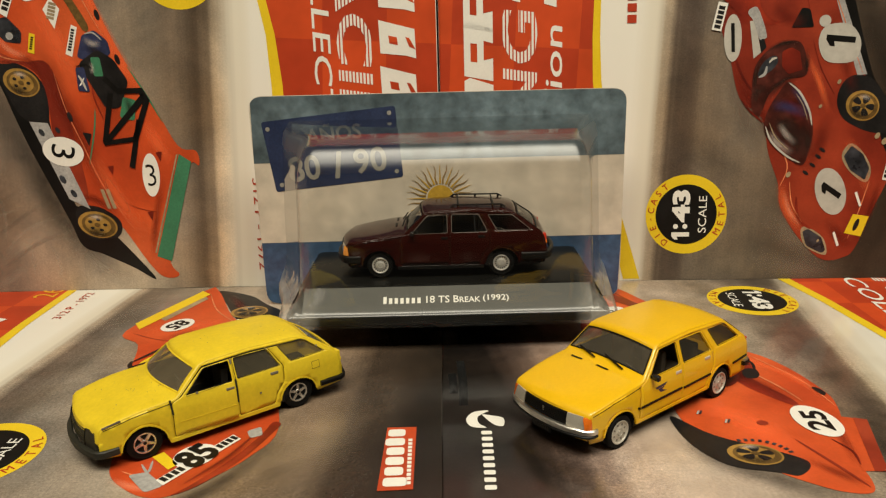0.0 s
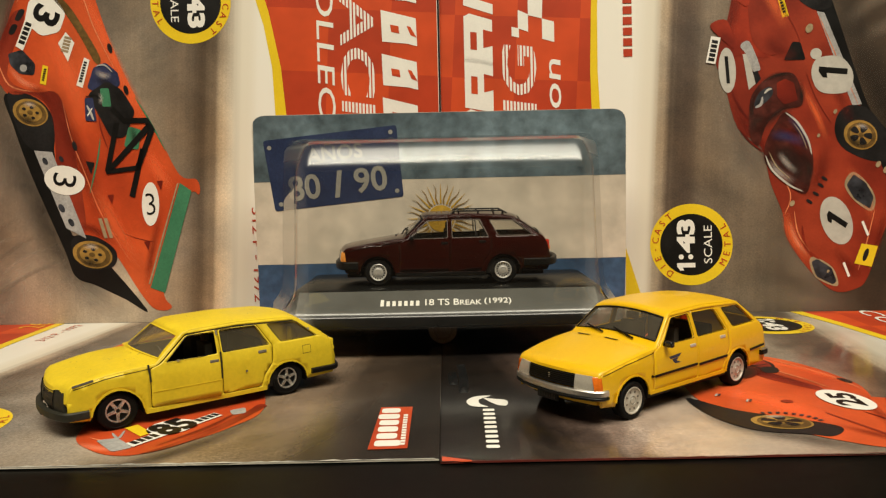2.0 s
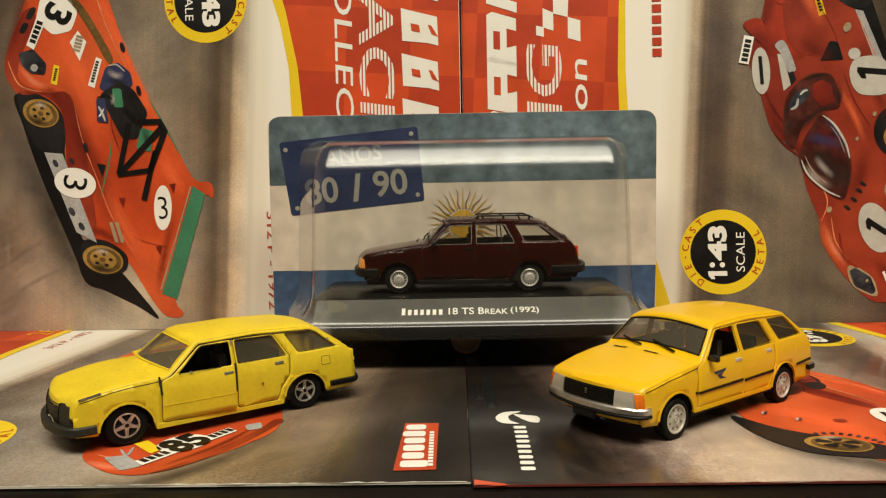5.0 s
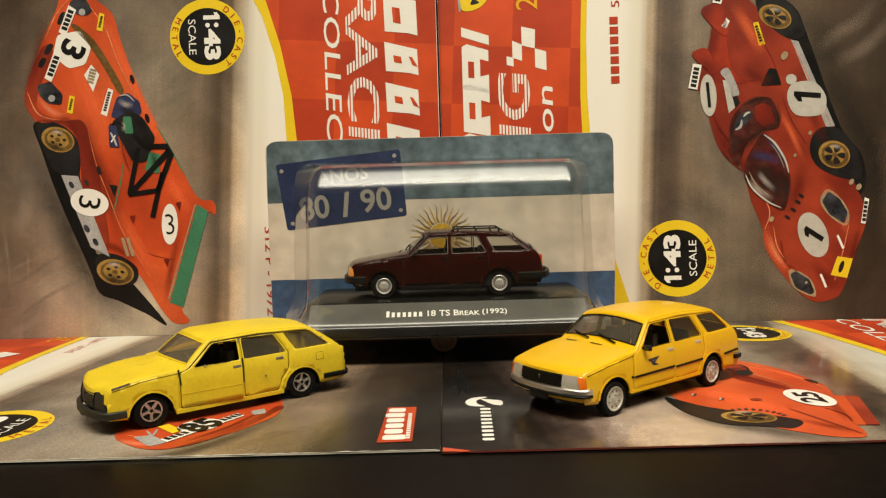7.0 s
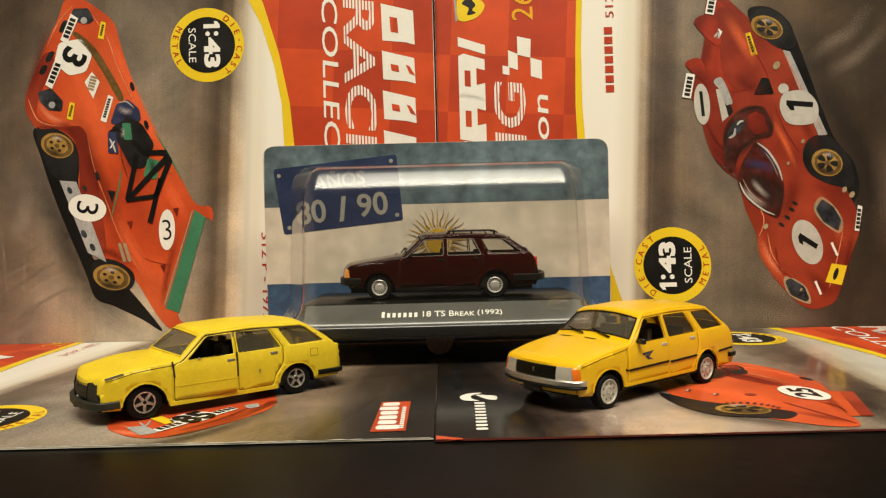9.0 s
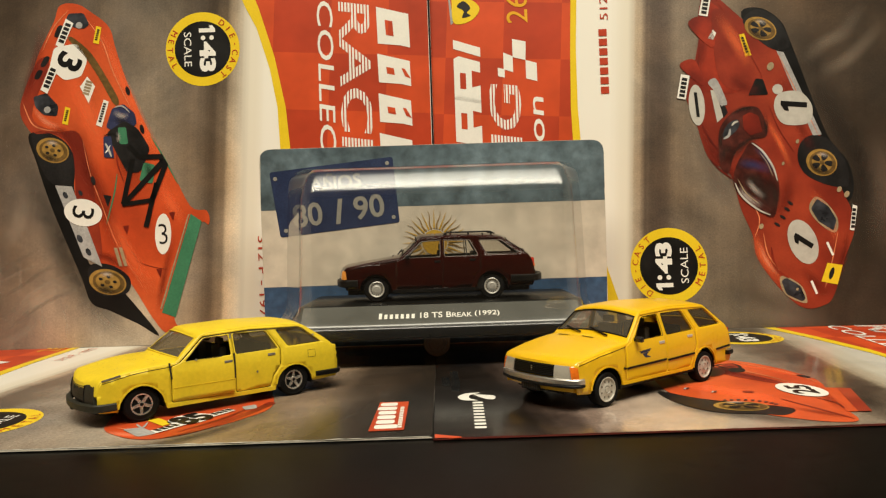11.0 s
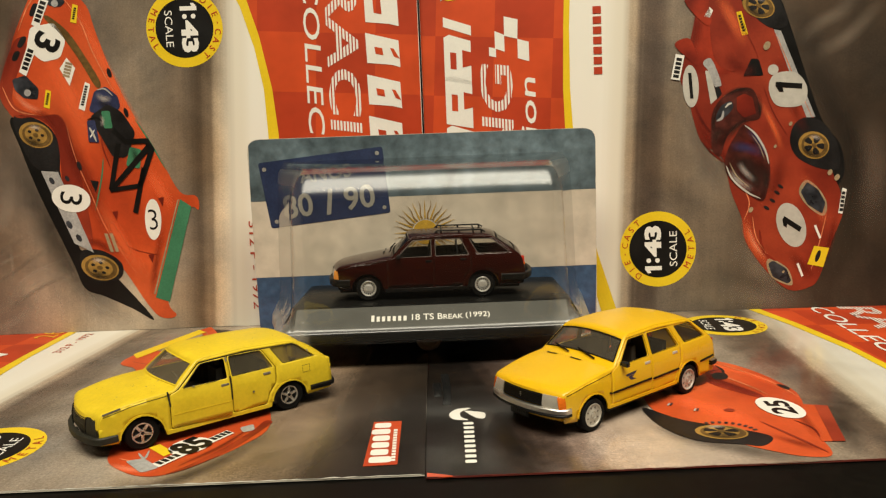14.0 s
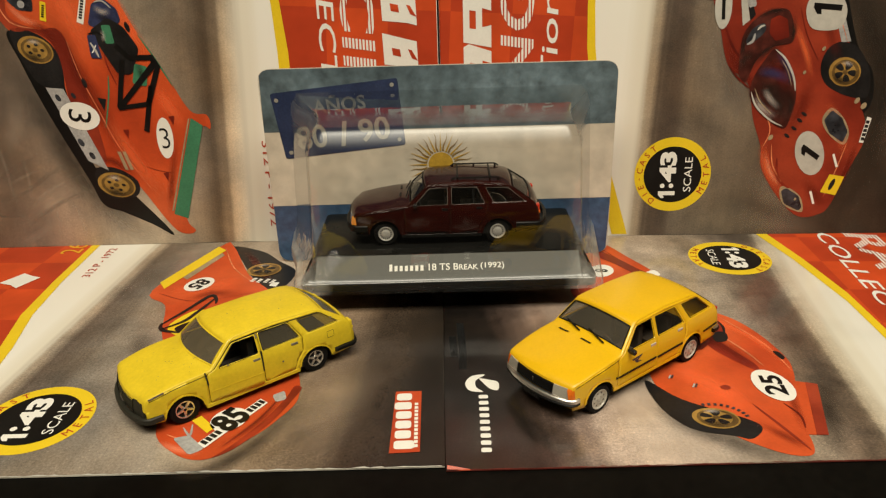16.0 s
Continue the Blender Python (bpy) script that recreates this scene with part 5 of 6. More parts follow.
for u, v in ((90.2, 241.7), (98, 235)):
    for d in (-1.0, 1.0):
        t = fr.ink("small_sticker", [(u - 1.1 + d * 0.5, v - 1.0), (u - 0.5 + d * 0.5, v - 1.3), (u + 0.9 + d * 0.5, v + 1.2), (u + 0.3 + d * 0.5, v + 1.5)], "visor" if d > 0 else "grey", 5, car, smooth=False)
for k in range(9):
    a = radians(100 - 11 * k)
    fr.bars("tyre_bar", 99.2 + 12.2 * math.cos(a), 212 + 10.2 * math.sin(a), 1.5, 1.5, 10 - 11 * k, 1, "visor", 5, car)
roundel(fr, car, 82, 345, 8, 0.8, 60, "8", -100, 4, 7, 4)
fr.ink("nose_lamp", [(76, 378), (84, 382), (90, 376), (82, 370)], "tan", 4, car)
fr.ink("tip_glint", [(104, 340), (110, 344), (112, 338), (107, 336)], "white", 4, car)
for pts, w, c in (([(126, 293), (138, 266), (141, 244)], 0.8, "glint"), ([(118, 282), (127, 262), (131, 248)], 1.0, "glint"), ([(116, 222), (122, 206), (126, 194)], 1.2, "red"),
                  ([(128, 222), (131, 214), (129.5, 206)], 0.9, "deep_red"), ([(108, 338), (98, 352), (88, 374)], 0.8, "deep_red"), ([(72, 362), (66, 340), (66, 320)], 0.9, "glint")):
    fr.stroke("panel_line", pts, w, c, 3.5, car)
for pts, w, c, lay in (([(74, 250), (84, 216), (106, 196), (128, 186)], 18, "ground", 0.5), ([(60, 268), (72, 252), (82, 232)], 18, "ground", 0.55), ([(148, 240), (142, 214), (134, 190)], 14, "ground", 0.5), ([(56, 200), (68, 222), (74, 250)], 26, "smoke", 0.6), ([(52, 192), (76, 198), (96, 194)], 16, "smoke", 0.6),
                       ([(112, 284), (120, 264), (130, 246)], 14, "dim_red", 3.7), ([(90, 250), (104, 236), (116, 214)], 16, "flame", 3.3), ([(122, 290), (136, 270), (141, 246)], 6, "flame", 3.8), ([(136, 240), (132, 222), (128, 202)], 6, "dim_red", 3.8),
                       ([(112, 212), (120, 202), (126, 194)], 7, "dim_red", 3.6), ([(86, 284), (92, 262), (90, 244)], 8, "dim_red", 3.6), ([(66, 330), (74, 358), (84, 380)], 7, "blush", 3.8), ([(30, 260), (46, 300), (56, 350)], 40, "dust", 0.6)):
    fr.airbrush(pts, w, c, lay, None if lay < 1 else car)
for k, (u, v0, v1) in enumerate(((4.1, 252, 292), (0.4, 262, 280))):
    rows = [[fr.place(u + a + 0.4 * math.sin(0.1 * v + k), v, b * math.sin(math.pi * (v - v0) / (v1 - v0)) ** 0.7) for a, b in ((-1.6, 0.03), (-1.0, 0.16), (-0.4, 0.34), (0.1, 0.40), (0.6, 0.3), (1.2, 0.14), (1.8, 0.03))]
            for v in np.linspace(v0 + 0.01, v1 - 0.01, 15)]
    part("paper_crease", grid(rows)[0], MAT["gloss_black"], fr.ob, "raised crease beside the fold", smooth=60)
fr.ink("crescent_mark", [(13.5, 247.2), (8, 246.5), (5, 241.5), (6.5, 236), (12, 234.8), (9.5, 238), (9.4, 243)], "white", 2)
fr.ink("crescent_mark", [(11, 244.5), (14.5, 243.5), (18.5, 241.5), (18.2, 236), (15.5, 236.4), (13.5, 239), (12.2, 241.5)], "white", 2)
fr.blocks("publisher_block", 11.6, 215, 37, ((-1.9, 1.9),) * 9, -91, "white", 2, fill=0.6)
bm, _ = grid([[fr.place(u, v, w) for u, v, w in ((-3, 188.6, -0.3), (5, 188, 0.1))], [fr.place(u, v, w) for u, v, w in ((-3, 190.2, 0.8), (5, 188.5, 0.3))]])
part("curled_corner", bm, INK["orange"], fr.ob, "lifted red page corner", smooth=0)


for sheet, u0, u1, v0, wide in ((fl, -301, -4.6, 190.6, 0.75), (fr, -3.0, 294, 188.5, 0.35)):
    dice = random.Random(5)
    rows = []
    for k in range(150):
        u = u0 + (u1 - u0) * k / 149
        w = wide * dice.uniform(0.15, 1.0) * (1.6 if dice.random() < 0.08 else 1.0)
        rows.append([sheet.place(u, v0 - 0.05, 0.05), sheet.place(u + dice.uniform(-0.5, 0.5), v0 + w, 0.05)])
    part("worn_edge", grid(rows)[0], INK["pale"] if sheet is fl else MAT["red_edge"], sheet.ob, "paper core bare along the worn front edge", smooth=0)


# ---- toy estate cars (front to +x, left to +y, ground at z = 0) ----
def along(points, x):
    return float(np.interp(x, [p[0] for p in points], [p[1] for p in points]))


SECTION = [(0, 18.6), (4, 18.85), (8, 19.0), (12, 19.1), (17, 19.0), (20.6, 18.3), (30.2, 15.0), (31.5, 14.2), (34, 13)]
EDGE = [(41.6, 6.0), (42.3, 8.5), (42.6, 12.0), (42.1, 15.4), (41.2, 16.3), (32, 18.2), (24, 19.4), (16.4, 20.2), (6.2, 29.3), (3.6, 30.0), (-12, 30.5), (-29, 29.7),
        (-33.4, 28.8), (-45.0, 20.2), (-46.4, 18), (-47.6, 12.5), (-47.6, 8.0), (-46.6, 6.0)]
CROWN = [1.6, 2.2, 2.5, 2.5, 1.3, 0.9, 0.9, 1.5, 2.2, 1.2, 1.0, 1.0, 1.0, 1.0, 0.8, 0.6, 0.5, 0.3]
WHEELS = (28.4, -28.4)
AXLE, TYRE = 6.1, 6.15


def half_width(x, z):
    f = 1.0
    if x > 20:
        f -= 0.10 * ((x - 20) / 24.4) ** 2.2
    if x < -18:
        f -= 0.065 * ((-18 - x) / 30) ** 2
    return along(SECTION, z) * f


def arch(x0, r=7.7, n=14):
    return [(x0 + r * math.cos(a), max(AXLE + r * math.sin(a), 0)) for a in [math.pi * (1 - k / n) for k in range(n + 1)]]


SILL = [(-46.6, 6.0), (-36.4, 5.6), *arch(-28.4), (-20.4, 4.6), (20.4, 4.6), *arch(28.4), (36.4, 5.6)]
FRONT_DOOR = [(18.6, 5.9), (-4.2, 5.9), (-4.2, 29.3), (6.0, 28.9), (15.4, 20.6), (18.6, 19.2)]
REAR_DOOR = [(-4.7, 5.9), (-18.4, 5.9), (-19.6, 10.0), (-22.8, 14.2), (-23.4, 20.7), (-18.6, 29.0), (-4.7, 29.3)]
FRONT_PANE = [(13.4, 20.7), (-3.3, 21.0), (-3.3, 28.6), (5.7, 28.2)]
REAR_PANE = [(-5.6, 21.0), (-21.9, 21.2), (-18.0, 28.4), (-5.6, 28.6)]
SIDE_PANE = [(-22.6, 28.3), (-26.6, 21.6), (-40.8, 21.6), (-33.2, 27.9)]
CUTS_Z = (4, 8, 10, 12, 14.5, 17, 19, 20.6, 23, 26, 29)
CUTS_X = tuple(range(-46, 46, 3))


def side_sheet(outline, side, holes=(), off=0.0):
    bm = fill2(outline, holes, CUTS_X, CUTS_Z)
    for v in bm.verts:
        x, z = v.co.x, v.co.y
        v.co = Vector((x, side * (half_width(x, z) + (off(x) if callable(off) else off)), z))
    return bm


def side_line(path, side, width, off, depth=0.25, n=8):
    """A thin moulding that runs along the flank."""
    pts = []
    for k in range(len(path) - 1):
        for j in range(n):
            t = j / n
            pts.append((path[k][0] + (path[k + 1][0] - path[k][0]) * t, path[k][1] + (path[k + 1][1] - path[k][1]) * t))
    pts.append(path[-1])
    rows = []
    for k, (x, z) in enumerate(pts):
        a, b = Vector(pts[max(k - 1, 0)]), Vector(pts[min(k + 1, len(pts) - 1)])
        d = (b - a).normalized()
        nx, nz = -d.y * width / 2, d.x * width / 2
        w0, w1 = half_width(x + nx, z + nz), half_width(x - nx, z - nz)
        proud = off(x) if callable(off) else off
        rows.append([(x + nx, side * (w0 + proud - depth), z + nz), (x + nx, side * (w0 + proud), z + nz), (x - nx, side * (w1 + proud), z - nz), (x - nx, side * (w1 + proud - depth), z - nz)])
    bm, vs = grid(rows, closed=True)
    bm.faces.new(vs[0]), bm.faces.new(vs[-1])
    return bm


def over_rows():
    """Rows across the body, from the nose over bonnet, roof and tail; each with its zone."""
    rows, zone = [], []
    for k in range(len(EDGE) - 1):
        (x0, z0), (x1, z1) = EDGE[k], EDGE[k + 1]
        n = {7: 7, 12: 6}.get(k, 4 if abs(x1 - x0) > 8 else 2)
        for j in range(n + (k == len(EDGE) - 2)):
            t = j / n
            x, z = x0 + (x1 - x0) * t, z0 + (z1 - z0) * t
            crown = CROWN[k] + (CROWN[k + 1] - CROWN[k]) * t
            a = Vector(EDGE[max(k - 1, 0)]) if t < 0.3 else Vector((x0, z0))
            b = Vector(EDGE[min(k + 2, len(EDGE) - 1)]) if t > 0.7 else Vector((x1, z1))
            d = (b - a).normalized()
            no = Vector((d.y, -d.x)) * -1
            no = no if no.dot(Vector((x, z - 12))) > 0 or no.y > 0 else -no
            w = half_width(x, z)
            row = []
            for y, rise in ((0, 0), (0.25, 0.3), (0.7, 0.55), (1.3, 0.68)):
                row.append((w - y, rise))
            inner = w - 1.3
            for f in (0.8, 0.55, 0.28, 0.0):
                row.append((inner * f, 0.68 + crown * (1 - f * f)))
            full = [(y, r) for y, r in row] + [(-y, r) for y, r in row[-2::-1]]
            rows.append([Vector((x + no.x * r, y, z + no.y * r)) for y, r in full])
            zone.append((k, j, n))
    return rows, zone


def is_pane(zone, i, j):
    k, m, n = zone[i]
    return ((k == 7 and 0 < m < n - 1) or (k == 12 and 0 < m < n - 1)) and 3 <= j <= 10


def nose_x(y, z):
    """How far ahead the nose reaches at a place across and up."""
    w = half_width(43, z) - 1.3
    e = along([(6.0, 41.6), (8.5, 42.3), (12, 42.6), (15.4, 42.1), (16.3, 41.2)], z)
    return e + 0.68 + 2.5 * (1 - min(1, abs(y) / w) ** 2)


def nose_sheet(y0, y1, z0, z1, off, depth=1.0, ny=6, nz=2, wrap=0.0):
    """A lens or grille that follows the nose between two widths and heights."""
    front, back = [], []
    for i in range(nz + 1):
        z = z0 + (z1 - z0) * i / nz
        ys = [y0 + (y1 - y0) * j / ny for j in range(ny + 1)]
        front.append([(nose_x(y, z) + off - wrap * max(0, abs(y) - 15) ** 1.5, y, z) for y in ys])
    bm, vs = grid(front)
    geom = bmesh.ops.extrude_face_region(bm, geom=bm.faces[:])["geom"]
    for v in geom:
        if isinstance(v, bmesh.types.BMVert):
            v.co.x -= depth
    return bm


def bumper_path(x_end, x_tip, y_side, front=True, drop=0.0):
    s = 1 if front else -1
    pts = []
    for y, back in ((1, None), (1, 5.6), (0.965, 4.3), (0.89, 3.2), (0.6, 1.25), (0.3, 0.3), (0, 0), (-0.3, 0.3), (-0.6, 1.25), (-0.89, 3.2), (-0.965, 4.3), (-1, 5.6), (-1, None)):
        x = x_end if back is None else x_tip - s * back
        pts.append((x, y * y_side, 0))
    return pts


def box_section(t, h, b=0.35):
    return [(-t / 2, -h / 2 + b), (-t / 2 + b, -h / 2), (t / 2 - b, -h / 2), (t / 2, -h / 2 + b), (t / 2, h / 2 - b), (t / 2 - b, h / 2), (-t / 2 + b, h / 2), (-t / 2, h / 2 - b)]


def lift(bm, dz):
    for v in bm.verts:
        v.co.z += dz
    return bm


def wheel_bm_tyre(inner):
    """A tyre with rounded shoulders and a groove round its side wall."""
    return lathe([(inner - 0.3, -1.7), (inner, -2.1), (5.7, -2.1), (6.0, -1.8), (6.1, -1.4), (TYRE, 0), (6.1, 1.4), (6.0, 1.8), (5.7, 2.1), (5.2, 2.16), (5.05, 2.06), (4.9, 2.14), (inner, 2.1), (inner - 0.3, 1.5)], 40)


def rim_star():
    bm = lathe([(3.85, 1.2), (3.9, 2.0), (4.45, 2.05), (4.5, 1.2), (3.85, 1.2)], 40)
    for k in range(5):
        m = Matrix.Rotation(2 * math.pi * k / 5 + math.pi / 2, 3, "Y")
        vs = [bm.verts.new(m @ Vector(p)) for p in ((0.8, 1.75, -0.72), (4.0, 1.9, -0.48), (4.0, 1.9, 0.48), (0.8, 1.75, 0.72), (0.8, 0.9, -0.82), (4.0, 0.9, -0.6), (4.0, 0.9, 0.6), (0.8, 0.9, 0.82))]
        for f in ((0, 1, 2, 3), (0, 4, 5, 1), (2, 6, 7, 3), (1, 5, 6, 2), (0, 3, 7, 4)):
            bm.faces.new([vs[i] for i in f])
    return lathe([(0.9, 1.0), (1.3, 1.9), (1.25, 2.05), (0.75, 2.05), (0.7, 1.5), (0.1, 1.5)], 20, bm)


def rim_disc(holes, at, size, stretch):
    """A pressed wheel disc with a ring of raised studs or slots."""
    bm = lathe([(4.45, 1.2), (4.5, 2.1), (4.3, 2.2), (4.05, 2.1), (3.9, 1.75), (3.5, 1.7), (2.6, 1.7), (1.9, 1.95), (1.6, 2.1), (1.45, 2.1), (1.3, 1.8), (1.15, 1.8), (1.0, 2.1), (0.1, 2.15)], 40)
    slots = bmesh.new()
    for k in range(holes):
        m = Matrix.Rotation(2 * math.pi * k / holes, 4, "Y") @ Matrix.Translation((at, 1.68, 0)) @ Matrix.Diagonal((stretch, 1, 1, 1))
        bmesh.ops.create_cone(slots, cap_ends=True, segments=8, radius1=size, radius2=size * 0.8, depth=0.35, matrix=m @ Matrix.Rotation(math.pi / 2, 4, "X"))
    return bm, slots


def add_wheel(car, x, side, style, rim_mat, rim_size, big=1.0, out=15.6):
    y = side * out
    holder = part("wheel", wheel_bm_tyre(4.5 * rim_size), MAT["rubber"], car, "black rubber toy tyre")
    holder.location = (x * MM, y * MM, AXLE * big * MM)
    holder.scale = (big, 1.0, big)
    holder.rotation_euler = (0, random.uniform(0, 6), 0 if side > 0 else math.pi)
    part("hub", lathe([(4.3, -1.5), (4.3, 1.0), (0.1, 1.0)], 24), MAT["black"], holder)
    if style == "star":
        bm = rim_star()
        bmesh.ops.scale(bm, vec=(rim_size, 1, rim_size), verts=bm.verts[:])
        part("rim", bm, rim_mat, holder, "silver five-spoke rim")
        part("hub_cap", lathe([(1.0, 1.2), (0.95, 2.0), (0.1, 2.1)], 18), MAT["black"], holder)
    else:
        bm, slots = rim_disc(*style)
        for b in (bm, slots):
            bmesh.ops.scale(b, vec=(rim_size, 1, rim_size), verts=b.verts[:])
        part("rim", bm, rim_mat, holder)
        part("slots", slots, MAT["slot_grey"] if rim_mat == MAT["wheel_grey"] else MAT["cabin"], holder)


def well(x, side):
    """The dark hollow over a wheel: half a drum with a closed inner face."""
    arc = [math.pi * (k / 14) for k in range(15)]
    rows = [[(x + r * math.cos(a), side * y, AXLE - 1.5 + r * math.sin(a) * (7.6 + 1.4) / 7.6) for a in arc] for r, y in ((7.6, 18.0), (7.6, 10.8), (0.1, 10.8))]
    return grid(rows)[0]


def pane(name, outline, side, material, car, corner=0.8):
    return part(name, side_sheet(rounded(outline, corner), side, off=-0.55), material, car)


def frame_strip(outline, side, width, off=0.06):
    """A rubber or chrome line round a window."""
    mid = Vector((sum(p[0] for p in outline) / len(outline), sum(p[1] for p in outline) / len(outline)))
    hole = rounded(outline, 0.8)
    outer = [tuple(Vector(p) + (Vector(p) - mid).normalized() * width) for p in hole]
    return side_sheet(outer, side, [hole], off)


def estate_car(place, label, look_of):
    """look_of: paint, trim, glass, wheels, and which fittings this model carries."""
    o = look_of
    car = thing("toy_estate_car", place, label, "toy car", "toy estate cars")
    paint = MAT[o["paint"]]
    for side in (1, -1):
        shell = [p for p in EDGE] + SILL
        holes = [rounded(FRONT_DOOR, 0.9), rounded(REAR_DOOR, 0.9), rounded(SIDE_PANE, 1.0)]
        part("flank", side_sheet(shell, side, holes), paint, car, mods=(0.6,), out=lambda c: Vector((0, c.y, 0)))
        gap = o["gap"]
        for nm, door, win in (("front_door", FRONT_DOOR, FRONT_PANE), ("rear_door", REAR_DOOR, REAR_PANE)):
            mid = Vector((sum(p[0] for p in door) / len(door), sum(p[1] for p in door) / len(door)))
            small = [tuple(Vector(p) + (mid - Vector(p)).normalized() * gap) for p in rounded(door, 0.9)]
            ajar = o["door_out"] if nm == "front_door" and side > 0 else 0.0
            proud = ajar * 0.75
            d = part(nm, side_sheet(small, side, [rounded(win, 0.8)], lambda x: ajar * (18.6 - x) / 22.8), paint, car, mods=(0.6,), out=lambda c: Vector((0, c.y, 0)))
            if not (nm == "front_door" and side > 0 and o["open_window"]):
                pane("window", win, side, o["glass"], car)
            hx, hz = (-2.0, 18.6) if nm == "front_door" else (-19.2, 19.0)
            hw = half_width(hx, hz) + proud
            part("handle", a_box((hx - 1.5, side * hw - 0.3, hz - 0.5), (hx + 1.5, side * hw + 0.3, hz + 0.5), 0.15), MAT[o["handle"]], d)
            if o["window_line"]:
                part("window_rim", frame_strip(win, side, 0.28, 0.06 + proud), MAT[o["window_line"]], d)
        part("seam_backing", side_sheet([(20, 5), (-24.5, 5), (-24.5, 20.6), (17, 20.6), (20, 19.6)], side, off=-1.0), MAT["cabin"], car)
        pane("window", SIDE_PANE, side, o["glass"], car)
        if o["window_line"]:
            part("window_rim", frame_strip(SIDE_PANE, side, 0.28), MAT[o["window_line"]], car)
        for x in WHEELS:
            add_wheel(car, x, side, o["wheel"], MAT[o["rim"]], o["rim_size"], o["big"], o["track"])
            lip = [(x + 7.7 * math.cos(a), AXLE + 7.7 * math.sin(a)) for a in [math.pi * (0.02 + 0.96 * k / 12) for k in range(13)]]
            part("arch_lip", side_line(lip, side, 0.55, 0.22, 0.6, 1), paint, car)
            part("wheel_well", well(x, side), MAT["cabin"], car)
        part("fuel_flap" if side > 0 else "flank_panel", side_line([(-34.6, 15.6), (-37.8, 15.6), (-37.8, 18.6), (-34.6, 18.6), (-34.6, 15.6)], side, 0.14, 0.04, 0.2, 2), MAT["dark_grey"] if o["flap"] else paint, car)
        part("bonnet_seam", side_line([(41.0, 15.5), (32, 17.5), (18.8, 19.2)], side, 0.22, 0.05, 0.3), MAT[o["seam"]], car)
        part("sill", side_line([(20.2, 5.1), (-20.2, 5.1)], side, 1.5, 0.15, 0.6, 12), MAT[o["sill"]], car)
        part("roof_gutter", side_line([(6.0, 29.3), (-12, 29.9), (-32.6, 28.9)], side, 0.35, 0.3, 0.5), paint, car)
        if not o["strip"]:
            part("waist_crease", side_line([(18.2, 11.4), (-4.0, 11.6)], side, 0.22, lambda x: 0.1 + (o["door_out"] * (18.6 - x) / 22.8 if side > 0 else 0), 0.3), paint, car)
        if o["strip"]:
            for x0, x1 in ((19.0, 20.2), (18.4, -3.9), (-5.0, -21.2), (-36.4, -46.4)):
                part("side_strip", side_line([(x0, 11.8), (x1, 12.2)], side, 0.7, 0.35, 0.5), MAT["black"], car)
    rows, zone = over_rows()
    bm, _ = grid(rows, skip=lambda i, j: is_pane(zone, i, j))
    part("bonnet_and_roof", bm, paint, car, mods=(0.5,), out=lambda c: c - Vector((c.x * 0.7, 0, 12)))
    for k, nm in ((7, "windscreen"), (12, "rear_window")):
        keep = [i for i in range(len(rows)) if zone[i][0] == k and 0 < zone[i][1]]
        cut = [[p + Vector((0, 0, -0.25)) for p in rows[i][3:12]] for i in keep]
        g = part(nm, grid(cut)[0], o["screen"] if k == 7 else o["glass"], car)
        edge = [cut[0][j] for j in range(len(cut[0]))] + [r[-1] for r in cut[1:]] + cut[-1][-2::-1] + [r[0] for r in cut[-2:0:-1]]
        edge = [p + Vector((0, 0, 0.32)) for p in edge]
        loop = []
        for q, p in enumerate(edge):
            d = (edge[(q + 1) % len(edge)] - edge[q - 1]).normalized()
            n1 = d.cross(Vector((0.6 if k == 7 else -0.6, 0, 0.8))).normalized()
            n2 = d.cross(n1)
            loop.append([p + n1 * a * 0.22 + n2 * b * 0.16 for a, b in ((-1, -1), (1, -1), (1, 1), (-1, 1))])
        part("rubber_seal", grid(loop + [loop[0]], closed=True)[0], MAT["black"] if o["seal"] else paint, g)
    # cabin
    part("underbody", box(a_box((-46, -11.5, o["floor"]), (42, 11.5, 7.0), 0.5), (-20, -16.6, o["floor"] + 0.4), (20, 16.6, 6.9), 0.4), MAT["cabin"], car)
    part("cabin_floor", box(a_box((-45, -15.5, 6.6), (41, 15.5, 8.0)), (17, -16, 8), (22, 16, 19.4), 0.5), MAT["cabin"], car)
    for y in (-7.2, 7.2):
        s = part("seat", box(a_box((-3.0, y - 4.6, 8), (7.5, y + 4.6, 13.0), 1.0), (-4.6, y - 4.5, 12), (-1.6, y + 4.5, 23.5), 1.0), MAT[o["seat"]], car)
        part("headrest", a_box((-4.4, y - 2.3, 24), (-2.4, y + 2.3, 26.6), 0.6), MAT[o["seat"]], s)
    part("bench", box(a_box((-20, -13, 8), (-10.5, 13, 13), 1.0), (-22, -13, 12), (-19, 13, 22.5), 1.0), MAT[o["seat"]], car)
    w = part("steering_wheel", lathe([(2.9, -0.25), (3.3, -0.25), (3.3, 0.25), (2.9, 0.25), (2.9, -0.25)], 24), MAT["cabin"], car)
    w.matrix_basis = pose(11.5 * MM, 7.2 * MM, 19.6 * MM, 0, 0, 90) @ pose(0, 0, 0, 25)
    # nose
    low = o["grille_low"]
    g = part("grille", nose_sheet(-9.6, 9.6, low, 15.5, o["lens"] - 0.15, 1.4, 8), MAT[o["grille"]], car)
    for k in range(6):
        z = low + 0.4 + (15.1 - low) / 6 * k
        part("grille_bar", nose_sheet(-9.5, 9.5, z, z + 0.26, o["bars"] + o["lens"] - 0.25, 0.5, 8, 1), MAT[o["grille"]], g)
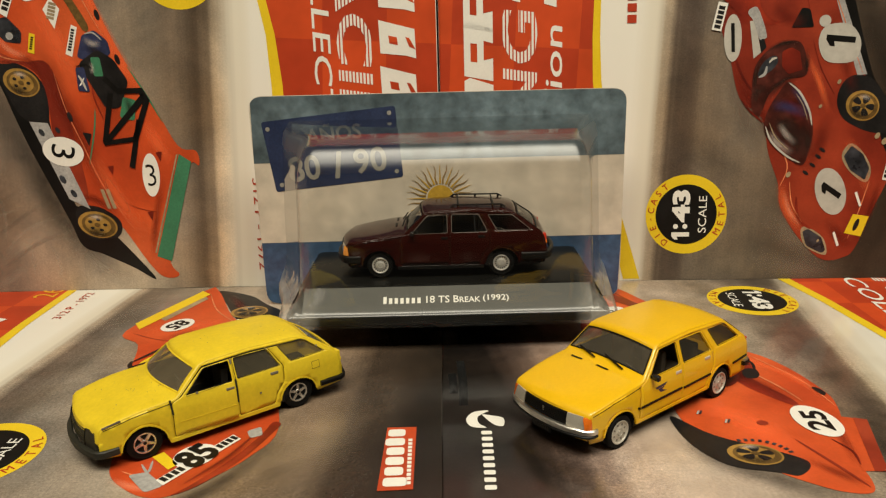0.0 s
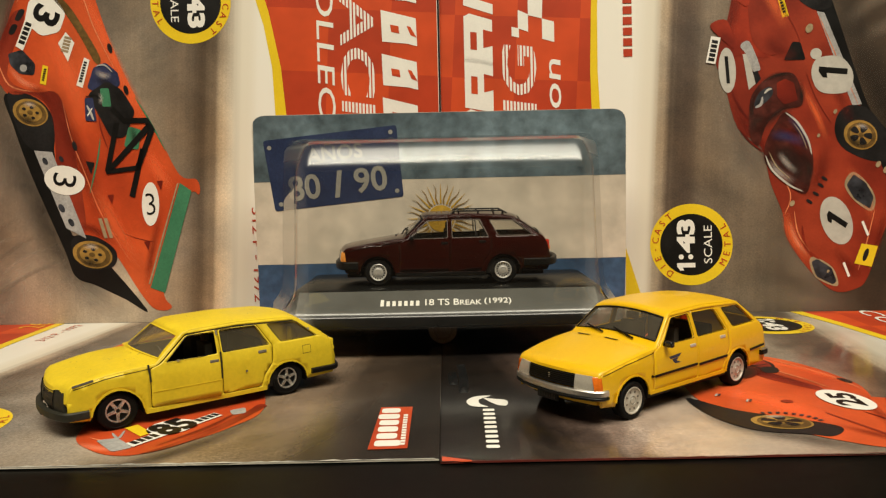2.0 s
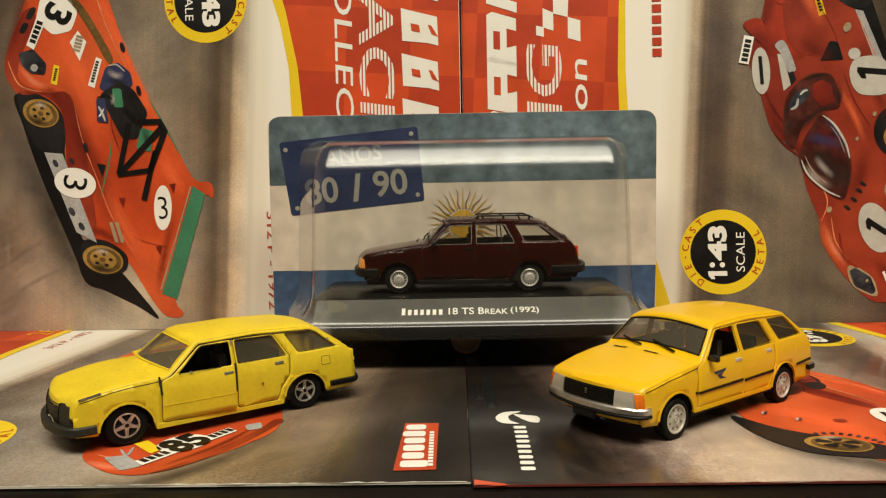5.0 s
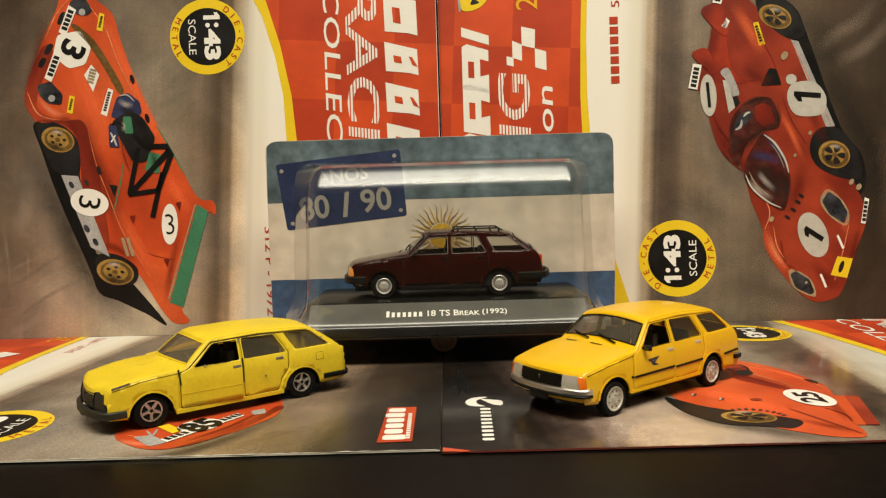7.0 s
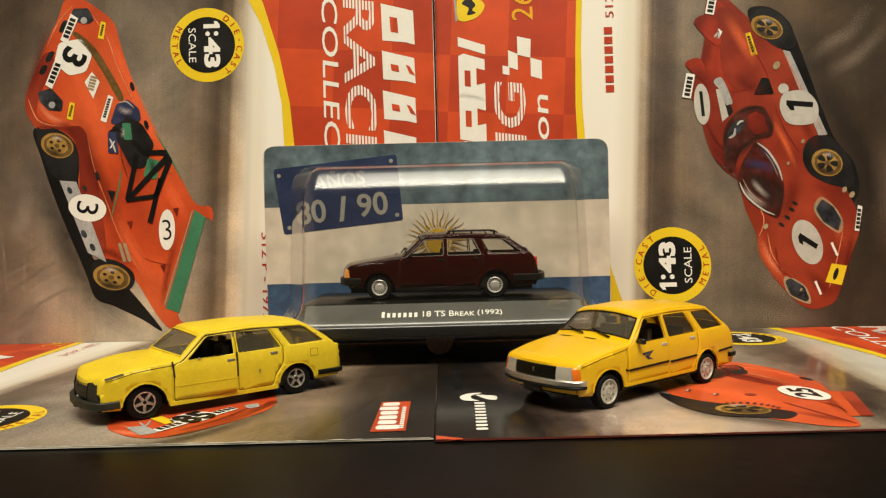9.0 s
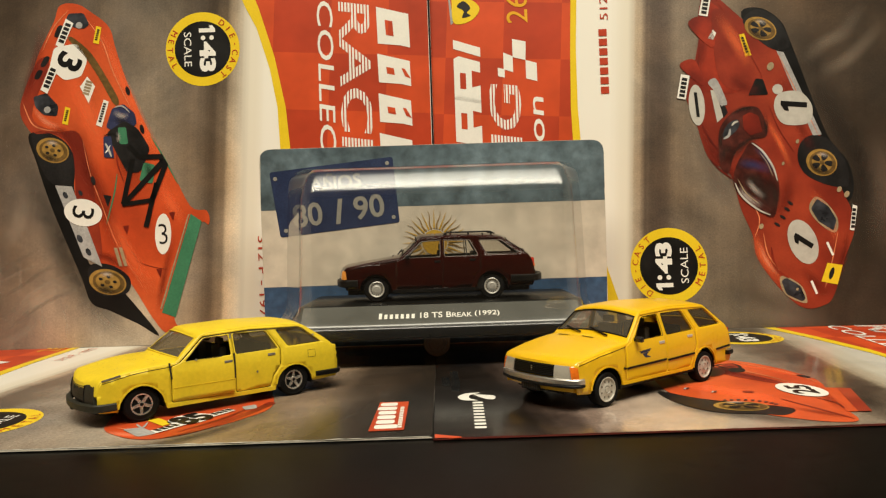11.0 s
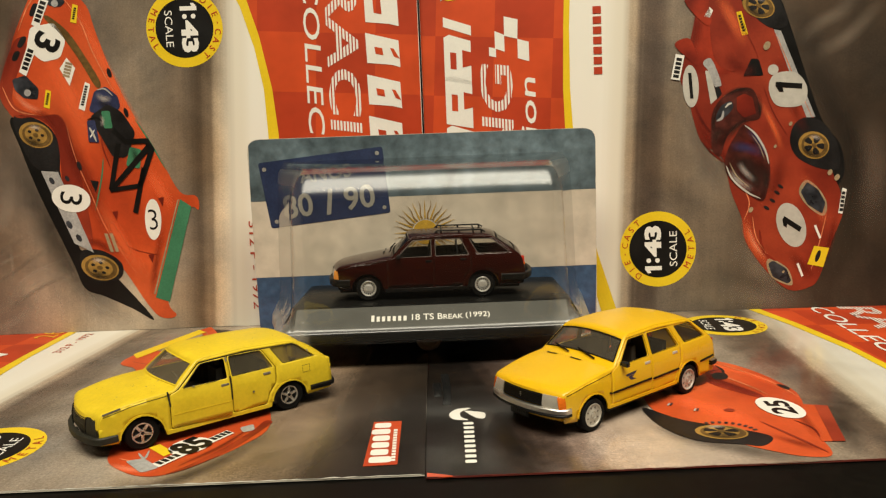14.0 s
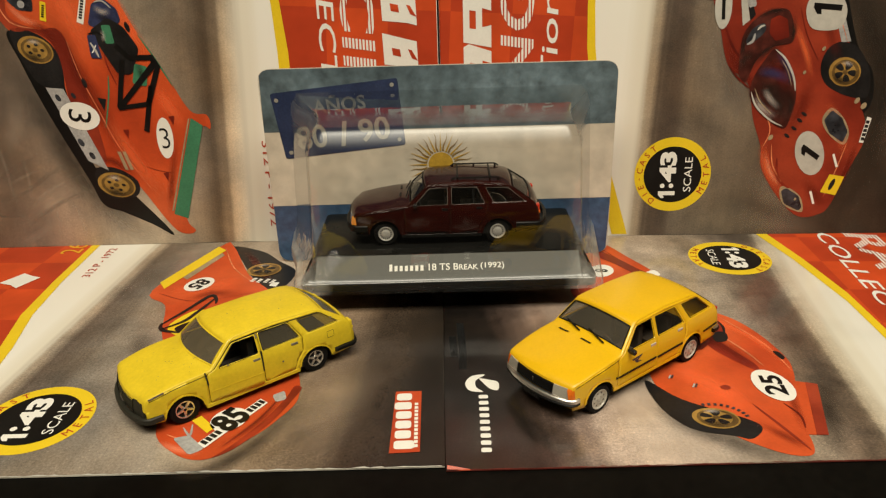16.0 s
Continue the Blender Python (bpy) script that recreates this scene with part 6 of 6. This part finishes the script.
    if not o["indicator"]:
        for y in (9.75, -9.75):
            part("lamp_divider", nose_sheet(y - 0.22, y + 0.22, low - 0.2, 15.4, 0.5, 0.8, 1), MAT["black"], g)
    part("bonnet_badge", a_box((nose_x(0, 13.6) + 0.2, -0.35, 12.8), (nose_x(0, 13.6) + 0.55, 0.35, 14.4), 0.1), MAT[o["badge"]], g)
    for s in (1, -1):
        bm = nose_sheet(s * 9.9, s * (16.5 if o["indicator"] else 16.4), low - 0.4, 15.5, o["lens"], 1.6, 5, 3, 0.0)
        for v in bm.verts:
            v.co.y -= s * 0.9 * max(0.0, (v.co.z - 11.2) / 4.3) * (abs(v.co.y) - 9.9) / 5.1
        part("headlight", bm, MAT[o["headlight"]], car)
        if o["indicator"]:
            bm = bmesh.new()
            rows = []
            for z, y0, y1, x0, x1 in ((11.2, 16.65, 17.95, 41.6, 43.9), (12.2, 16.6, 18.0, 41.6, 43.95), (15.0, 15.6, 17.8, 41.9, 43.6), (15.4, 15.7, 17.6, 42.0, 43.3)):
                rows.append([(x0, s * y0, z), (x1, s * y0, z), (x1 - 0.5, s * (y1 - 0.9), z), (x1 - 1.6, s * (y1 - 0.2), z), (x0, s * y1, z)])
            bm, vs = grid(rows, closed=True)
            bm.faces.new(vs[0]), bm.faces.new(vs[-1])
            part("indicator", bm, MAT[o["indicator"]], car)
        tl = part("tail_light", a_box((-47.9, s * 15.0 - 2.0, 12.6), (-45.2, s * 15.0 + 2.0, 19.2), 0.5), MAT[o["tail"]], car)
        part("reflector", a_box((-48.1, s * 15.0 - 1.7, 14.8), (-45.6, s * 15.0 + 2.12, 16.2), 0.2), MAT["lemon" if o["tail"] == "lemon" else "amber"], tl)
    b = part("front_bumper", lift(sweep(bumper_path(o["wrap"], 46.8, 17.9), box_section(1.8, o["bumper_h"], 0.7 if o["bumper_h"] > 4 else 0.4)), o["bumper_z"]), MAT[o["bumper"]], car)
    if o["bumper"] == "chrome":
        part("bumper_strip", lift(sweep(bumper_path(o["wrap"], 47.05, 18.05), box_section(1.7, 0.9, 0.2)), 8.8), MAT["black"], b)
    x, h, z = o["rear"]
    part("rear_bumper", lift(sweep(bumper_path(x, -51.8, 18.8, False), box_section(1.8, h)), z), MAT[o["rear_bumper"]], car)
    part("apron", nose_sheet(-16, 16, 6.5, 8.9, -0.5, 2.0, 8), paint if o["apron"] else MAT["dark_grey"], car)
    for ob in car.children_recursive:
        if ob.name.split(".")[0] in ("window", "windscreen", "rear_window"):
            ob.visible_shadow = False
    return car


def plate_under(car, text_bars):
    p = part("number_plate", a_box((46.3, -4.5, 6.0), (46.8, 4.5, 8.6), 0.15), MAT["black"], car, "dark plate with unreadable pale marks")
    bm = bmesh.new()
    for k in range(text_bars):
        y = -3.8 + 7.6 * k / text_bars
        box(bm, (46.8, y, 6.6), (46.86, y + 0.7, 8.0))
    part("plate_bars", bm, MAT["dark_seat"], p)


def door_mirror(car, side):
    m = part("door_mirror", a_box((11.6, side * 20.2 - 1.4, 20.4), (13.4, side * 20.2 + 1.4, 22.4), 0.6, 3), MAT["gloss_black"], car)
    part("mirror_arm", a_box((11.6, side * 18.4 - 1.0, 20.7), (13.0, side * 18.4 + 1.2, 21.7), 0.3), MAT["black"], m)


def wipers(car):
    rows, zone = over_rows()
    low = [r for r, z in zip(rows, zone) if z[0] == 7]
    for y0, y1 in ((9.5, 0.5), (-3.0, -11.5)):
        pts = []
        for k in range(5):
            t = k / 4
            y = y0 + (y1 - y0) * t
            f = 0.04 + 0.20 * t
            base = min(low[0], key=lambda p: abs(p.y - y))
            top = min(low[-1], key=lambda p: abs(p.y - y))
            pts.append(Vector((base.x + (top.x - base.x) * f + 0.45, y, base.z + (top.z - base.z) * f + 0.45)))
        part("wiper", sweep(pts, box_section(0.6, 0.5, 0.12)), MAT["black"], car)
        ahead = min((r for r in rows), key=lambda r: abs(r[7].x - low[0][7].x - 2.4))
        slot = [[Vector((p.x + dx, p.y, p.z + 0.14)) for p in (min(ahead, key=lambda q: abs(q.y - y1 - e)) for e in (0.0, 2.6, 5.2))] for dx in (-0.5, 0.5)]
        for row in slot:
            for e, p in zip((0.0, 2.6, 5.2), row):
                p.y = y1 + e
        part("vent_slot", grid(slot)[0], MAT["black"], car)


def roof_rack(car):
    r = part("roof_rack", sweep([(-5, 11.6, 31.0), (-6.5, 11.6, 32.3), (-28, 11.6, 32.2), (-30, 11.6, 31.0)], ring(0.38)), MAT["black"], car, "thin black roof rails")
    part("rail", sweep([(-5, -11.6, 31.0), (-6.5, -11.6, 32.3), (-28, -11.6, 32.2), (-30, -11.6, 31.0)], ring(0.38)), MAT["black"], r)
    for y in (11.6, -11.6):
        for x in (-6.3, -17.2, -28.2):
            part("post", a_box((x - 0.5, y - 0.4, 30.2), (x + 0.5, y + 0.4, 32.2), 0.15), MAT["black"], r)
    for x in (-8.5, -24.5):
        part("crossbar", a_box((x - 0.4, -11.6, 31.9), (x + 0.4, 11.6, 32.25), 0.15), MAT["black"], r)


LEMON = dict(lens=0.25, bars=0.18, seal=False, flap=True, grille_low=9.6, screen=SMOKED, wrap=36.6, rear=(-37.6, 2.0, 8.2), seat="dark_seat", paint="lemon", glass=SMOKED_SIDE, wheel="star", rim="star_rim", rim_size=0.83, big=1.0, track=15.8, floor=4.2, gap=0.36, door_out=0.95, open_window=True, handle="bare", window_line="dark_grey", seam="dark_grey", sill="lemon", strip=False,
             grille="dark_grey", badge="dark_grey", headlight="dark_grey", indicator="", tail="lemon", bumper="dark_grey", rear_bumper="black", bumper_h=2.8, bumper_z=7.8, apron=False)
GOLDEN = dict(lens=0.6, bars=0.3, seal=True, flap=False, grille_low=11.6, screen=SCREEN, wrap=39.6, rear=(-43.4, 1.7, 9.6), seat="brown_seat", paint="golden", glass=SHADED_GLASS, wheel=(8, 2.9, 0.36, 1.25), rim="wheel_grey", rim_size=0.98, big=0.97, track=16.5, floor=5.2, gap=0.13, door_out=0.0, open_window=True, handle="silver", window_line="black", seam="black", sill="golden", strip=True,
              grille="black", badge="chrome", headlight="lamp_glass", indicator="amber", tail="red", bumper="chrome", rear_bumper="black", bumper_h=2.1, bumper_z=10.2, apron=True)
MAROON = dict(lens=0.4, bars=0.3, seal=True, flap=False, grille_low=11.6, screen=WINDOW, wrap=36.6, rear=(-37.0, 3.2, 9.6), seat="cabin", paint="maroon", glass=WINDOW, wheel=(16, 3.15, 0.30, 1.9), rim="silver", rim_size=0.84, big=1.0, track=15.6, floor=3.2, gap=0.13, door_out=0.0, open_window=False, handle="black", window_line="dull_trim", seam="black", sill="black", strip=False,
              grille="black", badge="chrome", headlight="lamp_glass", indicator="orange_lens", tail="red", bumper="black", rear_bumper="black", bumper_h=3.4, bumper_z=9.2, apron=False)

lemon = estate_car(pose(-0.0918, 0.2508, 0.0019, 0, 0, 217.8), "scuffed lemon-yellow die-cast estate car with chipped paint, on the lying leaflet", LEMON)
golden = estate_car(pose(0.0673, 0.2514, 0.0019, 0, 0, 217.1), "shiny golden-yellow die-cast estate car with black trim, on the lying leaflet", GOLDEN)
maroon = estate_car(pose(-0.0036, 0.3395, 0.0305, 0, 0, 180), "dark maroon model estate car with roof rack, on its black plinth", MAROON)

WHEEL_PARTS = ("wheel", "hub", "rim", "hub_cap", "slots", "steering_wheel")
# the lemon casting is lower, its windscreen foot bows forward and its nose leans back
for ob in lemon.children_recursive:
    if ob.name.split(".")[0] not in WHEEL_PARTS:
        for v in ob.data.vertices:
            bow = max(0.0, 1 - abs(v.co.x - 0.0165) / 0.011) * max(0.0, 1 - (v.co.y / 0.0165) ** 2) * min(1.0, max(0.0, (v.co.z - 0.0185) / 0.0015))
            flat = 0.0012 * max(0.0, 1 - (v.co.y / 0.0155) ** 2) * min(1.0, max(0.0, (v.co.x - 0.024) / 0.014)) * min(1.0, max(0.0, (v.co.z - 0.0135) / 0.002))
            v.co.x += 0.0034 * bow - 0.07 * max(0.0, v.co.z - 0.009) * min(1.0, max(0.0, v.co.x - 0.036) / 0.005)
            v.co.z -= flat
            v.co.z = v.co.z * 0.935 - 0.0005 + 0.0008 * min(1.0, max(0.0, (v.co.x - 0.016) / 0.012)) * min(1.0, max(0.0, (v.co.z - 0.011) / 0.004))
# the golden model shows more of its dark floor pan
for ob in golden.children_recursive:
    if ob.name.split(".")[0] in ("flank", "front_door", "rear_door", "sill"):
        for v in ob.data.vertices:
            v.co.z += 0.0019 * min(1.0, max(0.0, (0.0095 - v.co.z) / 0.0045)) * min(1.0, max(0.0, (0.0225 - abs(v.co.x)) / 0.002))
# the maroon model has longer ends on a shorter wheelbase
for ob in maroon.children_recursive:
    if ob.name.split(".")[0] == "wheel":
        ob.location.x *= 0.975
    elif ob.name.split(".")[0] not in WHEEL_PARTS:
        for v in ob.data.vertices:
            x, edge = v.co.x * 1000, 28.4
            far = max(0.0, abs(x) - edge) * (1.08 if x > 0 else 1.06)
            v.co.x = math.copysign(min(abs(x), edge) * 0.975 + far, x) * MM

# golden car's fittings
plate_under(golden, 7)
door_mirror(golden, 1)
wipers(golden)
for shape in ([(11.2, 16.9), (4.6, 17.3), (5.8, 16.3), (10.4, 16.0)], [(9.6, 15.9), (6.0, 16.2), (7.4, 15.2), (4.8, 14.2), (8.0, 14.3), (9.0, 15.1)]):
    part("door_decal", side_sheet(shape, 1, off=0.05), MAT["decal_blue"], golden, "dark blue emblem of plain slanted shapes", smooth=0)
part("rear_bumper_trim", lift(sweep(bumper_path(-43.6, -51.7, 18.5, False), box_section(1.5, 0.9, 0.25)), 10.5), MAT["chrome"], golden, "chrome strip on the rear bumper")

# maroon car's fittings
roof_rack(maroon)
door_mirror(maroon, 1)
wipers(maroon)
for side in (1, -1):
    part("window_bar", side_line([(-16.0, 21.0), (-15.6, 28.5)], side, 0.5, -0.1, 0.4, 3), MAT["black"], maroon)

# lemon car's wear
for x0, z0, x1, z1, w in ((40.8, 15.7, 35, 16.9, 0.6), (18.9, 19.0, 18.4, 13.5, 0.6), (-4.5, 19.5, -4.5, 10.5, 0.6), (1.4, 6.2, -0.5, 6.1, 0.35), (7, 5.6, 5.5, 5.6, 0.35), (-3.9, 26.5, -3.9, 25.0, 0.6)):
    # the two long upright strips paint the dark door gaps in grey
    worn = MAT["dark_grey"] if abs(x0 - x1) < 1 and z0 - z1 > 4 else MAT["bare"]
    part("paint_chip", side_line([(x0, z0), (x1, z1)], 1, w, 0.42 if -4 < x0 < 18 else 0.08, 0.2, 3), worn, lemon, "worn edge patch, or dark strip for a door gap")
for x, z in ((9.6, 19.0), (-13.0, 11.6), (-1.5, 12.3), (-37.5, 22.6)):
    part("paint_chip", side_sheet(disc2(x, z, 0.45, 8), 1, off=0.42), MAT["bare"], lemon, smooth=0)
for side in (1, -1):
    seam = part("gutter_seam", side_line([(6.0, 28.7), (-12, 29.25), (-32.4, 28.25)], side, 0.24, 0.14, 0.3), MAT["dark_grey"], lemon)
    for v in seam.data.vertices:
        v.co.z = v.co.z * 0.935 - 0.0005
top = next(ob for ob in lemon.children if ob.name.startswith("bonnet_and_roof"))
shell = BVHTree.FromPolygons([v.co.copy() for v in top.data.vertices], [tuple(p.vertices) for p in top.data.polygons])
bm = bmesh.new()
dice = random.Random(11)
for k in range(46):
    x, y = dice.choice(((dice.uniform(19, 36), dice.uniform(-14, 14)), (dice.uniform(-30, 4), dice.uniform(-12, 12)), (dice.uniform(17, 24), dice.uniform(4, 16))))
    hit, normal, _, _ = shell.ray_cast(Vector((x, y, 60)) * MM, Vector((0, 0, -1)))
    if hit:
        a, b = normal.orthogonal().normalized(), normal.cross(normal.orthogonal()).normalized()
        r = dice.uniform(0.10, 0.30)
        bm.faces.new([bm.verts.new((hit + normal * 0.04 * MM) * 1000 + (a * math.cos(t) * dice.uniform(0.5, 1.5) + b * math.sin(t) * dice.uniform(0.4, 1.0)) * r) for t in [2 * math.pi * q / 7 for q in range(7)]])
part("paint_chips", bm, MAT["bare"], lemon, "tiny grey chips in the paint", smooth=0)
part("tow_lug", a_box((45.3, -1.6, 4.6), (47.3, 1.6, 8.0), 0.6), MAT["dark_grey"], lemon)


# ---- blister pack with plinth and backing card ----
CARD_Y = 369.0
pack = thing("blister_pack", pose(-0.003, 0.369, 0.004), "clear plastic blister pack on a flag-printed card", "blister pack")
back = pack.matrix_world.inverted()


def to_pack(p):
    return back @ (Vector(p) * MM) * 1000


def card_face(outline, material, name, layer, parent, label=""):
    bm = fill2(outline)
    for v in bm.verts:
        v.co = to_pack((v.co.x, CARD_Y - 0.08 * layer, v.co.y))
    return part(name, bm, material, parent, label, smooth=0)


sky_blue = surface("flag_blue_ink", (0.098, 0.136, 0.158), 0.35, vary=0.45, grain=110, stain=26, coat=0.2)
low_blue = surface("flag_low_blue_ink", (0.040, 0.083, 0.16), 0.35, vary=0.25, grain=250, stain=40, coat=0.2)
flag_white = surface("flag_white_ink", (0.60, 0.53, 0.43), 0.35, vary=0.13, grain=90, stain=22, coat=0.2)
sign_blue = surface("sign_blue_ink", (0.022, 0.034, 0.085), 0.35, vary=0.2, coat=0.2)
sign_white = surface("sign_white_ink", (0.29, 0.28, 0.245), 0.35, vary=0.1)
# white ink greyed in colour for the dome highlight that veils these letters
veiled_white = surface("veiled_sign_ink", (0.17, 0.17, 0.17), 0.35, vary=0.5, grain=200, stain=120)
sun_ink = surface("sun_ink", (0.50, 0.30, 0.035), 0.35, vary=0.15, grain=500, coat=0.2)
sun_line = surface("sun_line_ink", (0.27, 0.16, 0.04), 0.35, vary=0.15)

outline = rounded([(-97, 2.0), (89.8, 2.0), (89.8, 110.3), (-97, 110.8)], 7.0, 6)
bm = fill2(outline)
for v in bm.verts:
    v.co = to_pack((v.co.x, CARD_Y, v.co.y))
card = part("backing_card", bm, MAT["paper_edge"], pack, "rounded cardboard backing card", smooth=0, mods=())
ext = card.modifiers.new("thickness", "SOLIDIFY")
ext.thickness, ext.offset = 0.6 * MM, 1
card_face([(-96.8, 77.6), (89.6, 77.6), *rounded([(89.6, 77.6), (89.6, 110.1), (-96.8, 110.6), (-96.8, 77.6)], 7, 6)[5:19]], sky_blue, "blue_band", 8, card)
card_face([(-96.8, 36), (89.6, 36), (89.6, 77.5), (-96.8, 77.5)], flag_white, "white_band", 8, card)
card_face([(89.6, 35.9), (-96.8, 35.9), *rounded([(-96.8, 35.9), (-96.8, 2.6), (89.6, 2.6), (89.6, 35.9)], 7, 6)[5:19]], low_blue, "blue_band", 8, card)
card_face(rounded([(-91.5, 98.2), (-24.6, 104.6), (-21.8, 69), (-86.6, 62.8)], 1.5), sign_blue, "number_sign", 10, card, "dark blue printed number sign")


def card_text(body, x, z, w, h, turn, material, layer, bold=0.03):
    c, s = math.cos(radians(turn)), math.sin(radians(turn))
    bm = text_bm(body, lambda a, b: to_pack((x + c * a - s * b, CARD_Y - 0.08 * layer, z + s * a + c * b)), w, h, bold)
    return part("sign_text", bm, material, card, smooth=0)


card_text("AÑOS", -56, 92.4, 28, 9.2, 5.5, veiled_white, 12, 0.02)
card_text("80", -71.6, 74.6, 16.2, 12.8, 6, sign_white, 12, 0.02)
card_text("/", -54.4, 76, 5.2, 13.4, 6, sign_white, 12, 0.06)
card_text("90", -38.2, 78, 16.6, 12.8, 6, sign_white, 12, 0.02)
for x, z in ((-88.4, 94.6), (-27.6, 101.2), (-25, 72), (-83.6, 66.4)):
    card_face(disc2(x, z, 1.1, 14), sign_white, "sign_rivet", 12, card)
SUN = (-3.3, 57.6)
card_face(disc2(*SUN, 6.7, 32), sun_ink, "sun_disc", 12, card)
for k in range(32):
    a = 2 * math.pi * k / 32
    wave = 0.5 if k % 2 else 0.0
    left, right = [], []
    for j in range(7):
        t = j / 6
        r, wid = 7.5 + 9.8 * t, 0.40 * (1 - t) + 0.07
        sway = wave * math.sin(t * 2 * math.pi)
        px, pz = SUN[0] + r * math.cos(a) - sway * math.sin(a), SUN[1] + r * math.sin(a) + sway * math.cos(a)
        left.append((px - wid * math.sin(a), pz + wid * math.cos(a)))
        right.append((px + wid * math.sin(a), pz - wid * math.cos(a)))
    card_face(left + right[::-1], sun_line if k % 2 else sun_ink, "sun_ray", 12, card)

# plinth
MIDX = -1.0
prof = [(368.0, 15.4), (301.5, 15.4), (300.2, 16.2), (300.0, 20.8), (300.8, 21.6), (311.5, 29.8), (313.0, 30.4), (368.0, 30.4)]
rows = []
for f in (-1, -0.985, -0.955, -0.5, 0, 0.5, 0.955, 0.985, 1):
    inset = 0 if abs(f) < 0.96 else (1.2 if abs(f) < 0.99 else 3.0)
    rows.append([to_pack((MIDX + f * (66.5 + 4.5 * min(1, max(0, (25 - z) / 3.5))), y + (inset if y < 330 else 0), z - (inset * 0.25 if z > 20 else 0))) for y, z in prof])
bm, vs = grid(rows, closed=True)
bm.faces.new(vs[0]), bm.faces.new(vs[-1])
plinth = part("plinth", bm, MAT["plinth"], pack, "black display plinth with a sloping name strip", smooth=25)
SL = Vector((0, 311.5 - 300.8, 29.8 - 21.6)).normalized()
ON = Vector((0, -SL.z, SL.y))


def on_slope(x, d):
    return to_pack(Vector((x, 300.8, 21.6)) + SL * d + ON * 0.12)


bm, _ = grid([[to_pack(Vector((x, 300.8, 21.6)) + SL * d + ON * 0.06) for x in (MIDX - 63.6, MIDX + 63.6)] for d in (0.1, 13.3)])
part("name_strip", bm, MAT["strip"], plinth, smooth=0)
label_white = surface("label_white_ink", (0.78, 0.76, 0.70), 0.4, vary=0.04)
part("name_text", text_bm("18 TS B", lambda a, b: on_slope(-3.1 + a, 6.2 + b), 14.4, 3.7, 0.012), label_white, plinth, smooth=0)
part("name_text", text_bm("REAK", lambda a, b: on_slope(9.0 + a, 5.8 + b), 9.2, 2.9, 0.012), label_white, plinth, smooth=0)
part("name_text", text_bm("(1992)", lambda a, b: on_slope(20.4 + a, 6.1 + b), 11.4, 4.0, 0.012), label_white, plinth, smooth=0)
for k in range(7):
    bm = bmesh.new()
    x, h = -29.2 + 2.5 * k, (1.85 if k == 0 else 1.45)
    bm.faces.new([bm.verts.new(on_slope(a, b)) for a, b in ((x, 4.35), (x + 1.45, 4.35), (x + 1.45, 4.35 + 2 * h), (x, 4.35 + 2 * h))])
    part("name_bar", bm, label_white, plinth, smooth=0)

# dome
LEVELS = [(15.2, 82.6, 75, 298.85, 6), (20.2, 82.2, 74.6, 298.95, 6), (20.7, 81.9, 74.0, 299.2, 6), (21.1, 81.6, 73.3, 299.7, 6.5), (21.5, 81.3, 72.4, 300.3, 7), (22.6, 80.8, 71.0, 300.9, 7), (25, 80, 68.2, 301.3, 8), (28, 79.5, 66, 301.6, 9), (32, 79.3, 65.2, 301.9, 9), (45, 78.8, 64.4, 302.5, 8.5),
          (65, 78, 63.6, 303.2, 8), (76, 77.5, 63.2, 303.8, 7.2), (80, 77.3, 63.0, 304.2, 7), (82, 77.1, 62.8, 304.7, 6.7), (83.5, 77, 62.5, 305.25, 6.5), (85.5, 76.8, 62.1, 306.2, 6.4), (88, 76.6, 61.5, 307.6, 6.2), (90.3, 76.3, 60.8, 309.0, 6),
          (92, 76, 60.1, 310.2, 6), (92.9, 75.8, 59.6, 311.3, 6), (93.4, 75.5, 59.3, 313.0, 6), (94.4, 74.8, 59.6, 319, 5.6), (95.7, 74.0, 61.0, 328, 5), (97.0, 73.2, 63.6, 342, 4), (97.8, 72.6, 67.4, 356, 3), (98.2, 72.2, 71.4, 368.3, 0.3)]
rows = []
for z, wb, wf, yf, r in LEVELS:
    half = [(wb, 368.4), (wb + (wf - wb) * 0.33, 368.4 + (yf + r - 368.4) * 0.33), (wb + (wf - wb) * 0.66, 368.4 + (yf + r - 368.4) * 0.66)]
    for k in range(9):
        a = math.pi / 2 * k / 8
        pucker = 0.45 * math.sin(k * 2.3 + z * 1.1) * math.sin(a * 2) if z < 36 else 0.0  # drawn folds at the lower corners
        half.append((wf - r + (r + pucker) * math.cos(a), yf + r - (r + pucker) * math.sin(a)))
    half += [((wf - r) * 0.5, yf - 0.15)]
    row = [(MIDX + x, y, z) for x, y in half] + [(MIDX, yf - 0.2, z)] + [(MIDX - x - (4 if y > 340 else 0), y, z) for x, y in half[::-1]]
    rows.append([to_pack(p) for p in row])
dome = part("blister_dome", grid(rows)[0], BLISTER, pack, "clear vacuum-formed plastic dome", smooth=60)
dome.visible_shadow = False
# prop under the plinth
prop = thing("round_prop", pose(-0.0033, 0.3295, 0.0086), "small round dull metal cap wedged under the plinth", "cap")
part("cap", lathe([(0.1, 18), (6.0, 18), (6.6, 17.2), (6.6, 0.6), (6.2, 0.0), (4.7, 0.0), (4.5, 0.9), (3.4, 0.9), (3.2, 0.2), (1.5, 0.2), (1.3, 0.7), (0.1, 0.7)], 36), MAT["brass"], prop)
